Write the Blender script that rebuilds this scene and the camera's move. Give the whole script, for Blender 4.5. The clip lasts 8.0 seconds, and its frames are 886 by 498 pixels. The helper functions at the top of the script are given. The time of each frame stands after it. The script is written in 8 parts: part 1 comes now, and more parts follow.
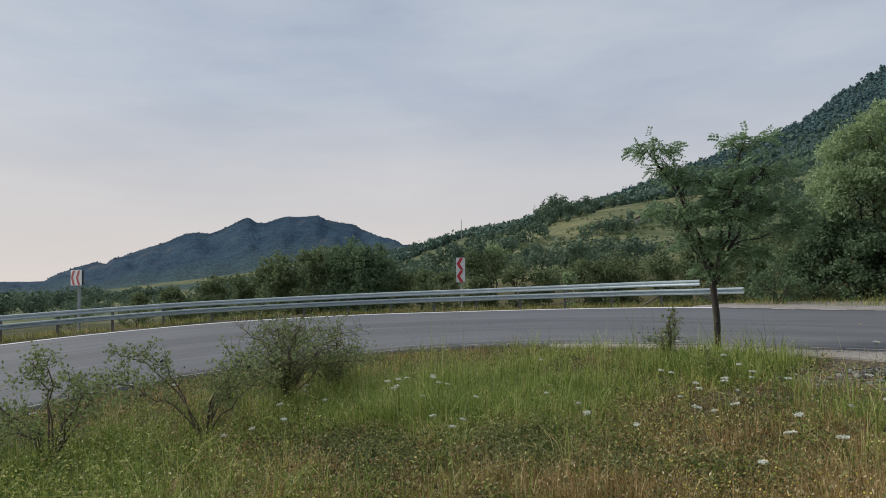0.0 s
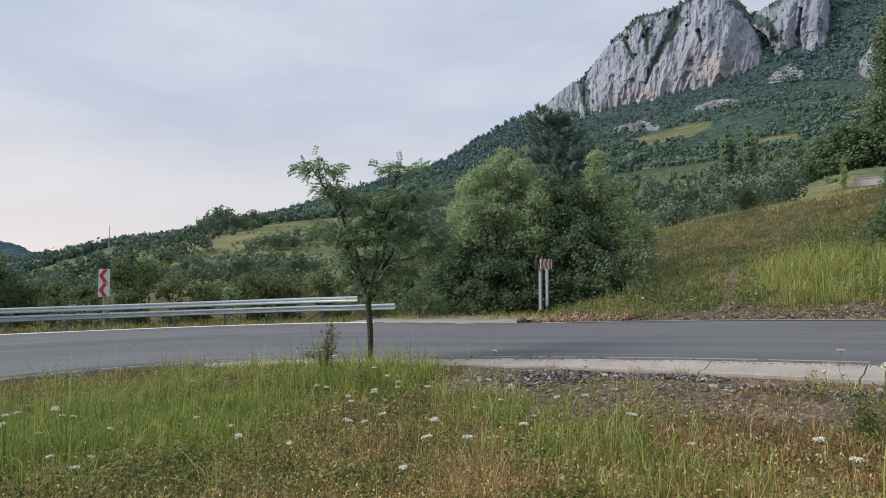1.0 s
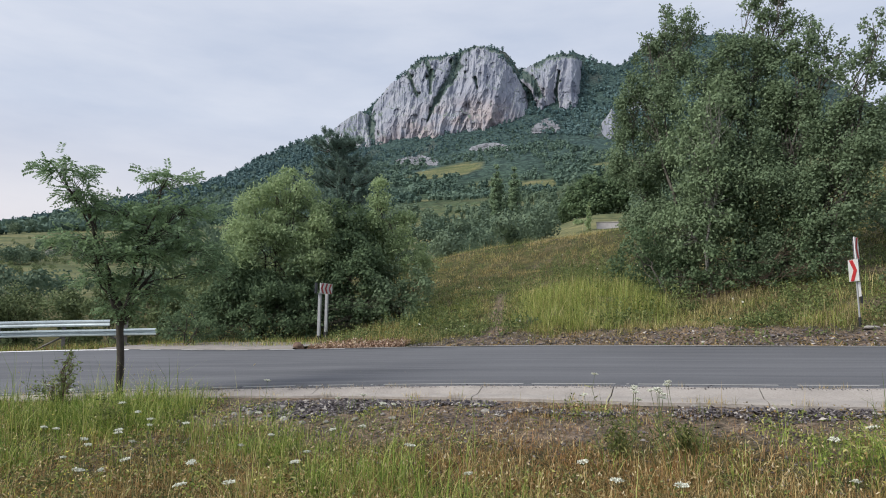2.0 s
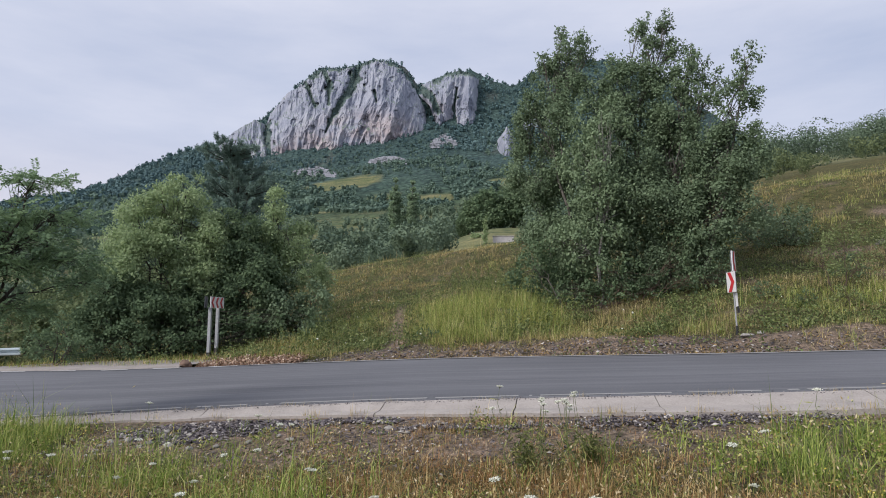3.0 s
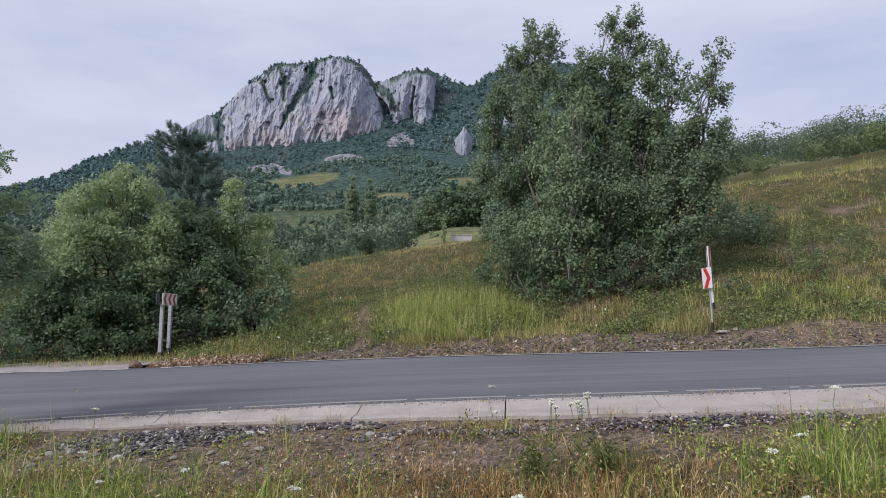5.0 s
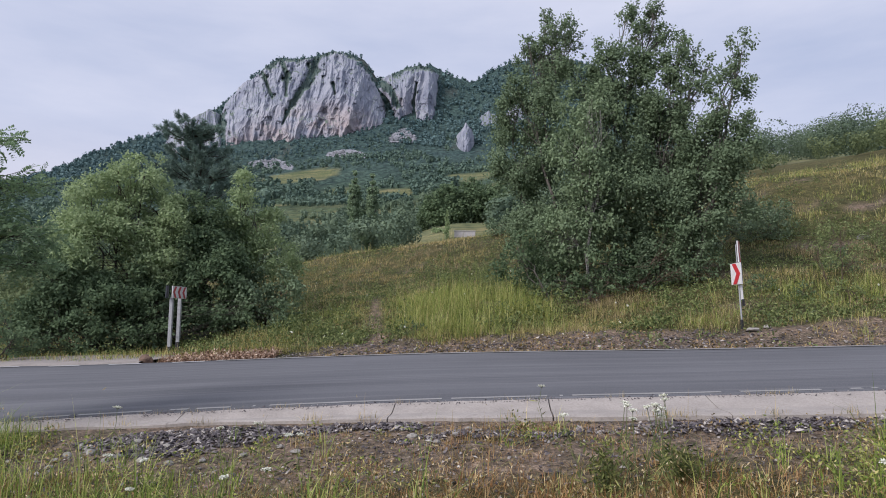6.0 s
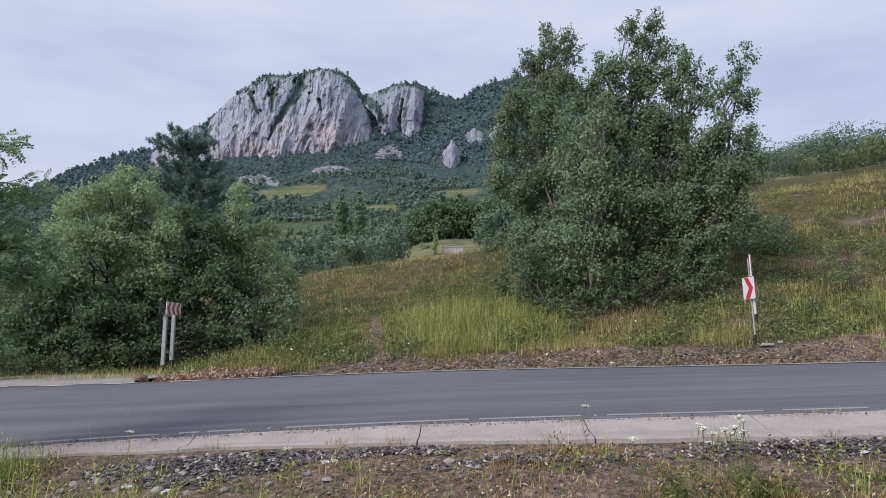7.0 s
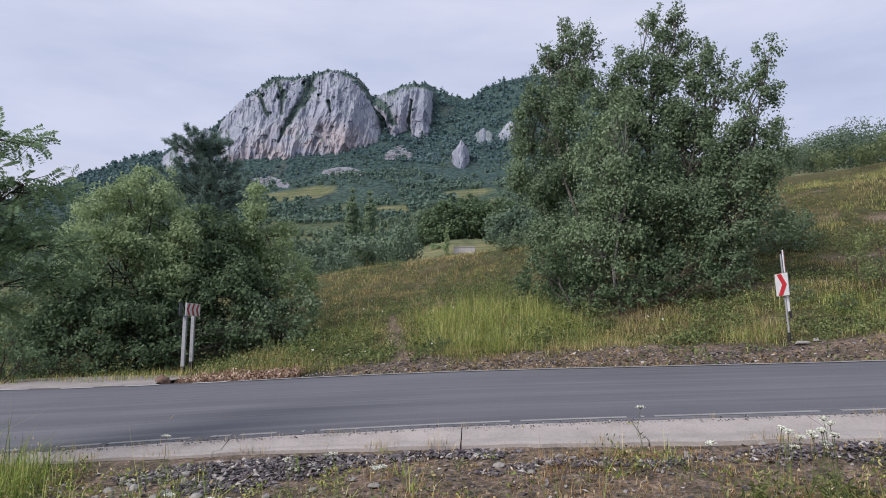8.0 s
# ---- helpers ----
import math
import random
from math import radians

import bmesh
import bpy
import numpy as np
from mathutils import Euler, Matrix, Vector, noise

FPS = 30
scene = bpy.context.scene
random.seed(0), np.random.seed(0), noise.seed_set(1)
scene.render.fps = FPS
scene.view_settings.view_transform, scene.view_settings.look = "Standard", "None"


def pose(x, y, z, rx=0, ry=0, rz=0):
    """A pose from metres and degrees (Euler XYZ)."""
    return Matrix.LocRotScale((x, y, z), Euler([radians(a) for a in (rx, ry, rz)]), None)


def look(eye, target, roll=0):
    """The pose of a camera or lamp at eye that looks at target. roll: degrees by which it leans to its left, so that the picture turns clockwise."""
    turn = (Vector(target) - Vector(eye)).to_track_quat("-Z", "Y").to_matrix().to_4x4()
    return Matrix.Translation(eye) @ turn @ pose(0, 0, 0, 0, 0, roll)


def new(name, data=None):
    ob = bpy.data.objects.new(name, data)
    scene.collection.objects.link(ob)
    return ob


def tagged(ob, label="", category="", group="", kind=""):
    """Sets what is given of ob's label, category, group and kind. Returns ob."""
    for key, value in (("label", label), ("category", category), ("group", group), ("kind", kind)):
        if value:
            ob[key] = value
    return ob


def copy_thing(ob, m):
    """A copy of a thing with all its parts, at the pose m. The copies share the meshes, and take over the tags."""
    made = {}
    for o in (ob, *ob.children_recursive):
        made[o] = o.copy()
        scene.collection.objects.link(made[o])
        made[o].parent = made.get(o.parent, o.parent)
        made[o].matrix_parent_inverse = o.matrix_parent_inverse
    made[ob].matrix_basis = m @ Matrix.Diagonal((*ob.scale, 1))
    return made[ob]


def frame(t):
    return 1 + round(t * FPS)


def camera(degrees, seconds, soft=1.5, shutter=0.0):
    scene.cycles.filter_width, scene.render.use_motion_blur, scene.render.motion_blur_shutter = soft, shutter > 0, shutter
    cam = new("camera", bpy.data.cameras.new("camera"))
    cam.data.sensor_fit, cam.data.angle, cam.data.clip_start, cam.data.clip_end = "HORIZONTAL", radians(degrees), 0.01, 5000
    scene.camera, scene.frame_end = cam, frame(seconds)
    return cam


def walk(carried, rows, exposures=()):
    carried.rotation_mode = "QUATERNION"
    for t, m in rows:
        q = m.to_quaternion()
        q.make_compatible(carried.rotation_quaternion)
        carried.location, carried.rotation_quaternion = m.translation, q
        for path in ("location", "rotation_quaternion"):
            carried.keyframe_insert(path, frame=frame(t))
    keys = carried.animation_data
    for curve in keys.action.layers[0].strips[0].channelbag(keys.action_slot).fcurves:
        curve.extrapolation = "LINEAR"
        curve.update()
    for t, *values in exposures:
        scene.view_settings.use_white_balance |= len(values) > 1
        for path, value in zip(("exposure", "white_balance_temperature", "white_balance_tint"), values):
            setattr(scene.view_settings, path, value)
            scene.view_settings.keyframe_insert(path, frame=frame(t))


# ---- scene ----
cam = camera(69.0, 8.0, soft=1.0)
PATH = [
    (0, (2.116, -2.453, 1.606), (-6.894, 1.872, 1.948), -0.95),
    (0.5, (2.113, -2.428, 1.597), (-5.338, 4.228, 2.023), -0.41),
    (1, (2.051, -2.330, 1.609), (-3.715, 5.822, 2.151), 0.06),
    (1.5, (1.978, -2.157, 1.606), (-2.188, 6.904, 2.354), 0.70),
    (2, (1.884, -2.016, 1.602), (-0.852, 7.554, 2.565), 0.95),
    (2.2, (1.841, -1.960, 1.611), (-0.418, 7.728, 2.636), 0.90),
    (3.3, (1.753, -1.705, 1.594), (0.718, 8.169, 2.791), 0.10),
    (3.5, (1.743, -1.638, 1.594), (0.787, 8.247, 2.761), 0.05),
    (4, (1.651, -1.500, 1.571), (0.939, 8.412, 2.690), -0.27),
    (5.5, (1.113, -0.871, 1.539), (0.617, 9.045, 2.731), 0.24),
    (6, (0.848, -0.643, 1.527), (0.313, 9.281, 2.641), 0.51),
    (6.5, (0.601, -0.435, 1.533), (0.158, 9.480, 2.757), 0.47),
    (7, (0.338, -0.269, 1.518), (0.021, 9.632, 2.884), 0.33),
    (7.5, (0.155, -0.103, 1.500), (-0.173, 9.790, 2.916), 0.16),
    (8, (0.000, 0.000, 1.500), (-0.470, 9.894, 2.872), 0.01),
]
walk(cam, [(t, look(eye, target, roll)) for t, eye, target, roll in PATH],
     exposures=[(0.0, -0.31, 6450, 6), (0.5, -0.31, 6480, 6), (1.0, 0.0, 6480, 8), (2.2, 0.1, 6440, 9), (3.3, 0.03, 6300, 14), (8.0, 0.03, 6200, 16)])

# ---- light: soft evening overcast, low sun behind thin cloud ----
SUN_EL, SUN_AZ = 38.0, -130.0      # degrees; azimuth from +y towards +x
world = bpy.data.worlds.new("overcast_sky")
scene.world = world
world.use_nodes = True
wn, wl = world.node_tree.nodes, world.node_tree.links
wn.clear()
w_out = wn.new("ShaderNodeOutputWorld")
w_bg = wn.new("ShaderNodeBackground")
w_sky = wn.new("ShaderNodeTexSky")
w_sky.sky_type, w_sky.sun_disc = "NISHITA", False
w_sky.sun_elevation, w_sky.sun_rotation = radians(SUN_EL), radians(SUN_AZ)
w_sky.air_density, w_sky.dust_density, w_sky.ozone_density = 1.0, 2.0, 1.0
w_co = wn.new("ShaderNodeTexCoord")
w_map = wn.new("ShaderNodeMapping")
w_map.inputs["Scale"].default_value = (1.0, 1.0, 4.2)
w_noise = wn.new("ShaderNodeTexNoise")
w_noise.inputs["Scale"].default_value, w_noise.inputs["Detail"].default_value = 2.1, 8.0
w_noise.inputs["Roughness"].default_value = 0.55
w_ramp = wn.new("ShaderNodeValToRGB")
w_ramp.color_ramp.elements[0].position, w_ramp.color_ramp.elements[0].color = 0.3, (5.0, 5.65, 7.15, 1)
w_ramp.color_ramp.elements[1].position, w_ramp.color_ramp.elements[1].color = 0.7, (7.25, 7.55, 8.5, 1)
w_mix = wn.new("ShaderNodeMix")
w_mix.data_type = "RGBA"
w_mix.inputs["Factor"].default_value = 0.92
wl.new(w_co.outputs["Generated"], w_map.inputs["Vector"])
wl.new(w_map.outputs["Vector"], w_noise.inputs["Vector"])
wl.new(w_noise.outputs["Fac"], w_ramp.inputs["Fac"])
wl.new(w_sky.outputs["Color"], w_mix.inputs["A"])
wl.new(w_ramp.outputs["Color"], w_mix.inputs["B"])
# warm evening glow low in the west
w_sep = wn.new("ShaderNodeSeparateXYZ")
wl.new(w_co.outputs["Generated"], w_sep.inputs["Vector"])
w_low = wn.new("ShaderNodeMapRange")
w_low.inputs["From Min"].default_value, w_low.inputs["From Max"].default_value = 0.27, 0.0
wl.new(w_sep.outputs["Z"], w_low.inputs["Value"])
w_west = wn.new("ShaderNodeMapRange")
w_west.inputs["From Min"].default_value, w_west.inputs["From Max"].default_value = 0.35, -0.95
wl.new(w_sep.outputs["X"], w_west.inputs["Value"])
w_mul = wn.new("ShaderNodeMath")
w_mul.operation = "MULTIPLY"
wl.new(w_low.outputs["Result"], w_mul.inputs[0])
wl.new(w_west.outputs["Result"], w_mul.inputs[1])
w_glow = wn.new("ShaderNodeMix")
w_glow.data_type = "RGBA"
wl.new(w_mul.outputs[0], w_glow.inputs["Factor"])
wl.new(w_mix.outputs["Result"], w_glow.inputs["A"])
w_glow.inputs["B"].default_value = (9.0, 8.1, 7.8, 1)
wl.new(w_glow.outputs["Result"], w_bg.inputs["Color"])
wl.new(w_bg.outputs["Background"], w_out.inputs["Surface"])
w_bg.inputs["Strength"].default_value = 0.1

sun_data = bpy.data.lights.new("sun", "SUN")
sun_data.energy, sun_data.angle, sun_data.color = 3.1, radians(30), (1.0, 0.955, 0.89)
sun = new("sun", sun_data)
sa, se = radians(SUN_AZ), radians(SUN_EL)
sun.matrix_world = look((math.sin(sa) * math.cos(se) * 50, math.cos(sa) * math.cos(se) * 50, math.sin(se) * 50), (0, 0, 0))


# ---- materials ----
def nodes_of(name):
    m = bpy.data.materials.new(name)
    m.use_nodes = True
    n = m.node_tree.nodes
    return m, n, m.node_tree.links, n["Principled BSDF"]


def noise_node(n, l, vec, scale, detail=4.0, rough=0.55, distortion=0.0):
    t = n.new("ShaderNodeTexNoise")
    t.inputs["Scale"].default_value, t.inputs["Detail"].default_value = scale, detail
    t.inputs["Roughness"].default_value, t.inputs["Distortion"].default_value = rough, distortion
    if vec is not None:
        l.new(vec, t.inputs["Vector"])
    return t.outputs["Fac"]


def ramp_node(n, l, fac, stops):
    r = n.new("ShaderNodeValToRGB")
    while len(r.color_ramp.elements) < len(stops):
        r.color_ramp.elements.new(0.5)
    for e, (p, c) in zip(r.color_ramp.elements, stops):
        e.position, e.color = p, (*c, 1) if len(c) == 3 else c
    l.new(fac, r.inputs["Fac"])
    return r.outputs["Color"]


def mix_node(n, l, fac, a, b, mode="MIX"):
    x = n.new("ShaderNodeMix")
    x.data_type, x.blend_type = "RGBA", mode
    for sock, v in (("Factor", fac), ("A", a), ("B", b)):
        if isinstance(v, (int, float)):
            x.inputs[sock].default_value = v
        elif isinstance(v, tuple):
            x.inputs[sock].default_value = (*v, 1)
        else:
            l.new(v, x.inputs[sock])
    return x.outputs["Result"]


def mapped(n, l, coord, scale):
    m = n.new("ShaderNodeMapping")
    m.inputs["Scale"].default_value = scale
    l.new(coord, m.inputs["Vector"])
    return m.outputs["Vector"]


def bump_node(n, l, height, strength, distance, bsdf):
    b = n.new("ShaderNodeBump")
    b.inputs["Strength"].default_value, b.inputs["Distance"].default_value = strength, distance
    l.new(height, b.inputs["Height"])
    l.new(b.outputs["Normal"], bsdf.inputs["Normal"])


def plain(name, colour, rough=0.6, metal=0.0, vary=0.25, scale=6.0, bump=0.15, size=0.01):
    """Painted, metal or stone surface with stains at two scales."""
    m, n, l, b = nodes_of(name)
    co = n.new("ShaderNodeTexCoord").outputs["Object"]
    f = noise_node(n, l, co, scale, 6)
    g = noise_node(n, l, co, scale * 9, 3)
    lo = tuple(c * (1 - vary) for c in colour)
    hi = tuple(min(1, c * (1 + vary * 0.6)) for c in colour)
    c1 = ramp_node(n, l, f, [(0.3, lo), (0.7, hi)])
    c2 = mix_node(n, l, 0.35, c1, ramp_node(n, l, g, [(0.35, lo), (0.65, hi)]))
    l.new(c2, b.inputs["Base Color"])
    b.inputs["Roughness"].default_value, b.inputs["Metallic"].default_value = rough, metal
    if bump:
        bump_node(n, l, g, bump, size, b)
    return m


def leafy(name, dark, mid, light, rough=0.7, through_light=0.38, patch=0.25, patch_scale=0.35):
    """Foliage: each leaf its own tone, with larger patches of tone over the crown."""
    m, n, l, b = nodes_of(name)
    rnd = n.new("ShaderNodeNewGeometry").outputs["Random Per Island"]
    co = n.new("ShaderNodeTexCoord").outputs["Object"]
    c = ramp_node(n, l, rnd, [(0.0, dark), (0.5, mid), (1.0, light)])
    f = noise_node(n, l, co, patch_scale, 3)
    c = mix_node(n, l, patch, c, ramp_node(n, l, f, [(0.35, dark), (0.65, light)]))
    l.new(c, b.inputs["Base Color"])
    b.inputs["Roughness"].default_value = rough
    b.inputs["Specular IOR Level"].default_value = 0.08
    if through_light:
        tr = n.new("ShaderNodeBsdfTranslucent")
        l.new(c, tr.inputs["Color"])
        mx = n.new("ShaderNodeMixShader")
        mx.inputs["Fac"].default_value = through_light
        l.new(b.outputs["BSDF"], mx.inputs[1])
        l.new(tr.outputs["BSDF"], mx.inputs[2])
        l.new(mx.outputs["Shader"], n["Material Output"].inputs["Surface"])
    return m


def bark(name, dark, light, scale=(9, 9, 2.0)):
    m, n, l, b = nodes_of(name)
    co = mapped(n, l, n.new("ShaderNodeTexCoord").outputs["Object"], scale)
    f = noise_node(n, l, co, 2.5, 6, 0.65)
    l.new(ramp_node(n, l, f, [(0.35, dark), (0.65, light)]), b.inputs["Base Color"])
    b.inputs["Roughness"].default_value = 0.85
    bump_node(n, l, f, 0.6, 0.02, b)
    return m


M = {}
M["leaf_birch"] = leafy("leaf_birch", (0.125, 0.175, 0.1), (0.182, 0.248, 0.146), (0.26, 0.338, 0.206), through_light=0.3)
M["leaf_birch_pale"] = leafy("leaf_birch_pale", (0.15, 0.205, 0.115), (0.215, 0.29, 0.165), (0.31, 0.395, 0.235), through_light=0.3)
M["leaf_willow"] = leafy("leaf_willow", (0.22, 0.295, 0.15), (0.325, 0.415, 0.215), (0.45, 0.545, 0.305), through_light=0.4)
M["leaf_shade"] = leafy("leaf_shade", (0.088, 0.135, 0.076), (0.138, 0.198, 0.108), (0.205, 0.28, 0.152))
M["leaf_acacia"] = leafy("leaf_acacia", (0.15, 0.225, 0.13), (0.23, 0.33, 0.18), (0.32, 0.43, 0.24), through_light=0.42, patch=0.12)
M["leaf_rose"] = leafy("leaf_rose", (0.115, 0.15, 0.06), (0.215, 0.265, 0.11), (0.34, 0.39, 0.185), through_light=0.4)
M["leaf_poplar"] = leafy("leaf_poplar", (0.17, 0.24, 0.15), (0.24, 0.325, 0.2), (0.33, 0.42, 0.265))
M["needles"] = leafy("needles", (0.12, 0.18, 0.158), (0.185, 0.262, 0.22), (0.27, 0.36, 0.295), through_light=0.3)
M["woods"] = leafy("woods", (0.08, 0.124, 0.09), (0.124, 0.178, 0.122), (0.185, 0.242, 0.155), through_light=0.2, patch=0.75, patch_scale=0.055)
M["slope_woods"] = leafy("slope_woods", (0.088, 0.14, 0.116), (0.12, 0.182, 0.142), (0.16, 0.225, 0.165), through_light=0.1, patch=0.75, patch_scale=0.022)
# ridge leaves paler and bluer: haze worked into their colour
M["far_hazy_woods"] = leafy("far_hazy_woods", (0.078, 0.134, 0.14), (0.104, 0.168, 0.172), (0.136, 0.206, 0.2), through_light=0.0, patch=0.5, patch_scale=0.006)
# distant mountain's leaves tinted blue in place of aerial haze
M["haze_blue_woods"] = leafy("haze_blue_woods", (0.042, 0.08, 0.118), (0.05, 0.092, 0.13), (0.06, 0.106, 0.142), through_light=0.0, patch=0.5, patch_scale=0.003)
M["hedge"] = leafy("hedge", (0.092, 0.126, 0.064), (0.168, 0.212, 0.104), (0.262, 0.312, 0.155), through_light=0.35, patch=0.35)
M["bark_dark"] = bark("bark_dark", (0.025, 0.020, 0.015), (0.077, 0.064, 0.052))
M["bark_birch"] = bark("bark_birch", (0.12, 0.11, 0.095), (0.42, 0.4, 0.37), (3, 3, 9))
M["bark_grey"] = bark("bark_grey", (0.05, 0.045, 0.038), (0.15, 0.135, 0.115))
M["twig"] = bark("twig", (0.06, 0.042, 0.03), (0.16, 0.115, 0.08))

M["galvanised"] = plain("galvanised", (0.46, 0.53, 0.55), 0.5, 0.3, 0.2, 2.5, 0.05)
M["post_steel"] = plain("post_steel", (0.2, 0.19, 0.18), 0.6, 0.5, 0.4, 8)
M["rusty"] = plain("rusty", (0.16, 0.1, 0.07), 0.85, 0.1, 0.5, 10)
M["white_paint"] = plain("white_paint", (0.72, 0.71, 0.7), 0.5, 0, 0.15, 9, 0.05)
M["red_paint"] = plain("red_paint", (0.55, 0.035, 0.045), 0.45, 0, 0.25, 9, 0.05)
M["faded_red"] = plain("faded_red", (0.46, 0.07, 0.075), 0.55, 0, 0.3, 9, 0.05)
M["sign_back"] = plain("sign_back", (0.05, 0.055, 0.07), 0.55, 0.2, 0.3, 9)
M["post_grey"] = plain("post_grey", (0.36, 0.37, 0.38), 0.55, 0.15, 0.25, 12, 0.05)
M["black_rubber"] = plain("black_rubber", (0.02, 0.02, 0.022), 0.7, 0, 0.3, 12)
M["stone_pale"] = plain("stone_pale", (0.33, 0.31, 0.28), 0.9, 0, 0.4, 14, 0.5)
M["roof_tile"] = plain("roof_tile", (0.3, 0.24, 0.2), 0.85, 0, 0.4, 2)
M["plaster"] = plain("plaster", (0.5, 0.46, 0.4), 0.9, 0, 0.25, 2)
M["slab_wall"] = plain("slab_wall", (0.48, 0.45, 0.45), 0.9, 0, 0.2, 1.5)
M["petal"] = plain("petal", (0.7, 0.71, 0.6), 0.7, 0, 0.12, 40, 0)
M["stem"] = plain("stem", (0.12, 0.15, 0.05), 0.7, 0, 0.3, 20, 0)
M["hip"] = plain("hip", (0.03, 0.018, 0.02), 0.5, 0, 0.4, 30, 0)


def grassy(name, stops, through_light=0.25, patch=0.3):
    m, n, l, b = nodes_of(name)
    rnd = n.new("ShaderNodeNewGeometry").outputs["Random Per Island"]
    co = n.new("ShaderNodeTexCoord").outputs["Object"]
    f = noise_node(n, l, co, 1.1, 6, 0.75)
    add = n.new("ShaderNodeMath")
    add.operation = "MULTIPLY_ADD"
    l.new(f, add.inputs[0])
    add.inputs[1].default_value = patch * 2
    sub = n.new("ShaderNodeMath")
    sub.operation = "SUBTRACT"
    l.new(rnd, sub.inputs[0])
    sub.inputs[1].default_value = patch
    l.new(sub.outputs[0], add.inputs[2])
    c = ramp_node(n, l, add.outputs[0], stops)
    l.new(c, b.inputs["Base Color"])
    b.inputs["Roughness"].default_value = 0.6
    b.inputs["Specular IOR Level"].default_value = 0.25
    tr = n.new("ShaderNodeBsdfTranslucent")
    l.new(c, tr.inputs["Color"])
    mx = n.new("ShaderNodeMixShader")
    mx.inputs["Fac"].default_value = through_light
    l.new(b.outputs["BSDF"], mx.inputs[1])
    l.new(tr.outputs["BSDF"], mx.inputs[2])
    l.new(mx.outputs["Shader"], n["Material Output"].inputs["Surface"])
    return m


M["grass_green"] = grassy("grass_green", [(0.0, (0.07, 0.12, 0.022)), (0.35, (0.17, 0.25, 0.045)), (0.7, (0.33, 0.41, 0.09)), (1.0, (0.58, 0.56, 0.21))])
M["grass_dry"] = grassy("grass_dry", [(0.0, (0.0784, 0.0896, 0.0224)), (0.3, (0.246, 0.196, 0.0672)), (0.65, (0.515, 0.37, 0.151)), (1.0, (0.8, 0.638, 0.336))])
M["grass_brown"] = grassy("grass_brown", [(0.0, (0.092, 0.0633, 0.0253)), (0.4, (0.287, 0.149, 0.0575)), (0.75, (0.46, 0.247, 0.103)), (1.0, (0.575, 0.391, 0.196))])
M["herb"] = grassy("herb", [(0.0, (0.055, 0.078, 0.024)), (0.5, (0.15, 0.178, 0.055)), (1.0, (0.34, 0.34, 0.125))])
M["herb_bright"] = grassy("herb_bright", [(0.0, (0.08, 0.12, 0.02)), (0.45, (0.22, 0.29, 0.055)), (0.8, (0.4, 0.43, 0.11)), (1.0, (0.6, 0.53, 0.2))])
M["herb_dry"] = grassy("herb_dry", [(0.0, (0.07, 0.06, 0.02)), (0.45, (0.24, 0.17, 0.06)), (0.8, (0.42, 0.28, 0.12)), (1.0, (0.62, 0.5, 0.28))])
M["litter"] = grassy("litter", [(0.0, (0.13, 0.075, 0.045)), (0.45, (0.31, 0.2, 0.13)), (0.8, (0.48, 0.34, 0.25)), (1.0, (0.62, 0.5, 0.4))], 0.05)
M["grass_bank"] = grassy("grass_bank", [(0.0, (0.0732, 0.104, 0.0244)), (0.35, (0.22, 0.232, 0.0634)), (0.7, (0.5, 0.415, 0.152)), (1.0, (0.8, 0.695, 0.354))])
M["grass_stand"] = grassy("grass_stand", [(0.0, (0.105, 0.152, 0.0315)), (0.35, (0.221, 0.289, 0.063)), (0.7, (0.378, 0.441, 0.116)), (1.0, (0.609, 0.588, 0.242))])
M["grass_gold"] = grassy("grass_gold", [(0.0, (0.125, 0.11, 0.034)), (0.35, (0.33, 0.262, 0.088)), (0.7, (0.58, 0.45, 0.19)), (1.0, (0.78, 0.66, 0.36))])
M["bank_herb"] = grassy("bank_herb", [(0.0, (0.07, 0.104, 0.036)), (0.5, (0.15, 0.192, 0.068)), (1.0, (0.28, 0.315, 0.12))])
M["grass_withered"] = grassy("grass_withered", [(0.0, (0.095, 0.08, 0.036)), (0.35, (0.25, 0.195, 0.09)), (0.7, (0.43, 0.335, 0.175)), (1.0, (0.6, 0.5, 0.3))])
M["seed_head"] = grassy("seed_head", [(0.0, (0.3, 0.22, 0.1)), (0.5, (0.52, 0.41, 0.22)), (1.0, (0.75, 0.64, 0.42))])
M["yellow_bloom"] = plain("yellow_bloom", (0.66, 0.54, 0.09), 0.7, 0, 0.2, 30, 0)


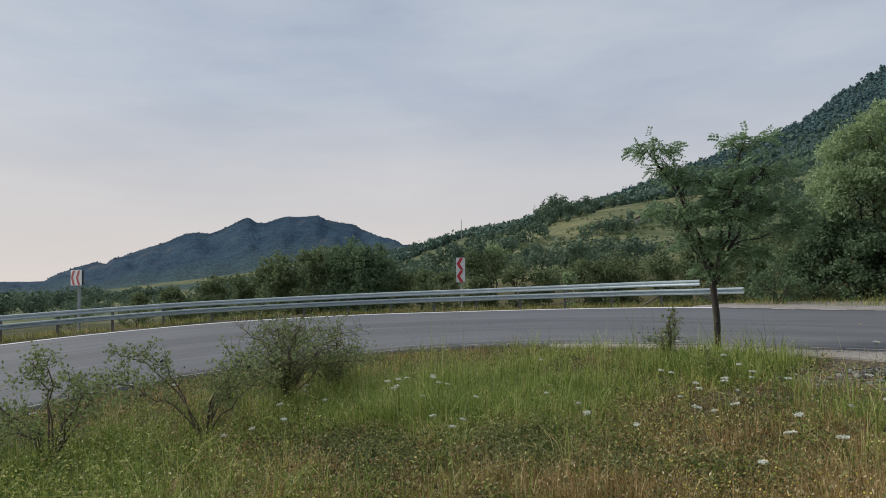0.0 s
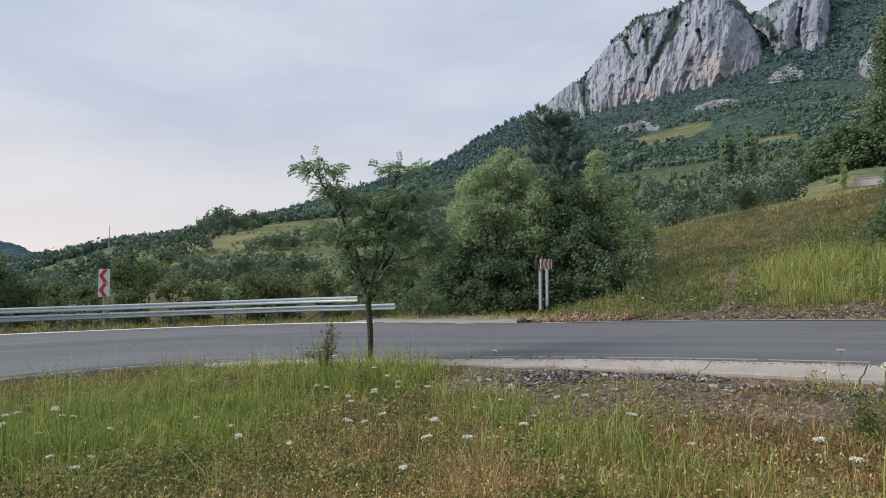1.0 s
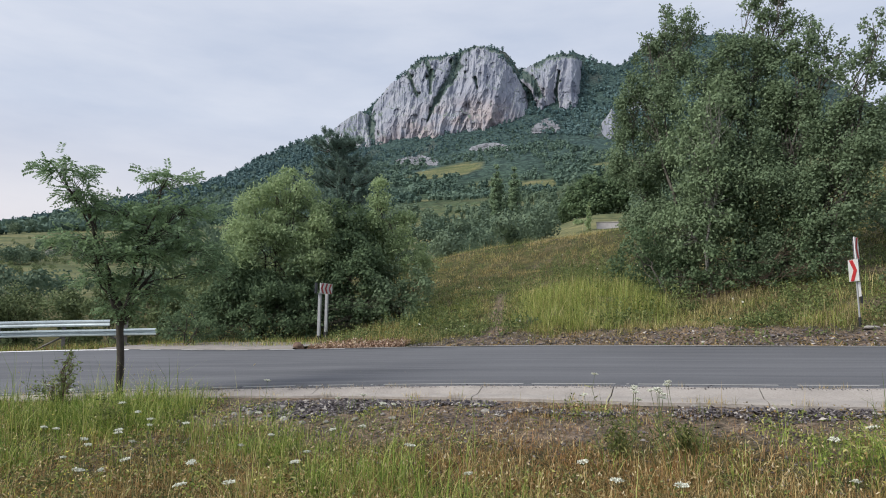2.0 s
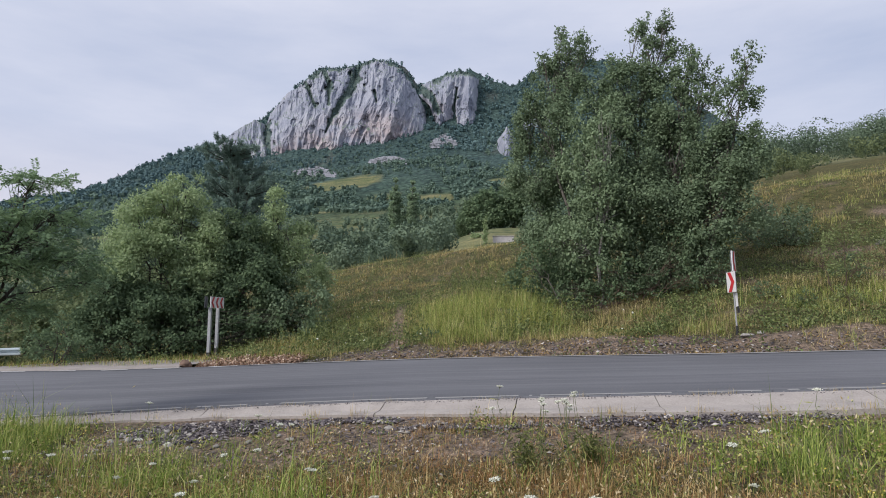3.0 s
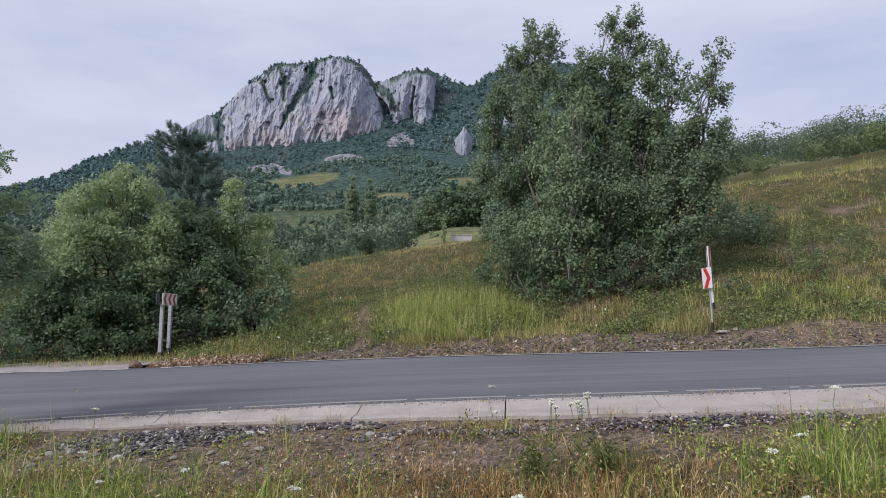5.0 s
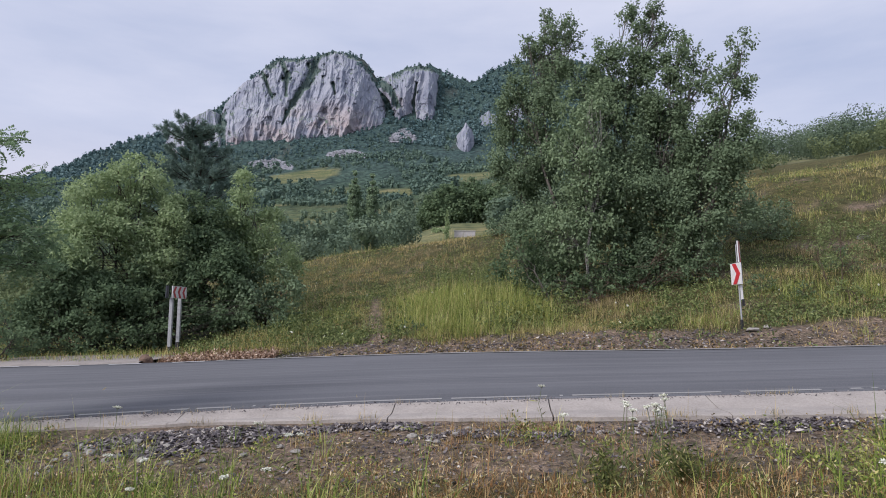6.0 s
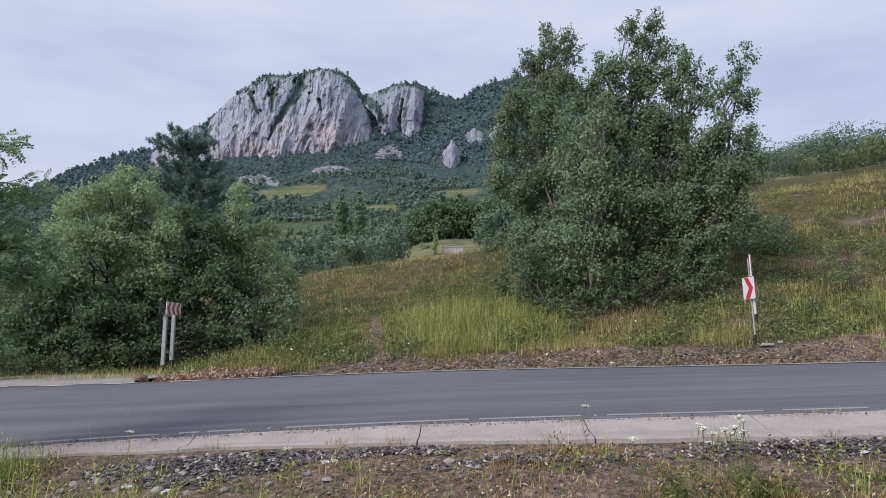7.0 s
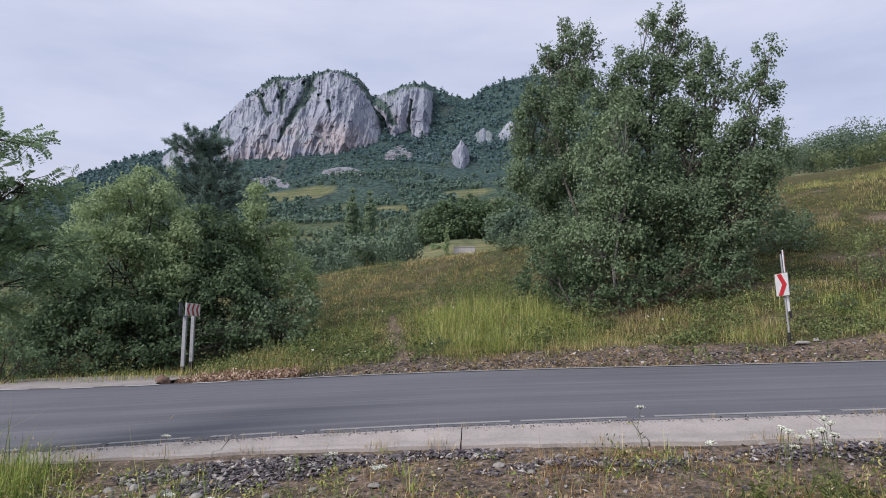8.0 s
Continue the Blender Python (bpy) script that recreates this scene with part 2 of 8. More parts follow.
def asphalt_material():
    m, n, l, b = nodes_of("asphalt")
    uv = n.new("ShaderNodeUVMap")
    uv.uv_map = "lane"
    co = n.new("ShaderNodeTexCoord").outputs["Object"]
    grain = noise_node(n, l, co, 55, 4, 0.7)
    blot = noise_node(n, l, co, 0.5, 5, 0.6)
    long1 = noise_node(n, l, mapped(n, l, uv.outputs["UV"], (0.03, 1.1, 1)), 1.0, 4, 0.5)
    long2 = noise_node(n, l, mapped(n, l, uv.outputs["UV"], (0.12, 7.0, 1)), 1.0, 3, 0.6)
    c = ramp_node(n, l, long1, [(0.36, (0.06, 0.062, 0.07)), (0.5, (0.104, 0.107, 0.119)), (0.64, (0.146, 0.149, 0.16))])
    c = mix_node(n, l, 0.14, c, ramp_node(n, l, long2, [(0.38, (0.062, 0.063, 0.073)), (0.62, (0.168, 0.17, 0.182))]))
    seam = noise_node(n, l, mapped(n, l, uv.outputs["UV"], (0.035, 3.4, 1)), 1.0, 2, 0.5, 0.15)
    c = mix_node(n, l, ramp_node(n, l, seam, [(0.47, (0, 0, 0)), (0.5, (0.65, 0.65, 0.65)), (0.515, (0, 0, 0))]), c, (0.05, 0.051, 0.058))
    pale = noise_node(n, l, mapped(n, l, uv.outputs["UV"], (0.045, 2.7, 7.0)), 1.0, 3, 0.55, 0.2)
    c = mix_node(n, l, ramp_node(n, l, pale, [(0.53, (0, 0, 0)), (0.575, (0.7, 0.7, 0.7)), (0.61, (0, 0, 0))]), c, (0.2, 0.2, 0.212))
    c = mix_node(n, l, 0.3, c, ramp_node(n, l, blot, [(0.35, (0.092, 0.094, 0.106)), (0.65, (0.148, 0.15, 0.162))]))
    c = mix_node(n, l, 0.25, c, ramp_node(n, l, grain, [(0.35, (0.06, 0.06, 0.065)), (0.65, (0.21, 0.21, 0.21))]))
    l.new(c, b.inputs["Base Color"])
    b.inputs["Roughness"].default_value = 0.78
    b.inputs["Specular IOR Level"].default_value = 0.35
    bump_node(n, l, grain, 0.35, 0.006, b)
    return m


def ground_material():
    """Meadow soil: dry turf, greener patches, bare dirt where the 'dirt' layer says so."""
    m, n, l, b = nodes_of("meadow_soil")
    co = n.new("ShaderNodeTexCoord").outputs["Object"]
    at = n.new("ShaderNodeAttribute")
    at.attribute_name = "dirt"
    big = noise_node(n, l, co, 0.03, 6, 0.6)
    mid = noise_node(n, l, co, 0.7, 6, 0.62)
    fine = noise_node(n, l, co, 14, 5, 0.7)
    grass = ramp_node(n, l, mid, [(0.3, (0.035, 0.042, 0.017)), (0.5, (0.075, 0.07, 0.03)), (0.72, (0.14, 0.112, 0.054))])
    far = ramp_node(n, l, big, [(0.35, (0.108, 0.13, 0.064)), (0.6, (0.162, 0.166, 0.088)), (0.75, (0.205, 0.188, 0.112))])
    mott = noise_node(n, l, co, 0.3, 5, 0.7)
    far = mix_node(n, l, 1.0, far, ramp_node(n, l, mott, [(0.36, (0.55, 0.62, 0.6)), (0.5, (0.95, 0.95, 0.92)), (0.64, (1.3, 1.2, 1.12))]), "MULTIPLY")
    terrace = noise_node(n, l, mapped(n, l, co, (0.012, 0.012, 0.22)), 1.0, 4, 0.65)
    far = mix_node(n, l, 1.0, far, ramp_node(n, l, terrace, [(0.4, (0.7, 0.76, 0.74)), (0.5, (1.0, 1.0, 0.98)), (0.6, (1.32, 1.2, 1.15))]), "MULTIPLY")
    tf = n.new("ShaderNodeAttribute")
    tf.attribute_name = "pasture"
    c = mix_node(n, l, tf.outputs["Fac"], grass, far)
    wd = n.new("ShaderNodeAttribute")
    wd.attribute_name = "wooded"
    # tree canopy seen from far: crowns as rounded cells, with shade painted between them
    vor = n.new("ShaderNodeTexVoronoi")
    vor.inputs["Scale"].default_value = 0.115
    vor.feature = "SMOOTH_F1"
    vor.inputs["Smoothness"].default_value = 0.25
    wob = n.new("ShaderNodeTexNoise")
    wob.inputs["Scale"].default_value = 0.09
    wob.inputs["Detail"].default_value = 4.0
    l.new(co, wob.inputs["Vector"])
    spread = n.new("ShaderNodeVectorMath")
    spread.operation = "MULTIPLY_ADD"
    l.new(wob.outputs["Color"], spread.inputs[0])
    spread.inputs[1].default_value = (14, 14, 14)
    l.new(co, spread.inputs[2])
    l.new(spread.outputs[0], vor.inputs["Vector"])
    crown_shade = ramp_node(n, l, vor.outputs["Distance"], [(0.15, (1.3, 1.3, 1.3)), (0.7, (0.55, 0.57, 0.6))])
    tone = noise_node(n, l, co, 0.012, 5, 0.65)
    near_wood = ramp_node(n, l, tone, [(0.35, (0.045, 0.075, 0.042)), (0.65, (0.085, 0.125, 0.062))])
    # farther woods' ground colour, with haze painted in
    far_hazy_wood = ramp_node(n, l, tone, [(0.35, (0.05, 0.085, 0.08)), (0.65, (0.075, 0.118, 0.1))])
    # blue haze of the distant mountain, put into its base colour
    haze_wood = ramp_node(n, l, tone, [(0.38, (0.022, 0.054, 0.098)), (0.62, (0.045, 0.092, 0.132))])
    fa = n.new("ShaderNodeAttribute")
    fa.attribute_name = "far_haze"
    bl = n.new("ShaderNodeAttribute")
    bl.attribute_name = "haze_blue"
    floor_ = mix_node(n, l, fa.outputs["Fac"], near_wood, far_hazy_wood)
    floor_ = mix_node(n, l, bl.outputs["Fac"], floor_, haze_wood)
    floor_ = mix_node(n, l, 1.0, floor_, crown_shade, "MULTIPLY")
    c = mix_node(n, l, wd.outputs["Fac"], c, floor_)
    soil = ramp_node(n, l, fine, [(0.3, (0.105, 0.08, 0.065)), (0.55, (0.215, 0.172, 0.146)), (0.78, (0.36, 0.305, 0.265))])
    c = mix_node(n, l, at.outputs["Fac"], c, soil)
    near = []
    for k in (1.25, 1.3, 0.75):
        q = n.new("ShaderNodeMath")
        q.operation = "MULTIPLY_ADD"
        l.new(tf.outputs["Fac"], q.inputs[0])
        q.inputs[1].default_value, q.inputs[2].default_value = -k, k
        near.append(q.outputs[0])
    tuft = noise_node(n, l, co, 2.6, 5, 0.68, 0.5)
    c = mix_node(n, l, near[0], c, ramp_node(n, l, tuft, [(0.36, (0.42, 0.47, 0.4)), (0.5, (0.9, 0.9, 0.88)), (0.64, (1.35, 1.28, 1.2))]), "MULTIPLY")
    thatch = noise_node(n, l, co, 42, 5, 0.75, 0.8)
    c = mix_node(n, l, near[1], c, ramp_node(n, l, thatch, [(0.34, (0.3, 0.32, 0.28)), (0.5, (0.85, 0.83, 0.8)), (0.68, (1.75, 1.6, 1.35))]), "MULTIPLY")
    c = mix_node(n, l, near[2], c, ramp_node(n, l, fine, [(0.35, (0.35, 0.37, 0.33)), (0.65, (1.25, 1.2, 1.1))]), "MULTIPLY")
    l.new(c, b.inputs["Base Color"])
    b.inputs["Roughness"].default_value = 0.95
    b.inputs["Specular IOR Level"].default_value = 0.12
    crown = n.new("ShaderNodeMath")
    crown.operation = "MULTIPLY"
    l.new(vor.outputs["Distance"], crown.inputs[0])
    l.new(wd.outputs["Fac"], crown.inputs[1])
    relief = n.new("ShaderNodeMath")
    relief.operation = "MULTIPLY_ADD"
    l.new(crown.outputs[0], relief.inputs[0])
    relief.inputs[1].default_value = -9.0
    grit = n.new("ShaderNodeMath")
    grit.operation = "MULTIPLY"
    l.new(fine, grit.inputs[0])
    grit.inputs[1].default_value = 0.04
    l.new(grit.outputs[0], relief.inputs[2])
    bump_node(n, l, relief.outputs[0], 0.7, 1.0, b)
    return m


def concrete_material(name, base):
    m, n, l, b = nodes_of(name)
    co = n.new("ShaderNodeTexCoord").outputs["Object"]
    f = noise_node(n, l, co, 2.2, 6, 0.65)
    g = noise_node(n, l, co, 40, 4, 0.7)
    c = ramp_node(n, l, f, [(0.3, tuple(v * 0.68 for v in base)), (0.55, base), (0.75, tuple(v * 1.15 for v in base))])
    c = mix_node(n, l, 0.4, c, ramp_node(n, l, g, [(0.3, tuple(v * 0.5 for v in base)), (0.6, tuple(v * 1.15 for v in base))]))
    l.new(c, b.inputs["Base Color"])
    b.inputs["Roughness"].default_value = 0.9
    bump_node(n, l, g, 0.5, 0.01, b)
    return m


def cliff_material():
    m, n, l, b = nodes_of("limestone")
    co = n.new("ShaderNodeTexCoord").outputs["Object"]
    streak = noise_node(n, l, mapped(n, l, co, (0.03, 0.03, 0.019)), 1.0, 8, 0.68, 0.9)
    crack = noise_node(n, l, mapped(n, l, co, (0.11, 0.11, 0.06)), 1.0, 8, 0.7, 1.2)
    patch = noise_node(n, l, co, 0.012, 5, 0.6)
    c = ramp_node(n, l, streak, [(0.3, (0.2, 0.215, 0.26)), (0.45, (0.285, 0.3, 0.35)), (0.65, (0.36, 0.375, 0.425))])
    strata = noise_node(n, l, mapped(n, l, co, (0.008, 0.008, 0.09)), 1.0, 5, 0.6, 0.4)
    wa = n.new("ShaderNodeAttribute")
    wa.attribute_name = "ochre"
    worn = noise_node(n, l, mapped(n, l, co, (0.02, 0.02, 0.008)), 1.0, 4, 0.6)
    c = mix_node(n, l, 1.0, c, ramp_node(n, l, worn, [(0.35, (0.72, 0.74, 0.8)), (0.5, (0.98, 0.98, 1.0)), (0.65, (1.2, 1.18, 1.14))]), "MULTIPLY")
    warm = mix_node(n, l, 1.0, ramp_node(n, l, patch, [(0.36, (0, 0, 0)), (0.5, (1, 1, 1))]), wa.outputs["Color"], "MULTIPLY")
    c = mix_node(n, l, warm, c, mix_node(n, l, 0.52, c, ramp_node(n, l, strata, [(0.35, (0.34, 0.26, 0.25)), (0.6, (0.5, 0.39, 0.34))])))
    # dark rock streaks that double as shade painted into the cracks
    c = mix_node(n, l, 0.5, c, ramp_node(n, l, crack, [(0.3, (0.35, 0.37, 0.43)), (0.43, (0.86, 0.87, 0.9)), (0.7, (1, 1, 1))]), "MULTIPLY")
    # grass and scrub on ledges and along the gullies
    sep = n.new("ShaderNodeSeparateXYZ")
    l.new(n.new("ShaderNodeNewGeometry").outputs["True Normal"], sep.inputs["Vector"])
    ledge = ramp_node(n, l, sep.outputs["Z"], [(0.66, (0, 0, 0)), (0.82, (1, 1, 1))])
    c = mix_node(n, l, ledge, c, (0.12, 0.16, 0.12))
    ga = n.new("ShaderNodeAttribute")
    ga.attribute_name = "scrub"
    ragged = n.new("ShaderNodeMath")
    ragged.operation = "ADD"
    l.new(ga.outputs["Fac"], ragged.inputs[0])
    l.new(crack, ragged.inputs[1])
    c = mix_node(n, l, ramp_node(n, l, ragged.outputs[0], [(0.78, (0, 0, 0)), (0.98, (1, 1, 1))]), c, (0.075, 0.11, 0.095))
    l.new(c, b.inputs["Base Color"])
    b.inputs["Roughness"].default_value = 0.95
    bump_node(n, l, crack, 0.7, 4.0, b)
    return m


M["asphalt"] = asphalt_material()
M["ground"] = ground_material()
M["concrete"] = concrete_material("concrete", (0.37, 0.332, 0.298))
M["apron"] = concrete_material("apron_concrete", (0.27, 0.245, 0.225))
M["line"] = concrete_material("road_line", (0.78, 0.78, 0.77))
M["worn_line"] = concrete_material("worn_road_line", (0.3, 0.295, 0.285))
M["dull_line"] = concrete_material("dull_road_line", (0.5, 0.5, 0.49))
M["limestone"] = cliff_material()
M["scree"] = plain("scree", (0.29, 0.295, 0.32), 0.95, 0, 0.35, 0.05, 0)
M["gravel"] = grassy("gravel", [(0.0, (0.055, 0.048, 0.053)), (0.5, (0.115, 0.1, 0.105)), (0.82, (0.2, 0.178, 0.172)), (0.93, (0.36, 0.33, 0.3)), (1.0, (0.52, 0.48, 0.43))], 0.0, 0.1)


# ---- mesh helpers ----
def build_mesh(name, V, faces, mats, smooth=False, mat_index=None):
    """A mesh from arrays: V (n, 3), faces a list of (m, k) index arrays."""
    me = bpy.data.meshes.new(name)
    V = np.asarray(V, dtype=np.float32)
    loops = np.concatenate([f.reshape(-1) for f in faces]).astype(np.int32)
    sizes = np.concatenate([np.full(len(f), f.shape[1], dtype=np.int32) for f in faces])
    starts = np.concatenate([[0], np.cumsum(sizes)[:-1]]).astype(np.int32)
    me.vertices.add(len(V))
    me.vertices.foreach_set("co", V.reshape(-1))
    me.loops.add(len(loops))
    me.loops.foreach_set("vertex_index", loops)
    me.polygons.add(len(sizes))
    me.polygons.foreach_set("loop_start", starts)
    me.update(calc_edges=True)
    me.validate()
    for m in mats if isinstance(mats, (list, tuple)) else [mats]:
        me.materials.append(m)
    me.polygons.foreach_set("use_smooth", np.full(len(sizes), smooth, dtype=bool))
    if mat_index is not None:
        me.polygons.foreach_set("material_index", np.asarray(mat_index, dtype=np.int32))
    return me


def part_data(name, me, parent, label="", at=None):
    ob = new(name, me)
    ob.parent = parent
    if at is not None:
        ob.matrix_basis = at
    return tagged(ob, label) if label else ob


def part(name, bm, material, parent, label="", at=None, smooth=False):
    me = bpy.data.meshes.new(name)
    bm.to_mesh(me)
    bm.free()
    me.materials.append(material)
    if smooth:
        for p in me.polygons:
            p.use_smooth = True
    return part_data(name, me, parent, label, at)


def thing(name, at, label, category, group="", kind=""):
    ob = new(name)
    ob.empty_display_size = 0.2
    ob.matrix_basis = at
    return tagged(ob, label, category, group, kind)


def box(sx, sy, sz, cx=0.0, cy=0.0, cz=0.0, bevel=0.0):
    bm = bmesh.new()
    bmesh.ops.create_cube(bm, size=1.0)
    bmesh.ops.scale(bm, vec=(sx, sy, sz), verts=bm.verts)
    bmesh.ops.translate(bm, vec=(cx, cy, cz), verts=bm.verts)
    if bevel:
        bmesh.ops.bevel(bm, geom=bm.edges[:], offset=bevel, segments=2, affect="EDGES", profile=0.6)
    return bm


def extrude_outline(points, depth, axis="y"):
    """A flat outline in x, z made solid along y."""
    bm = bmesh.new()
    vs = [bm.verts.new((x, 0, z)) for x, z in points]
    f = bm.faces.new(vs)
    r = bmesh.ops.extrude_face_region(bm, geom=[f])
    bmesh.ops.translate(bm, vec=(0, depth, 0), verts=[v for v in r["geom"] if isinstance(v, bmesh.types.BMVert)])
    bmesh.ops.recalc_face_normals(bm, faces=bm.faces[:])
    return bm


def catmull(points, n):
    """n points along a smooth curve through the given points."""
    P = np.array(points, dtype=float)
    k = len(P)
    u = np.linspace(0, k - 1 - 1e-9, n)
    i = u.astype(int)
    t = (u - i)[:, None]
    p0, p1, p2, p3 = P[np.maximum(i - 1, 0)], P[i], P[i + 1], P[np.minimum(i + 2, k - 1)]
    return 0.5 * (2 * p1 + (p2 - p0) * t + (2 * p0 - 5 * p1 + 4 * p2 - p3) * t ** 2 + (3 * p1 - p0 - 3 * p2 + p3) * t ** 3)


def tubes(paths, sides=6):
    """Tapered tubes along paths of (points (n, 3), radii (n,)): vertices and quads."""
    VV, FF, base = [], [], 0
    a = np.linspace(0, 2 * np.pi, sides, endpoint=False)
    for P, R in paths:
        P, R = np.asarray(P, float), np.asarray(R, float)
        n = len(P)
        T = np.gradient(P, axis=0)
        T /= np.linalg.norm(T, axis=1)[:, None] + 1e-9
        ref = np.array([1.0, 0.2, 0.1]) if abs(T[0, 0]) < 0.7 else np.array([0.1, 1.0, 0.2])
        A = np.cross(T, ref)
        A /= np.linalg.norm(A, axis=1)[:, None] + 1e-9
        B = np.cross(T, A)
        ring = P[:, None, :] + R[:, None, None] * (np.cos(a)[None, :, None] * A[:, None, :] + np.sin(a)[None, :, None] * B[:, None, :])
        VV.append(ring.reshape(-1, 3))
        i = np.arange(n - 1)[:, None] * sides
        j = np.arange(sides)[None, :]
        j2 = (j + 1) % sides
        FF.append((base + np.stack([i + j, i + j2, i + sides + j2, i + sides + j], -1)).reshape(-1, 4))
        base += n * sides
    return np.concatenate(VV), np.concatenate(FF)


def unit(v):
    return v / (np.linalg.norm(v, axis=-1, keepdims=True) + 1e-9)


def leaf_quads(P, length, width, rng, up=0.4, direction=None, droop=0.0, facing=None):
    """Kite-shaped leaves at the points P with random turns, or facing mostly outwards. Vertices and quads."""
    n = len(P)
    D = unit(rng.normal(size=(n, 3)) + (0 if direction is None else direction) + np.array([0, 0, -droop]))
    N = unit(rng.normal(size=(n, 3)) * (1 if facing is None else 0.5) + np.array([0, 0, up]) * (2 if facing is None else 0.5) + (0 if facing is None else facing))
    S = unit(np.cross(D, N))
    L = (length * rng.uniform(0.6, 1.3, n))[:, None]
    Wd = (width * rng.uniform(0.7, 1.25, n))[:, None]
    V = np.stack([P, P + D * L * 0.45 + S * Wd * 0.5, P + D * L, P + D * L * 0.45 - S * Wd * 0.5], 1)
    F = np.arange(4 * n).reshape(n, 4)
    return V.reshape(-1, 3), F


def value_noise(x, y, seed=0):
    """Smooth noise in -1..1 on arrays."""
    xi, yi = np.floor(x).astype(np.int64), np.floor(y).astype(np.int64)
    fx, fy = x - xi, y - yi
    fx, fy = fx * fx * (3 - 2 * fx), fy * fy * (3 - 2 * fy)

    def h(a, b):
        k = (a * 374761393 + b * 668265263 + seed * 974711) & 0x7FFFFFFF
        k = ((k ^ (k >> 13)) * 1274126177) & 0x7FFFFFFF
        k = k ^ (k >> 16)
        return (k & 0xFFFF) / 32767.5 - 1.0
    a, b, c, d = h(xi, yi), h(xi + 1, yi), h(xi, yi + 1), h(xi + 1, yi + 1)
    return (a * (1 - fx) + b * fx) * (1 - fy) + (c * (1 - fx) + d * fx) * fy


def fractal(x, y, octaves=4, seed=0):
    s, amp, tot = 0.0, 1.0, 0.0
    for o in range(octaves):
        s = s + amp * value_noise(x * 2 ** o + 17.3 * o, y * 2 ** o - 9.1 * o, seed + o)
        tot += amp
        amp *= 0.5
    return s / tot


def smooth01(t):
    t = np.clip(t, 0, 1)
    return t * t * (3 - 2 * t)


# ---- the lie of the land ----
def road_z(x, y):
    """Height of the banked, climbing road."""
    g = 0.0475 * (np.maximum(x, -9) - 1.44) + 0.0106 * np.minimum(x + 9, 0)
    return 0.252 + g + 0.0471 * y * np.clip(1 + 0.03 * np.minimum(x + 9, 0), 0.6, 1)


OUTER = [(60, 6), (30, 10), (15, 11.5), (8, 12.15), (4.9, 12.7), (1.9, 13.4), (-0.7, 13.85), (-3.5, 13.95), (-6.5, 13.9), (-10, 14.1), (-13.2, 14.15),
         (-16.1, 13.4), (-19.2, 11.85), (-22.5, 9.3), (-25.2, 5.6), (-26.5, 1.1), (-25.5, -3.2), (-23.3, -6.6), (-18, -11), (-9, -16), (10, -22)]
INNER = [(58, -1), (29, 3.6), (14.4, 5.9), (7.6, 6.95), (4.5, 7.1), (1.6, 7.28), (-0.6, 7.32), (-3.0, 7.15), (-5.0, 6.85), (-6.6, 6.6), (-8, 6.2),
         (-9.2, 5.7), (-10.2, 4.7), (-10.9, 3.6), (-11.3, 2.2), (-11.4, 0.3), (-11.1, -1.6), (-10.3, -3.2), (-7.5, -6.2), (-3, -9.5), (8, -14)]
SEC = 360
OUT_C, IN_C = catmull(OUTER, SEC), catmull(INNER, SEC)


def inside(poly, x, y):
    r = np.zeros(x.shape, bool)
    x2, y2 = poly[:, 0], poly[:, 1]
    for i in range(len(poly)):
        xa, ya, xb, yb = x2[i - 1], y2[i - 1], x2[i], y2[i]
        if ya == yb:
            continue
        c = ((ya > y) != (yb > y)) & (x < (xb - xa) * (y - ya) / (yb - ya) + xa)
        r ^= c
    return r


def nearest(curve, x, y):
    best = np.full(x.shape, 1e9)
    idx = np.zeros(x.shape, int)
    for i in range(0, len(curve), 1):
        d = (x - curve[i, 0]) ** 2 + (y - curve[i, 1]) ** 2
        m = d < best
        best[m], idx[m] = d[m], i
    return np.sqrt(best), idx


ROAD_POLY = np.concatenate([OUT_C, IN_C[::-1]])
# slope of the bank beyond the road, by azimuth
BANK = [(-180, -0.02), (-60, -0.02), (-44, -0.02), (-38, 0.0), (-28, 0.03), (-20, 0.1), (-14, 0.15), (-11, 0.165), (-7, 0.18), (0, 0.195), (6, 0.2),
        (12, 0.22), (23, 0.285), (33, 0.3), (60, 0.3), (100, 0.05), (180, -0.02)]
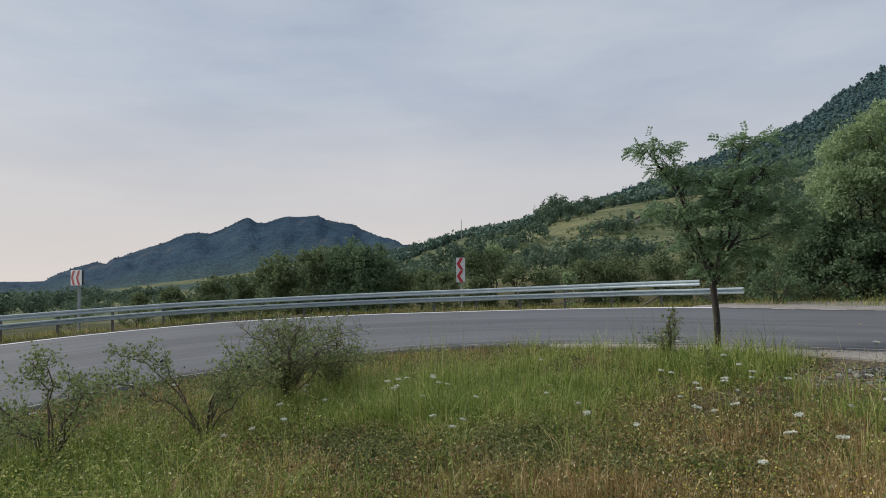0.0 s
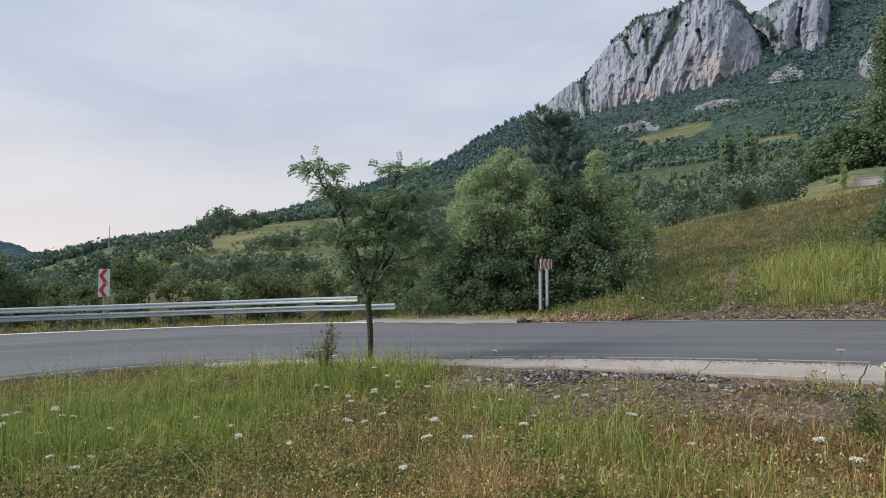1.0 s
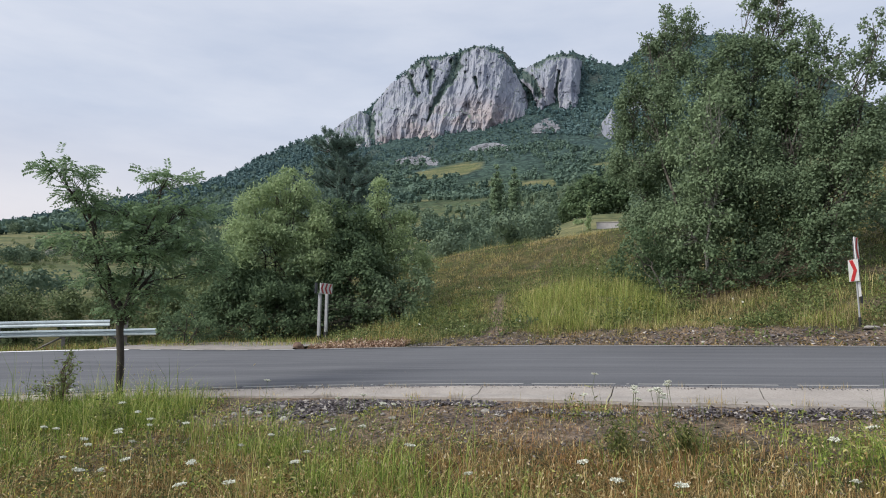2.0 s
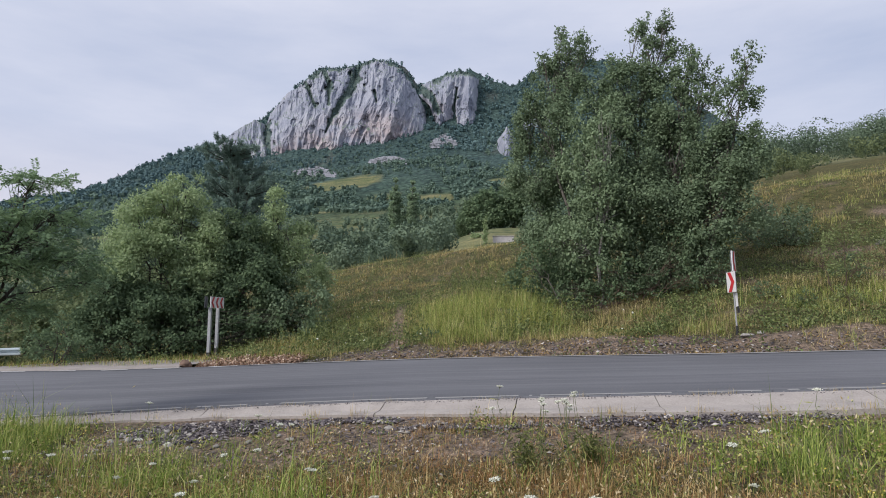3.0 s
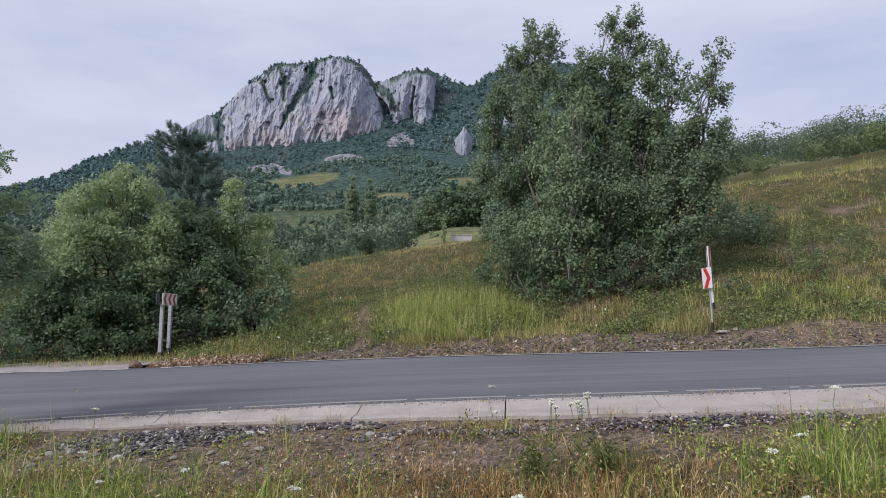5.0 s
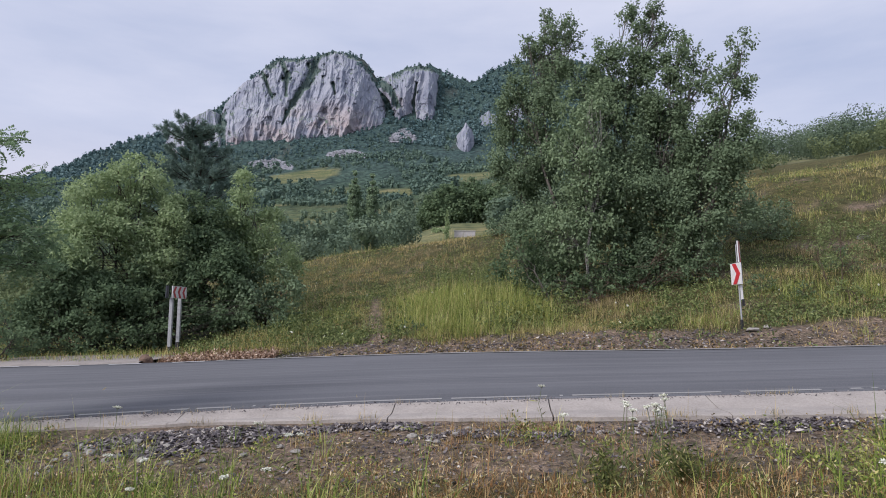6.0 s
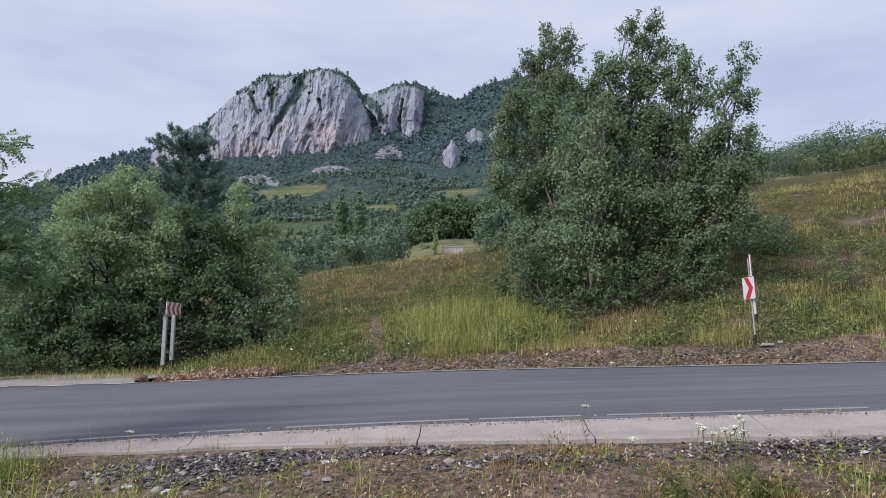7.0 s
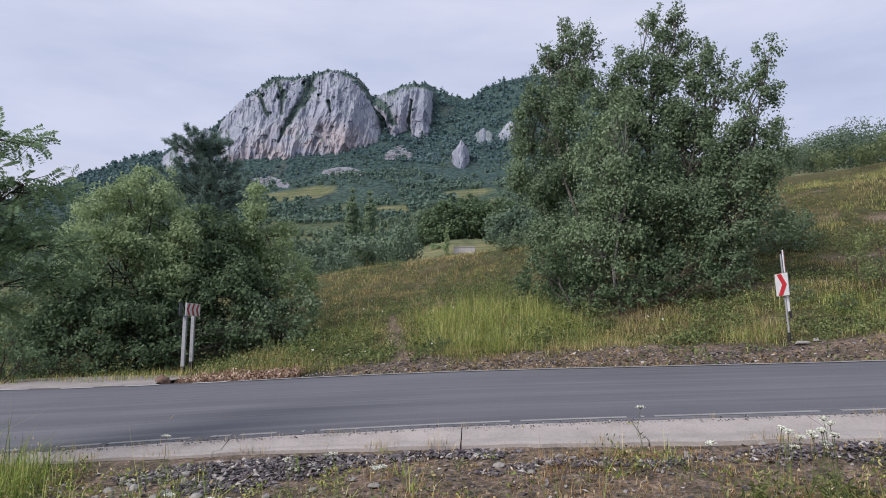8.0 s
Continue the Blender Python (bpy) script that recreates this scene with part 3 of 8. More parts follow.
# height of the land as an angle above the standing point, by azimuth, at growing distances
BANDS = {
    45: [(-180, -3), (-105, -5), (-82, -5), (-68, -4), (-55, -3), (-47, -2.6), (-42, -2), (-37, -0.5), (-30, 1.6), (-24, 3.1), (-14, 5.05), (-11, 5.8), (-7, 6.3),
         (0, 7.25), (6, 8.0), (14, 9.5), (23, 10.9), (33, 11.4), (60, 11), (100, 2), (180, -3)],
    70: [(-180, -3), (-105, -4.5), (-82, -4), (-68, -3), (-55, -1.8), (-47, -1.2), (-42, -0.8), (-37, 0.3), (-24, 2.6), (-14, 4.6), (-7, 5.6), (0, 6.6), (6, 7.8),
         (14, 10.2), (23, 12.0), (33, 12.9), (60, 12), (100, 2), (180, -3)],
    110: [(-180, -3), (-105, -4), (-82, -3.4), (-68, -2.2), (-55, -0.7), (-47, 0), (-37, 1.2), (-24, 2.8), (-14, 4.3), (-7, 5.4), (0, 6.5), (6, 7.8), (14, 10.4), (23, 12.2),
          (33, 12.7), (60, 12), (100, 2), (180, -3)],
    180: [(-180, -3), (-105, -3.4), (-82, -2.6), (-68, -1.4), (-55, 0.4), (-47, 1.2), (-37, 2.2), (-24, 3.6), (-12, 5.2), (-7, 6.9), (-4.5, 8.0), (-2, 8.7), (0, 8.6), (6, 8.8), (14, 11),
          (23, 12.9), (33, 12.5), (60, 12), (100, 2), (180, -3)],
    350: [(-180, -2), (-105, -2.8), (-82, -2), (-68, -0.4), (-55, 2.5), (-50.7, 3.6), (-47, 3.7), (-37, 4.2), (-24, 5.6), (-12, 7), (-5, 8), (3, 9.4), (14, 12), (23, 13.4),
          (33, 12.9), (60, 12), (100, 2), (180, -2)],
    700: [(-180, -2), (-105, -2), (-97, -1.9), (-82, -1.4), (-68, 0.8), (-63, 2.6), (-57, 3.9), (-54.5, 4.7), (-47, 5.6), (-37, 6.6), (-24, 9), (-12, 10.5), (-5, 11), (3, 12),
          (14, 14), (23, 13), (33, 12.2), (60, 11), (100, 2), (180, -2)],
    1150: [(-180, -1), (-105, -1.5), (-97, -1.6), (-82, -0.7), (-68, 1.6), (-63, 3.2), (-55, 4.4), (-47, 6.6), (-42, 7.8), (-37, 9.0), (-30, 11.2), (-24, 12.6), (-18, 13.1),
           (-12, 14.5), (-5, 15.0), (3, 15), (8, 16.3), (14, 16), (23, 12.5), (60, 10), (100, 2), (180, -1)],
    1400: [(-180, -1), (-105, -1.2), (-92, -1), (-82, 0), (-68, 2), (-55, 4), (-47, 6.7), (-37, 9.7), (-30, 12.9), (-24, 14.6), (-18, 16.5), (-12, 17.5), (-8, 17.9), (-5, 17.4),
           (3, 18), (8, 19.5), (14, 18), (23, 12), (60, 9), (100, 2), (180, -1)],
    1650: [(-180, -1), (-105, -1.6), (-98.9, -1.5), (-93.4, -1.1), (-87.4, -0.45), (-83, 0.1), (-79.8, 0.7), (-76, 1.2), (-72.5, 1.6), (-68, 2.2), (-55, 3.4), (-47, 6.80), (-42, 8.60), (-37, 10.15), (-34, 11.40), (-29.6, 14.00), (-27, 14.90), (-24, 16.60), (-21.5, 19.00), (-18.4, 21.70),
           (-13.9, 22.60), (-12, 23.00), (-10.2, 22.30), (-9.2, 20.80), (-7, 21.20), (-4.5, 22.30), (-2.5, 21.30), (-0.4, 20.90), (1.8, 22.00), (6, 22.80), (10, 21.90), (14, 19.40), (23, 12), (60, 8), (180, -1)],
    2500: [(-180, 0), (-105, -0.2), (-98.9, -0.4), (-97.65, -0.75), (-96.6, -0.55), (-95.3, 0.28), (-94.2, 0.75), (-92.5, 1.22), (-92.1, 0.95), (-91.6, 1.43), (-90.3, 1.8), (-89, 2.33),
           (-87.8, 2.7), (-86.7, 3.27), (-85.6, 3.55), (-84.3, 3.46), (-83, 4.0), (-82.3, 4.33), (-81.6, 4.73), (-81.1, 4.78), (-80.6, 4.4), (-79.8, 4.3), (-78.8, 4.7), (-78.1, 4.94),
           (-76.2, 4.95), (-75.35, 5.1), (-74.7, 4.7), (-73.5, 4.45), (-72.3, 4.3), (-71.5, 3.75), (-70.3, 3.24), (-69, 2.7), (-68, 2.35), (-60, 2), (-40, 7), (-20, 13), (0, 14), (14, 12), (40, 6), (100, 1), (180, 0)],
    3200: [(-180, 0), (-105, -0.4), (-95, -0.6), (-82, 2.5), (-75, 3), (-68, 1), (-20, 8), (14, 6), (40, 3), (100, 0), (180, 0)],
    4700: [(-180, -0.4), (-99, -0.25), (-95, -0.3), (-60, -0.5), (180, -0.4)],
}
RADII = np.array(sorted(BANDS), dtype=float)


def spot_at(x, y, cx, cy, rx, ry):
    return np.exp(-((x - cx) / rx) ** 2 - ((y - cy) / ry) ** 2)


def land_z(x, y, detail=True):
    """Height of the open ground, road bed included."""
    x, y = np.asarray(x, float), np.asarray(y, float)
    r = np.hypot(x, y) + 1e-6
    az = np.degrees(np.arctan2(x, y))
    # far country
    zt = np.stack([rr * np.tan(np.radians(np.interp(az, *np.array(BANDS[int(rr)]).T))) + 1.5 for rr in RADII])
    lr = np.log(np.clip(r, RADII[0], RADII[-1]))
    k = np.clip(np.searchsorted(np.log(RADII), lr) - 1, 0, len(RADII) - 2)
    a, b = RADII[k], RADII[k + 1]
    w = (np.clip(r, RADII[0], RADII[-1]) - a) / (b - a)
    cols = np.arange(r.size).reshape(r.shape)
    zf = zt.reshape(len(RADII), -1)
    far = zf[k.ravel(), cols.ravel()] * (1 - w.ravel()) + zf[k.ravel() + 1, cols.ravel()] * w.ravel()
    far = far.reshape(r.shape)
    if detail:
        amp = np.clip((r - 80) / 400, 0, 1) * np.minimum(r, 2600) * np.where(az < -64, 0.0025, 0.006)
        spur = np.clip((r - 1600) / 420, 0, 1) * np.clip((2500 - r) / 300, 0, 1) * smooth01((-64 - az) / 4)
        far = far + spur * (34 * fractal(az / 2.3 + r / 900.0, r / 700.0, 3, 14) - 16 * np.abs(fractal(az / 1.1 - r / 500.0, r / 420.0, 2, 15)))
        far = far + amp * fractal(x / 90.0, y / 90.0, 4, 3) + np.clip((r - 40) / 60, 0, 1) * 0.5 * fractal(x / 14.0, y / 14.0, 3, 5)
    z = far.copy()
    near = r < 75
    if near.any():
        xn, yn, rn, an = x[near], y[near], r[near], az[near]
        dN, iN = nearest(IN_C, xn, yn)
        dF, iF = nearest(OUT_C, xn, yn)
        road = inside(ROAD_POLY, xn, yn)
        zi = road_z(xn, yn) - 0.05 - 0.26 * smooth01(dN / 5.0)
        zF = road_z(OUT_C[iF, 0], OUT_C[iF, 1])
        s = np.interp(an, *np.array(BANK).T)
        left = smooth01((-36 - an) / 8.0)
        zo = zF - 0.09 + 0.06 * smooth01((dF - 0.7) / 0.8) + s * np.maximum(dF - 1.3, 0) - left * 0.28 * np.maximum(dF - 2.2, 0)
        cut = 0.17 * (smooth01((dF - 0.5) / 0.9) - smooth01((dF - 1.7) / 3.0)) * smooth01((xn + 3.5) / 3.0)
        zo = zo + cut + 0.3 * spot_at(xn, yn, 0.6, 20.5, 2.2, 2.6)
        zn = np.where(dN < dF, zi, zo)
        zn = np.where(road, road_z(xn, yn) - 0.12, zn)
        if detail:
            bumpy = 0.05 * fractal(xn / 0.9, yn / 0.9, 3, 8) + 0.12 * fractal(xn / 3.5, yn / 3.5, 2, 9) * smooth01(np.minimum(dN, dF) / 3)
            clods = 0.07 * fractal(xn / 0.42, yn / 0.42, 2, 18) * smooth01((dF - 0.35) / 0.5) * smooth01((4.2 - dF) / 1.5) * (dF < dN)
            bumpy = bumpy + clods + 0.13 * fractal(xn / 1.7, yn / 1.7, 3, 19) * smooth01((dF - 2.0) / 2.0) * (dF < dN)
            zn = zn + np.where(road, 0, bumpy * smooth01((np.minimum(dN, dF) - 0.5) / 1.0))
        wn_ = smooth01((rn - 30) / 16.0)
        z[near] = np.where(road, zn, zn * (1 - wn_) + far[near] * wn_)
    return z


def dirt_layer(x, y):
    """Where bare, stony soil shows: along the road's foot, the worn path and the gravel strip."""
    r = np.hypot(x, y)
    d = np.zeros(x.shape)
    near = r < 60
    xn, yn = x[near], y[near]
    dN, _ = nearest(IN_C, xn, yn)
    dF, iF = nearest(OUT_C, xn, yn)
    n1 = fractal(xn / 1.3, yn / 1.3, 4, 21)
    reach = np.interp(xn, [-9, -4, -2, 0, 3, 9, 14], [1.2, 1.3, 1.7, 2.1, 2.9, 2.7, 2.7])
    outer = smooth01((reach + 1.3 * n1 - dF) / 0.8) * (dF < dN)
    strip = smooth01((3.2 + 1.2 * n1 - dN) / 1.0) * (dN < dF) * smooth01((xn + 4.6) / 1.2)
    track = np.interp(yn, [14.5, 15.4, 16.8, 18.1, 19.6, 22, 25.6, 30], [-1.6, -1.7, -1.8, -2.0, -2.4, -2.7, -3.4, -4.2])
    path = smooth01((np.interp(yn, [14, 17, 26], [0.5, 0.34, 0.2]) + 0.14 * n1 - np.abs(xn - track)) / 0.16) * (yn > 13) * (yn < 25)
    scars = 0.9 * spot_at(xn, yn, 4.2, 20.4, 1.1, 1.0) + 0.55 * spot_at(xn, yn, 1.2, 19.6, 0.7, 0.5) + 0.6 * spot_at(xn, yn, 13.7, 23.4, 2.2, 2.2) + 0.8 * spot_at(xn, yn, 18.0, 28.3, 1.6, 0.6)
    path = np.maximum(path, smooth01((scars + 0.5 * n1 - 0.35) / 0.3) * (dF < dN))
    wear = smooth01((n1 - 0.35) / 0.25) * 0.6 * (dF < dN)
    turf = np.where(dN < dF, 0.1 + 0.25 * smooth01((n1 + 0.0) / 0.5), 0.2 * smooth01((n1 + 0.0) / 0.5))
    d[near] = np.clip(np.maximum.reduce([outer, strip, path, wear, turf]), 0, 1)
    far_n = fractal(x / 60.0, y / 60.0, 4, 31)
    d = np.maximum(d, np.where(near, 0, 0.25 * smooth01((far_n - 0.45) / 0.2)))
    return d


def meadow(az, r):
    """1 where a clearing lies on the hillside."""
    spots = [(-15.9, 945, 3.8, 0.085), (-12.0, 775, 1.5, 0.03), (-7.4, 745, 2.0, 0.035), (-17.3, 690, 1.8, 0.02), (-3.5, 560, 3.0, 0.06), (-0.5, 820, 2.5, 0.06), (-2.6, 175, 5.2, 0.4), (-50.8, 420, 2.6, 0.1), (-53.5, 330, 2.4, 0.07), (-48.0, 270, 2.6, 0.08), (-46.0, 480, 2.2, 0.06), (-55, 210, 3.5, 0.16),
             (-66, 330, 3.5, 0.25), (-2.0, 470, 3.0, 0.06), (-34, 600, 5, 0.12), (-95, 700, 9, 0.2), (2.5, 700, 2.0, 0.08), (-60, 450, 2.5, 0.1), (-88, 420, 8, 0.15), (-86, 1350, 8, 0.1), (-76, 1500, 5, 0.07), (-93, 1150, 5, 0.08)]
    m = np.zeros(az.shape)
    for a, rr, da, dr in spots:
        m = np.maximum(m, 1 - ((az - a) / da) ** 2 - (np.log(r / rr) / dr) ** 2)
    return m


def build_ground():
    az = np.concatenate([np.arange(-180, -108, 3.0), np.arange(-108, -66, 0.32), np.arange(-66, 46, 0.55), np.arange(46, 180, 3.0)])
    rr = np.concatenate([np.arange(0.4, 5, 0.5), np.arange(5, 24, 0.26), 24 * 1.028 ** np.arange(0, 192)])
    rr = np.unique(np.concatenate([rr[rr < 4750], [1650.0, 2500.0]]))
    A, Rr = np.meshgrid(np.radians(az), rr)
    x, y = np.sin(A) * Rr, np.cos(A) * Rr
    z = land_z(x.ravel(), y.ravel()).reshape(x.shape)
    V = np.stack([x, y, z], -1).reshape(-1, 3)
    n, m = x.shape
    i, j = np.meshgrid(np.arange(n - 1), np.arange(m), indexing="ij")
    j2 = (j + 1) % m
    F = np.stack([i * m + j, i * m + j2, (i + 1) * m + j2, (i + 1) * m + j], -1).reshape(-1, 4)
    hub = len(V)
    V = np.concatenate([V, [[0, 0, float(land_z(np.array([0.0]), np.array([0.0]))[0])]]])
    j = np.arange(m)
    cap = np.stack([np.full(m, hub), j, (j + 1) % m], -1)[:, ::-1]
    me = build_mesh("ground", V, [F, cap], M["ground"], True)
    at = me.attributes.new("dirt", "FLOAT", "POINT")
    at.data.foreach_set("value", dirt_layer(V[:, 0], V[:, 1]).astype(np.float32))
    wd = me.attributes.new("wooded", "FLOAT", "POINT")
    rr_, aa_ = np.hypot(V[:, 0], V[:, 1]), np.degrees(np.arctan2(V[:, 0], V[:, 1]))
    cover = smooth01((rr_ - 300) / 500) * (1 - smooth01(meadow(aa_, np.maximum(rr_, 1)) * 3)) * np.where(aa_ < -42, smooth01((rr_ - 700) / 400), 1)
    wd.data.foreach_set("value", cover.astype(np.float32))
    # weight of the painted haze, growing from 500 m outwards
    rem = me.attributes.new("far_haze", "FLOAT", "POINT")
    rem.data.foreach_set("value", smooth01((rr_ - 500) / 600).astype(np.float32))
    pas = me.attributes.new("pasture", "FLOAT", "POINT")
    pas.data.foreach_set("value", (0.35 + 0.65 * smooth01((rr_ - 85) / 60)).astype(np.float32))
    # share of painted blue haze, only on the distant mountain
    haz = me.attributes.new("haze_blue", "FLOAT", "POINT")
    haz.data.foreach_set("value", (smooth01((rr_ - 1450) / 650) * smooth01((-62 - aa_) / 5)).astype(np.float32))
    return tagged(new("ground", me), "dry grassy meadow and hillsides rising to wooded slopes", "ground", kind="structure")


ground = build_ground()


# ---- road ----
def build_road():
    K = 17
    w = np.linspace(0, 1, K)[None, :, None]
    P = IN_C[:, None, :] * (1 - w) + OUT_C[:, None, :] * w
    x, y = P[..., 0], P[..., 1]
    z = road_z(x, y)
    # broken inner edge
    V = np.stack([x, y, z], -1)
    rag = 0.07 * fractal(np.arange(SEC) / 2.0, np.zeros(SEC), 3, 2)
    d = unit(V[:, 1] - V[:, 0])
    V[:, 0] += d * rag[:, None]
    skirt0, skirt1 = V[:, 0] - [0, 0, 0.09], V[:, -1] - [0, 0, 0.09]
    V = np.concatenate([skirt0[:, None], V, skirt1[:, None]], 1)
    n, m = V.shape[:2]
    i, j = np.meshgrid(np.arange(n - 1), np.arange(m - 1), indexing="ij")
    F = np.stack([i * m + j, (i + 1) * m + j, (i + 1) * m + j + 1, i * m + j + 1], -1).reshape(-1, 4)[:, ::-1]
    me = build_mesh("road", V.reshape(-1, 3), [F], M["asphalt"], True)
    mid = (IN_C + OUT_C) / 2
    u = np.concatenate([[0], np.cumsum(np.linalg.norm(np.diff(mid, axis=0), axis=1))])
    vv = np.linspace(0, 6.5, m)
    UV = np.stack(np.broadcast_arrays(u[:, None], vv[None, :]), -1).reshape(-1, 2)
    layer = me.uv_layers.new(name="lane")
    idx = np.empty(len(me.loops), dtype=np.int32)
    me.loops.foreach_get("vertex_index", idx)
    layer.data.foreach_set("uv", UV[idx].astype(np.float32).reshape(-1))
    return tagged(new("road", me), "grey worn asphalt road curving round a banked bend", "road", kind="structure")


road = build_road()


def band(curve_a, curve_b, lift, name, mat, parent, label="", keep=None):
    """A painted strip on the road between two curves."""
    K = 3
    w = np.linspace(0, 1, K)[None, :, None]
    P = curve_a[:, None, :] * (1 - w) + curve_b[:, None, :] * w
    x, y = P[..., 0], P[..., 1]
    V = np.stack([x, y, road_z(x, y) + lift], -1)
    n, m = V.shape[:2]
    i, j = np.meshgrid(np.arange(n - 1), np.arange(m - 1), indexing="ij")
    if keep is not None:
        sel = keep[:-1]
        i, j = i[sel], j[sel]
    F = np.stack([i * m + j, (i + 1) * m + j, (i + 1) * m + j + 1, i * m + j + 1], -1).reshape(-1, 4)[:, ::-1]
    return part_data(name, build_mesh(name, V.reshape(-1, 3), [F], mat, True), parent, label)


FINE = 1400
outF, inF = catmull(OUTER, FINE), catmull(INNER, FINE)
across = unit(outF - inF)
sx = outF[:, 0]
# solid line round the bend, dashes in front of the drive, worn further on
band(outF - across * 0.5, outF - across * 0.12, 0.012, "edge_line", M["line"], road, "white painted edge line", keep=(sx < -12.4))
dash = (sx > -12.4) & (sx < -5.2) & (np.mod(sx, 1.5) < 0.75)
band(outF - across * 0.28, outF - across * 0.16, 0.012, "dashed_line", M["dull_line"], road, "short white dashes before the drive", keep=dash)
band(outF - across * 0.24, outF - across * 0.1, 0.012, "worn_edge_line", M["worn_line"], road, "worn pale edge line", keep=(sx > -5.0))
gaps = fractal(np.arange(FINE) / 5.0, np.zeros(FINE), 3, 12) > -0.35
band(inF + across * 0.22, inF + across * 0.31, 0.004, "inner_edge_line", M["worn_line"], road, "thin worn inner edge line", keep=gaps)


# ---- concrete gutter strip along the inner edge, in cast lengths ----
gutter = thing("concrete_gutter", pose(0, 0, 0), "pale cracked concrete gutter strip beside the road", "gutter", kind="structure")
g_in = inF - across * 0.02
arc = np.concatenate([[0], np.cumsum(np.linalg.norm(np.diff(inF, axis=0), axis=1))])
i0 = int(np.argmin(np.abs(inF[:, 0] - 16.0)))
i1 = int(np.argmin(np.hypot(inF[:, 0] + 9.4, inF[:, 1] - 5.6)))
cuts, rng = [i0], np.random.default_rng(11)
while cuts[-1] < i1:
    step = rng.uniform(1.7, 2.6)
    nxt = int(np.searchsorted(arc, arc[cuts[-1]] + step))
    cuts.append(min(nxt, i1))
for a, b in zip(cuts, cuts[1:]):
    if b - a < 3:
        continue
    ids = np.unique(np.linspace(a, b, 12).astype(int))
    skew = rng.uniform(-0.05, 0.05)
    wide = np.interp(inF[ids, 0], [-9.4, -5, -3, 1, 4, 16], [0.3, 0.3, 0.5, 0.86, 1.02, 1.1])
    inner = g_in[ids]
    outer = inner - across[ids] * (wide + 0.04 * fractal(ids / 6.0, ids * 0.0, 3, 5))[:, None]
    prof = []
    for w, dz in ((0.0, -0.02), (0.0, 0.012), (0.12, 0.0), (0.5, -0.045), (0.9, -0.02), (1.0, -0.03), (1.0, -0.2)):
        p = inner * (1 - w) + outer * w
        prof.append(np.column_stack([p, road_z(p[:, 0], p[:, 1]) + dz + 0.008 * fractal(p[:, 0] * 3, p[:, 1] * 3, 2, 6)]))
    V = np.stack(prof, 1)
    V[0, :, :2] += unit(V[1, :, :2] - V[0, :, :2]) * (0.004 + 0.008 * rng.uniform())
    V[-1, :, :2] -= unit(V[-1, :, :2] - V[-2, :, :2]) * (0.005 + skew * np.linspace(-0.12, 0.12, V.shape[1])[:, None])
    n, m = V.shape[:2]
    i, j = np.meshgrid(np.arange(n - 1), np.arange(m - 1), indexing="ij")
    F = np.stack([i * m + j, (i + 1) * m + j, (i + 1) * m + j + 1, i * m + j + 1], -1).reshape(-1, 4)
    ends = [np.arange(m)[None, ::-1], ((n - 1) * m + np.arange(m))[None, :]]
    part_data("slab", build_mesh("slab", V.reshape(-1, 3), [F, *ends], M["concrete"], False), gutter)


# ---- concrete drive that meets the outer edge ----
def build_apron():
    xs = np.linspace(-13.6, -6.9, 26)
    V = []
    for k, x0 in enumerate(xs):
        i = int(np.argmin(np.abs(outF[:700, 0] - x0)))
        y0 = outF[i, 1] + 0.03
        depth = 3.3 * math.sin(math.pi * min(1, max(0, (x0 + 13.9) / 8.2))) ** 0.5 + 0.15 * math.sin(k * 2.1)
        for w in (0, 0.02, 0.33, 0.66, 0.98, 1.0):
            y = y0 + depth * w
            lift = -0.08 if w in (0, 1.0) else 0.035
            V.append((x0 + 0.1 * math.sin(3 * w + k), y, float(road_z(np.array(x0), np.array(y0))) + lift + 0.02 * w * depth))
    m = 6
    i, j = np.meshgrid(np.arange(len(xs) - 1), np.arange(m - 1), indexing="ij")
    F = np.stack([i * m + j, (i + 1) * m + j, (i + 1) * m + j + 1, i * m + j + 1], -1).reshape(-1, 4)
    me = build_mesh("concrete_drive", np.array(V), [F], M["apron"], True)
    return tagged(new("concrete_drive", me), "weathered concrete apron joining the road edge", "pavement", kind="structure")


build_apron()


CRAGS, SCRUB = [], []


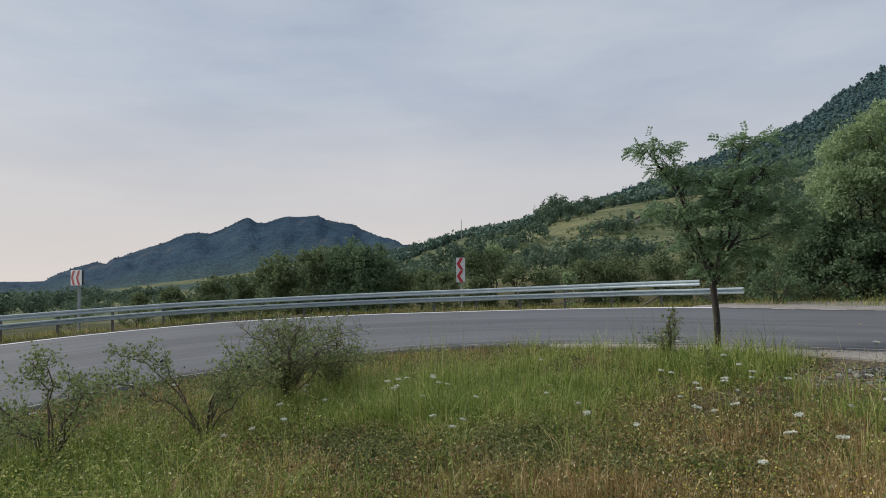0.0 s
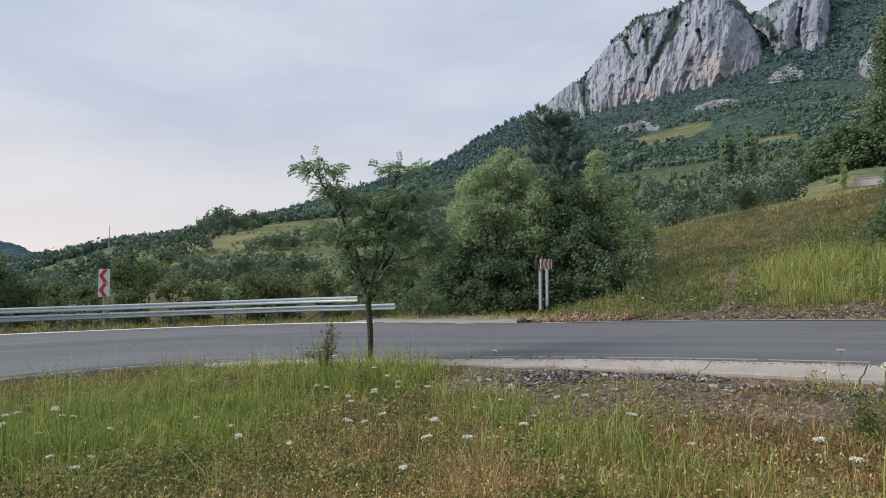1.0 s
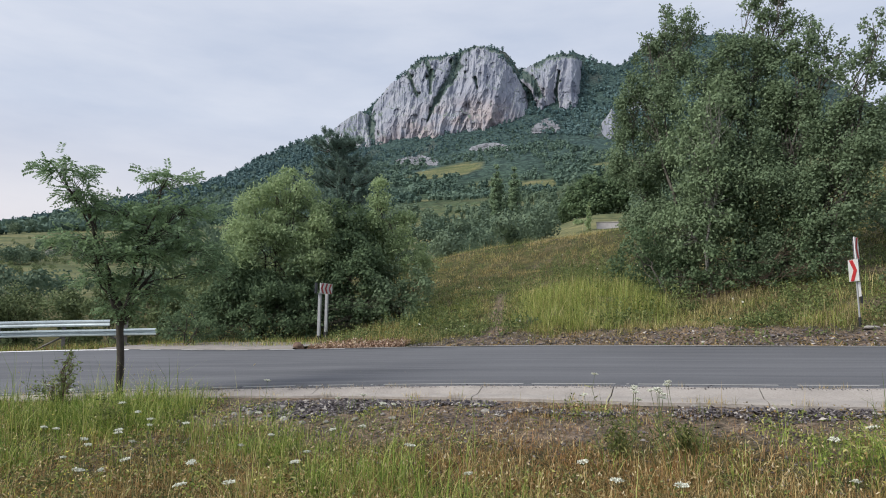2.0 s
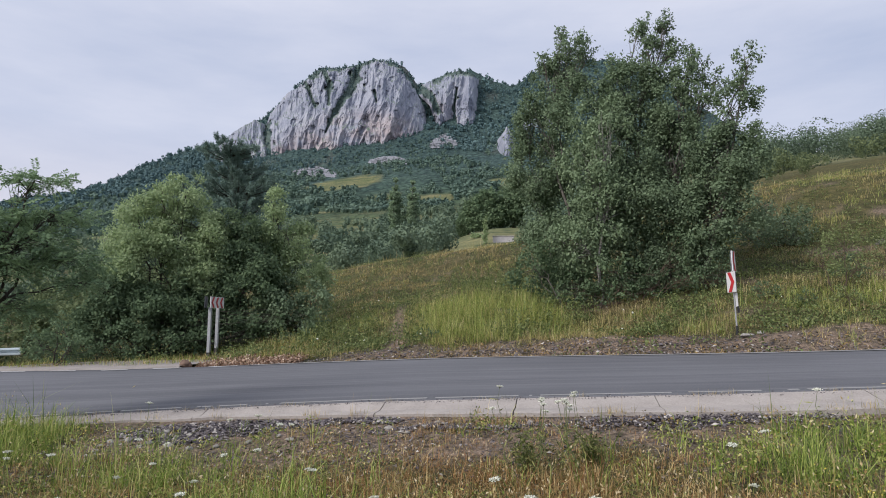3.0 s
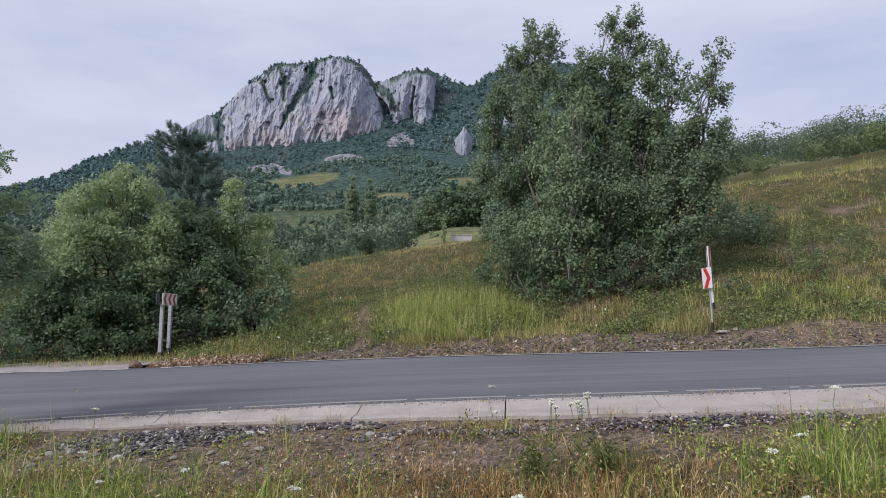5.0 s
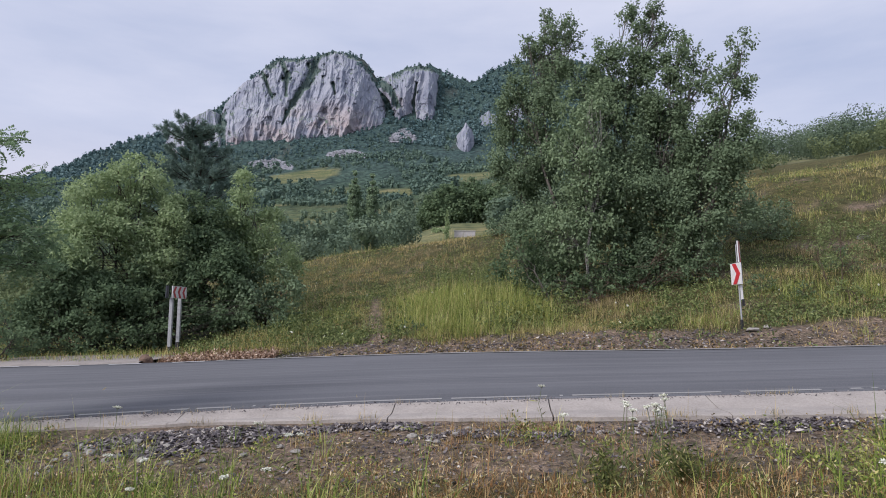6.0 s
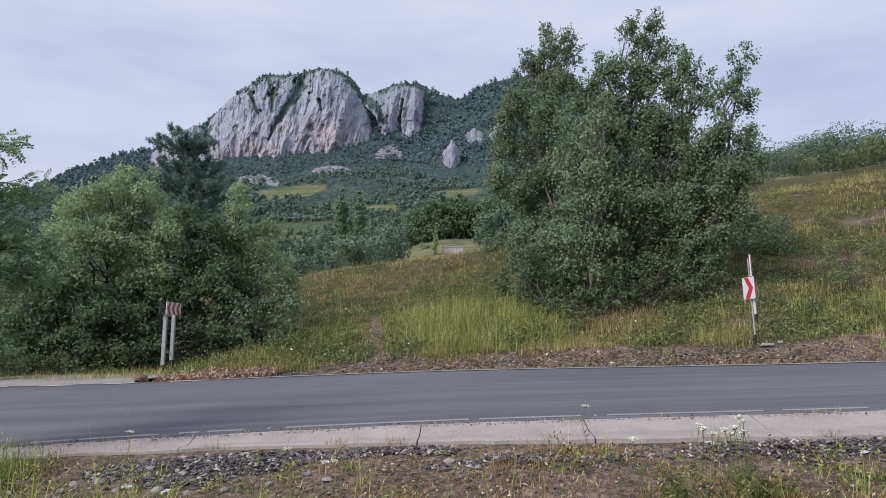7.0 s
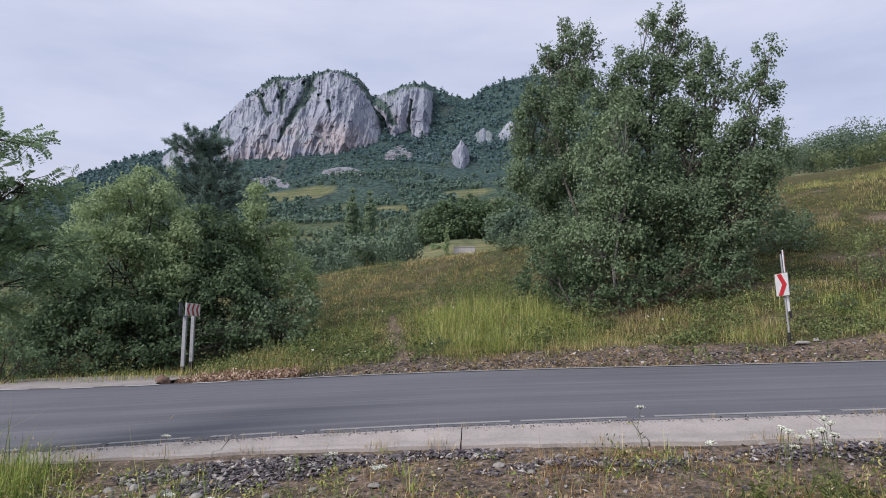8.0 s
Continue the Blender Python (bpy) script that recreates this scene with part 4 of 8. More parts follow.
# ---- mountains: limestone cliffs standing out of the wooded ridge ----
def cliff(name, top, foot, r_foot, r_top, nu, nv, rough, label, seed, scrub=(), ochre=0.0, bulge=()):
    """A crag between an upper and a lower outline, given as azimuth and elevation: buttresses, slanting cracks, ledges and overgrown gullies."""
    top, foot = np.array(top, float), np.array(foot, float)
    a0, a1 = max(top[0, 0], foot[0, 0]), min(top[-1, 0], foot[-1, 0])
    az = np.linspace(a0, a1, nu)
    et, ef = np.interp(az, *top.T), np.interp(az, *foot.T)
    et = et + 0.1 * fractal(az * 2.4, az * 0 + seed, 3, seed) + 0.08 * fractal(az * 9.0, az * 0 + seed, 2, seed + 5)
    v = np.linspace(-0.3, 1, nv)
    A, Vv = np.meshgrid(az, v, indexing="ij")
    E = ef[:, None] + (et - ef)[:, None] * Vv
    edge = np.minimum((A - a0) / 1.2, (a1 - A) / 1.2)
    back = (1 - smooth01(edge)) * (r_top - r_foot) * 1.1
    # overgrown gullies: how close each place lies to one
    grow = np.zeros(A.shape)
    for line in scrub:
        line = np.array(line, float)
        for (xa, ya, wa), (xb, yb, wb) in zip(line, line[1:]):
            q = np.clip(((A - xa) * (xb - xa) + (E - ya) * (yb - ya)) / ((xb - xa) ** 2 + (yb - ya) ** 2), 0, 1)
            d = (1 + 0.9 * fractal(A * 2.2, E * 2.2, 3, seed + 9)) * np.hypot(A - xa - q * (xb - xa), E - ya - q * (yb - ya)) / (wa + q * (wb - wa))
            grow = np.maximum(grow, 0.62 * (1 - smooth01(d - 0.2)))
    wu, wv = 0.32 * fractal(A * 0.7, E * 0.5, 4, seed + 2), 0.5 * fractal(A * 0.6 + 7, E * 0.5, 3, seed + 8)
    U, W = A + wu - 0.16 * E, E + wv
    rib = lambda fu, fw, k, o=2: (1 - np.abs(fractal(U * fu, W * fw, o, seed + k))) ** 2
    spires = 18 * rib(0.45, 0.16, 1) + 15 * rib(1.1, 0.33, 3) + 10 * rib(2.3, 0.8, 4) + 4.5 * rib(4.6, 2.0, 6) + 1.8 * rib(9.5, 5.0, 7)
    ledge = W * 1.15 + 0.35 * fractal(A * 0.9, E * 0.9, 2, seed + 11)
    shelf = 1.6 * smooth01((ledge - np.floor(ledge)) / 0.75) * smooth01(fractal(A * 0.8, E * 1.1, 2, seed + 13) * 2.5)
    hollow = 5.0 * smooth01((fractal(U * 1.6, W * 1.2, 2, seed + 12) - 0.34) / 0.12)
    r = r_foot + (r_top - r_foot) * np.maximum(Vv, 0) ** 1.5 * 0.75 + back + rough * (37 - spires + shelf + hollow) + 30 * rough * grow
    for ca, ce, wa, we, amp in bulge:
        r = r - amp * np.exp(-((A - ca) / wa) ** 2 - ((E - ce) / we) ** 2)
    H = np.tan(np.radians(E)) * r
    ar = np.radians(A)
    P = np.stack([np.sin(ar) * r, np.cos(ar) * r, H + 1.5], -1)
    rear = P[:, -1] * [1.10, 1.10, 1.0] - [0, 0, 40]
    P = np.concatenate([P, rear[:, None]], 1)
    CRAGS.append(P)
    n, m = P.shape[:2]
    i, j = np.meshgrid(np.arange(n - 1), np.arange(m - 1), indexing="ij")
    F = np.stack([i * m + j, (i + 1) * m + j, (i + 1) * m + j + 1, i * m + j + 1], -1).reshape(-1, 4)
    me = build_mesh(name, P.reshape(-1, 3), [F], M["limestone"], False)
    layer = lambda key, val: me.attributes.new(key, "FLOAT", "POINT").data.foreach_set("value", np.concatenate([val, val[:, -1:]], 1).astype(np.float32).reshape(-1))
    layer("scrub", grow)
    layer("ochre", ochre * smooth01((0.62 - Vv) / 0.4))
    SCRUB.append(np.argwhere(grow > 0.3))
    return tagged(new(name, me), label, "cliff", "limestone cliffs", "structure")


cliff("cliff_main", [(-27.6, 14.2), (-26.7, 14.8), (-25.0, 16.55), (-23.5, 17.4), (-22.7, 16.95), (-22.35, 18.0), (-21.0, 19.75), (-20.1, 20.3), (-18.7, 21.65), (-17.75, 22.1), (-15.8, 22.2), (-14.55, 22.6), (-13.0, 23.1),
                     (-11.5, 22.85), (-10.45, 22.0), (-9.9, 21.35), (-9.1, 20.0), (-8.3, 18.6), (-7.6, 17.4), (-7.2, 16.2)],
      [(-27.6, 12.3), (-26.5, 12.3), (-22.1, 13.35), (-20.7, 13.1), (-18.9, 13.8), (-16.5, 14.75), (-13.5, 15.3), (-10.5, 15.35), (-8.5, 15.15), (-7.2, 15.9)],
      1290, 1500, 460, 190, 1.0, "great pale limestone rock face with slanting buttresses", 40,
      scrub=[[(-14.6, 22.7, 0.75), (-15.0, 21.4, 0.6), (-15.5, 20.2, 0.45), (-16.2, 19.4, 0.4), (-16.9, 18.2, 0.3), (-17.5, 16.8, 0.15)], [(-17.9, 22.2, 0.45), (-17.3, 20.9, 0.4), (-17.3, 19.2, 0.2)],
             [(-19.6, 21.0, 0.3), (-18.2, 22.0, 0.4), (-15.7, 22.5, 0.5), (-12.7, 23.3, 0.35), (-10.6, 22.5, 0.3), (-9.2, 20.6, 0.25)], [(-19.4, 20.8, 0.25), (-18.5, 18.9, 0.2)], [(-13.2, 20.4, 0.2), (-13.0, 19.6, 0.12)],
             [(-22.6, 16.9, 0.4), (-22.3, 14.5, 0.3)]], ochre=1.0,
      bulge=[(-11.6, 19.0, 2.6, 4.5, 34), (-19.4, 17.5, 1.5, 3.0, 16), (-15.5, 16.2, 2.5, 1.3, 14), (-24.6, 15.0, 0.9, 3.0, 12)])
cliff("cliff_second", [(-9.3, 20.9), (-8.1, 21.4), (-6.3, 22.15), (-5.3, 22.3), (-4.2, 22.05), (-3.45, 21.3), (-3.0, 20.4)],
      [(-9.3, 20.5), (-8.1, 19.8), (-7.5, 18.6), (-6.8, 17.9), (-5.7, 17.0), (-4.9, 16.4), (-4.2, 16.8), (-3.4, 17.8), (-3.0, 19.4)],
      1400, 1560, 220, 150, 1.0, "second pale limestone crag behind a wooded gully", 60,
      scrub=[[(-9.2, 20.9, 0.6), (-8.0, 20.2, 0.5), (-7.3, 18.8, 0.35)], [(-7.6, 21.7, 0.4), (-5.6, 22.3, 0.35), (-3.8, 21.9, 0.35)], [(-5.6, 20.8, 0.14), (-5.9, 19.2, 0.18), (-5.7, 17.4, 0.15)], [(-3.1, 21.0, 0.3), (-3.3, 18.5, 0.25)]], ochre=0.4,
      bulge=[(-4.6, 19.5, 0.9, 3.0, 20), (-6.6, 20.2, 0.9, 2.0, 14)])
cliff("cliff_small", [(-2.6, 15.0), (-1.85, 16.4), (-1.05, 17.45), (-0.55, 16.9), (0.05, 15.3), (0.3, 14.9)], [(-2.6, 14.5), (-1.0, 14.7), (0.3, 14.6)],
      1150, 1200, 100, 80, 0.55, "small pointed limestone outcrop among trees", 70, bulge=[(-1.1, 16.0, 0.6, 1.5, 14)])
cliff("cliff_ridge", [(-0.7, 17.05), (-0.3, 17.6), (0.45, 18.05), (1.0, 18.5), (1.75, 18.05), (2.0, 17.0), (2.3, 17.85), (3.0, 18.7), (3.5, 19.0), (4.0, 18.6), (5.6, 17.9)],
      [(-0.7, 16.7), (0.9, 16.6), (1.75, 16.9), (2.0, 16.3), (2.4, 15.9), (3.0, 16.2), (4.1, 16.7), (5.6, 16.6)],
      1290, 1380, 150, 80, 0.7, "broken limestone ridge on the wooded slope", 75, scrub=[[(2.0, 18.0, 0.22), (2.1, 16.5, 0.2)], [(-0.1, 17.2, 0.25), (0.6, 16.9, 0.25)]])


def scree(name, corners, label, seed):
    """Pale scree lying on the slope where that part of the hillside faces the road."""
    rng = np.random.default_rng(seed)
    (aL, aR, eB, eT) = corners
    n = 650
    az = rng.uniform(aL, aR, n)
    el = eB + (eT - eB) * rng.uniform(0, 1, n) * (1 - 0.6 * np.abs((az - (aL + aR) / 2) / (aR - aL) * 2) ** 1.5)
    az = az + (el - eB) * 0.25
    rr = np.full(n, 1700.0)
    for r in np.arange(1690, 900, -10.0):
        x, y = np.sin(np.radians(az)) * r, np.cos(np.radians(az)) * r
        up = np.degrees(np.arctan2(land_z(x, y) - 1.5, r)) >= el
        rr[up] = r
    rr = rr - 9
    P = np.stack([np.sin(np.radians(az)) * rr, np.cos(np.radians(az)) * rr, np.tan(np.radians(el)) * rr + 1.5], -1)
    ar = np.radians(az)
    T = np.stack([np.cos(ar), -np.sin(ar), 0.15 * rng.normal(size=n)], -1) * rng.uniform(1.5, 5, (n, 1))
    B = np.stack([np.sin(ar) * 0.8, np.cos(ar) * 0.8, 0.55 + 0.12 * rng.normal(size=n)], -1) * rng.uniform(1.5, 5, (n, 1))
    V = np.stack([P - T, P - B, P + T, P + B], 1).reshape(-1, 3)
    F = np.arange(4 * n).reshape(n, 4)
    me = build_mesh(name, V, [F], M["scree"], False)
    return tagged(new(name, me), label, "scree", "", "stuff")


scree("scree_fan", (-8.0, -5.7, 15.75, 17.0), "pale scree fan in the gully between crags", 3)
scree("scree_strip", (-13.5, -10.1, 14.3, 14.95), "pale scree strip under the rock face", 4)
scree("scree_foot", (-20.2, -16.6, 12.95, 13.8), "pale rubble below the rock face", 5)
# ---- woods on the slopes ----
def shell_tree(rng, quads_n, size):
    """Leaf quads over a lumpy crown of unit height, with darker depth inside."""
    lobes = rng.integers(3, 6)
    C = np.column_stack([rng.uniform(-0.22, 0.22, lobes), rng.uniform(-0.22, 0.22, lobes), rng.uniform(0.35, 0.78, lobes)])
    R = rng.uniform(0.2, 0.34, lobes)
    k = rng.integers(0, lobes, quads_n)
    d = unit(rng.normal(size=(quads_n, 3)))
    P = C[k] + d * (R[k] * rng.uniform(0.75, 1.05, quads_n))[:, None] * [1, 1, 1.1]
    N = unit(d + rng.normal(size=d.shape) * 0.45)
    T = unit(np.cross(N, rng.normal(size=d.shape)))
    B = np.cross(N, T)
    s = (size * rng.uniform(0.6, 1.4, quads_n))[:, None]
    V = np.stack([P - T * s, P - B * s * 0.7, P + T * s, P + B * s * 0.7], 1)
    return V.reshape(-1, 3)


def blob_tree(rng, segs, rings, extra, size):
    """A closed, lumpy far crown of unit height with a few sprays standing out."""
    a = np.linspace(0, 2 * np.pi, segs, endpoint=False)
    e = np.linspace(-1.25, 1.5, rings)
    A, E = np.meshgrid(a, e, indexing="ij")
    R = 0.42 * (1 + 0.22 * rng.normal(size=A.shape))
    P = np.stack([np.cos(A) * np.cos(E) * R, np.sin(A) * np.cos(E) * R, 0.52 + np.sin(E) * R * 1.12], -1)
    Q = np.roll(P, -1, 0)
    V = np.stack([P[:, :-1], Q[:, :-1], Q[:, 1:], P[:, 1:]], 2).reshape(-1, 3)
    return np.concatenate([V, shell_tree(rng, extra, size)]) if extra else V


def woods(name, n, r_range, az_range, height, protos, cover, mat, label, seed, anywhere=False):
    rng = np.random.default_rng(seed)
    az = rng.uniform(*az_range, n)
    r = np.exp(rng.uniform(math.log(r_range[0]), math.log(r_range[1]), n))
    x, y = np.sin(np.radians(az)) * r, np.cos(np.radians(az)) * r
    open_land = 0.22 * smooth01((-40 - az) / 6) * smooth01((850 - r) / 300)
    keep = (fractal(x / (28 + r * 0.05), y / (28 + r * 0.05), 3, seed + 1) + cover - open_land > 0) & ((meadow(az, r) < 0.1 + 0.35 * value_noise(x / 11, y / 11, seed)) | anywhere)
    az, r, x, y = az[keep], r[keep], x[keep], y[keep]
    z = land_z(x, y)
    n = len(x)
    h = height * rng.uniform(0.55, 1.25, n) * (1 + 0.3 * value_noise(x / 40, y / 40, seed + 2))
    h = h * np.where((az > -23) & (az < -7) & (r > 1130) & (r < 1330), 0.6, 1.0)
    wd = h * rng.uniform(0.8, 1.25, n)
    yaw = rng.uniform(0, 2 * np.pi, n)
    kind = rng.integers(0, len(protos), n)
    VV = []
    for k, pr in enumerate(protos):
        s = kind == k
        if not s.any():
            continue
        c, sn = np.cos(yaw[s])[:, None], np.sin(yaw[s])[:, None]
        X = (pr[None, :, 0] * c - pr[None, :, 1] * sn) * wd[s][:, None] + x[s][:, None]
        Y = (pr[None, :, 0] * sn + pr[None, :, 1] * c) * wd[s][:, None] + y[s][:, None]
        Z = pr[None, :, 2] * h[s][:, None] + z[s][:, None] - 0.06 * h[s][:, None]
        VV.append(np.stack([X, Y, Z], -1).reshape(-1, 3))
    V = np.concatenate(VV)
    me = build_mesh(name, V, [np.arange(len(V)).reshape(-1, 4)], mat, False)
    return tagged(new(name, me), label, "woods", "", "stuff")


rng = np.random.default_rng(5)
FINE_TREES = [shell_tree(rng, 250, 0.05) for _ in range(6)]
MID_TREES = [np.concatenate([blob_tree(rng, 6, 4, 0, 0.1) * [0.68, 0.68, 0.8], shell_tree(rng, 58, 0.085)]) for _ in range(7)]
FAR_TREES = [np.concatenate([blob_tree(rng, 5, 3, 0, 0.1) * [0.62, 0.62, 0.78], shell_tree(rng, 15, 0.17)]) for _ in range(9)]
DIST_TREES = [blob_tree(rng, 5, 4, 0, 0.1) for _ in range(6)]
CLOSE_TREES = [shell_tree(rng, 400, 0.04) for _ in range(5)]
LEAFY_TREES = [shell_tree(rng, 950, 0.021) for _ in range(5)]
woods("near_bushes", 330, (62, 125), (-98, -14), 3.2, CLOSE_TREES, 0.1, M["hedge"], "olive-green bushes on the slope below the road", 100)
woods("near_hillside_woods", 850, (125, 240), (-100, -14), 5.0, FINE_TREES, 0.12, M["woods"], "scattered bushes and small trees on the near hillside", 101)
woods("hollow_woods", 110, (85, 140), (-16, -5.5), 6.0, CLOSE_TREES, 0.35, M["woods"], "leafy trees close behind the crest of the bank", 108)
woods("valley_woods", 560, (140, 260), (-14, 10), 8.0, FINE_TREES, 0.3, M["woods"], "dense leafy trees in the hollow behind the bank", 102)
MIDFINE_TREES = [shell_tree(rng, 150, 0.064) for _ in range(6)]
woods("lower_hillside_woods", 1750, (240, 390), (-100, 14), 8.5, MIDFINE_TREES, 0.12, M["woods"], "mixed green trees and hedges on the lower hillside", 109)
woods("hillside_scrub", 300, (210, 560), (-64, -42), 3.4, MIDFINE_TREES, 0.2, M["hedge"], "scattered olive bushes on the terraced hillside", 111, True)
woods("hillside_woods", 2100, (390, 620), (-100, 14), 9.0, MID_TREES, 0.1, M["woods"], "mixed green woods and hedges on the hillside", 103)
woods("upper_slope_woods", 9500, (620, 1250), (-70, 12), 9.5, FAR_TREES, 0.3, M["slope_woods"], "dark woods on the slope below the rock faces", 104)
woods("ridge_woods", 8200, (1180, 1720), (-52, 14), 11.5, FAR_TREES, 0.95, M["far_hazy_woods"], "wooded mountain ridge around the rock faces", 105)
woods("distant_mountain_woods", 900, (2430, 2515), (-104, -62), 3.6, DIST_TREES, 0.95, M["haze_blue_woods"], "distant wooded mountain tinted blue for haze", 106)
woods("bank_top_woods", 190, (120, 190), (17, 38), 7.0, LEAFY_TREES, 0.8, M["woods"], "row of leafy woods along the top of the bank", 107)




woods("bank_top_bushes", 60, (64, 95), (16, 40), 2.4, CLOSE_TREES, 0.6, M["hedge"], "low bushes behind the crest of the bank", 110)


def grove(name, spots, protos, mat, label, seed):
    """A stand of trees at chosen places: azimuth, distance, height."""
    rng = np.random.default_rng(seed)
    VV = []
    for az, r, h in spots:
        for _ in range(3):
            x = math.sin(math.radians(az)) * r + rng.normal() * h * 0.45
            y = math.cos(math.radians(az)) * r + rng.normal() * h * 0.45
            pr = protos[rng.integers(0, len(protos))]
            hh = h * rng.uniform(0.7, 1.1)
            VV.append(pr * [hh, hh, hh] + [x, y, float(land_z(np.array([x]), np.array([y]))[0]) - 0.05 * hh])
    V = np.concatenate(VV)
    return tagged(new(name, build_mesh(name, V, [np.arange(len(V)).reshape(-1, 4)], mat, False)), label, "woods", "", "stuff")


grove("hilltop_grove", [(-56.6, 640, 12), (-56.0, 640, 17), (-55.3, 630, 20), (-54.6, 620, 22), (-54.0, 630, 22), (-53.2, 640, 20), (-52.4, 650, 16), (-51.6, 640, 20), (-51.0, 650, 18),
                        (-55.0, 560, 18), (-54.2, 540, 18), (-53.4, 560, 17), (-50.2, 660, 13), (-49.4, 680, 13)], FINE_TREES, M["woods"], "dark grove of tall trees on the hilltop", 120)
grove("hillside_copse", [(-50.4, 300, 7.5), (-49.6, 290, 8.5), (-48.9, 285, 8), (-48.3, 290, 8), (-51.0, 295, 6.5), (-47.8, 300, 7), (-57.5, 230, 5), (-56.8, 235, 5.5), (-55.9, 240, 5)],
      FINE_TREES, M["woods"], "dark copse below the hillside barn", 121)


def crest_trees(name, cliffs, n, mat, label, seed):
    """Trees along the brows and upper ledges of the crags."""
    rng = np.random.default_rng(seed)
    VV = []
    for P, lo, hi, share in cliffs:
        for _ in range(int(n * share)):
            i = int(rng.integers(int(lo * len(P)), int(hi * len(P))))
            j = -2 - int(abs(rng.normal()) * 2.5)
            pr = FAR_TREES[rng.integers(0, 9)]
            h = rng.uniform(3, 9.5)
            VV.append(pr * [h, h, h] + P[i, j] + [rng.normal() * 3, rng.uniform(-4, 14), -3.5])
    for P, G in zip(CRAGS, SCRUB):
        if not len(G):
            continue
        for i, j in G[rng.choice(len(G), min(len(G), 130), replace=False)]:
            h = rng.uniform(2.5, 8)
            VV.append(FAR_TREES[rng.integers(0, 9)] * h + P[i, j] + [0, 0, -0.45 * h])
    V = np.concatenate(VV)
    return tagged(new(name, build_mesh(name, V, [np.arange(len(V)).reshape(-1, 4)], mat, False)), label, "woods", "", "stuff")


crest_trees("crag_top_trees", [(CRAGS[0], 0.34, 0.9, 1.0), (CRAGS[0], 0.78, 0.9, 0.12), (CRAGS[1], 0.25, 0.98, 0.3)], 240, M["far_hazy_woods"], "dark trees on the brow of the crags", 131)
# ---- trees and shrubs ----
def gz(x, y):
    return float(land_z(np.array([x]), np.array([y]))[0])


def limb(rng, a, b, r0, r1, n=6, sag=0.12):
    """A bent, tapering branch from a to b."""
    a, b = np.asarray(a, float), np.asarray(b, float)
    t = np.linspace(0, 1, n)[:, None]
    span = np.linalg.norm(b - a)
    mid = (a + b) / 2 + rng.normal(size=3) * span * sag
    P = (1 - t) ** 2 * a + 2 * t * (1 - t) * mid + t ** 2 * b
    P[1:-1] += rng.normal(size=(n - 2, 3)) * span * 0.02
    return P, r0 + (r1 - r0) * t[:, 0] ** 0.8


def crown_leaves(rng, lobes, density, ragged=0.24, tall=1.0, fine=1.0):
    """Leaf places over a crown: every lobe breaks up into smaller clumps with gaps between, leaves crowd on the clumps' outer, upper sides."""
    P, C, K, O = [], [], [], []
    for k, (x, y, z, r) in enumerate(lobes):
        m = int((9 + 15 * min(r, 1.7)) * fine)
        d = unit(rng.normal(size=(m, 3)))
        cen = np.array([x, y, z]) + d * (r * rng.uniform(0.45, 1.0, m))[:, None] * [1, 1, tall]
        rad = r * rng.uniform(0.16, 0.42, m) / fine ** 0.35
        for c, q, dd in zip(cen, rad, d):
            n = max(8, int(density * (0.5 if r < 0.62 else 0.75 if r < 0.95 else 1.0) * 4 * math.pi * q * q))
            v = unit(rng.normal(size=(n, 3)) + dd * 0.5 + [0, 0, 0.35])
            s_ = q * rng.uniform(0.25, 1.0, n) ** 0.45 * (1 + ragged * rng.normal(size=n))
            P.append(c + v * s_[:, None] * [1, 1, 0.85 * tall])
            O.append(unit(v + 0.6 * dd))
            C.append(c)
            K.append(k)
    return np.concatenate(P), np.array(C), np.array(K), np.concatenate(O)


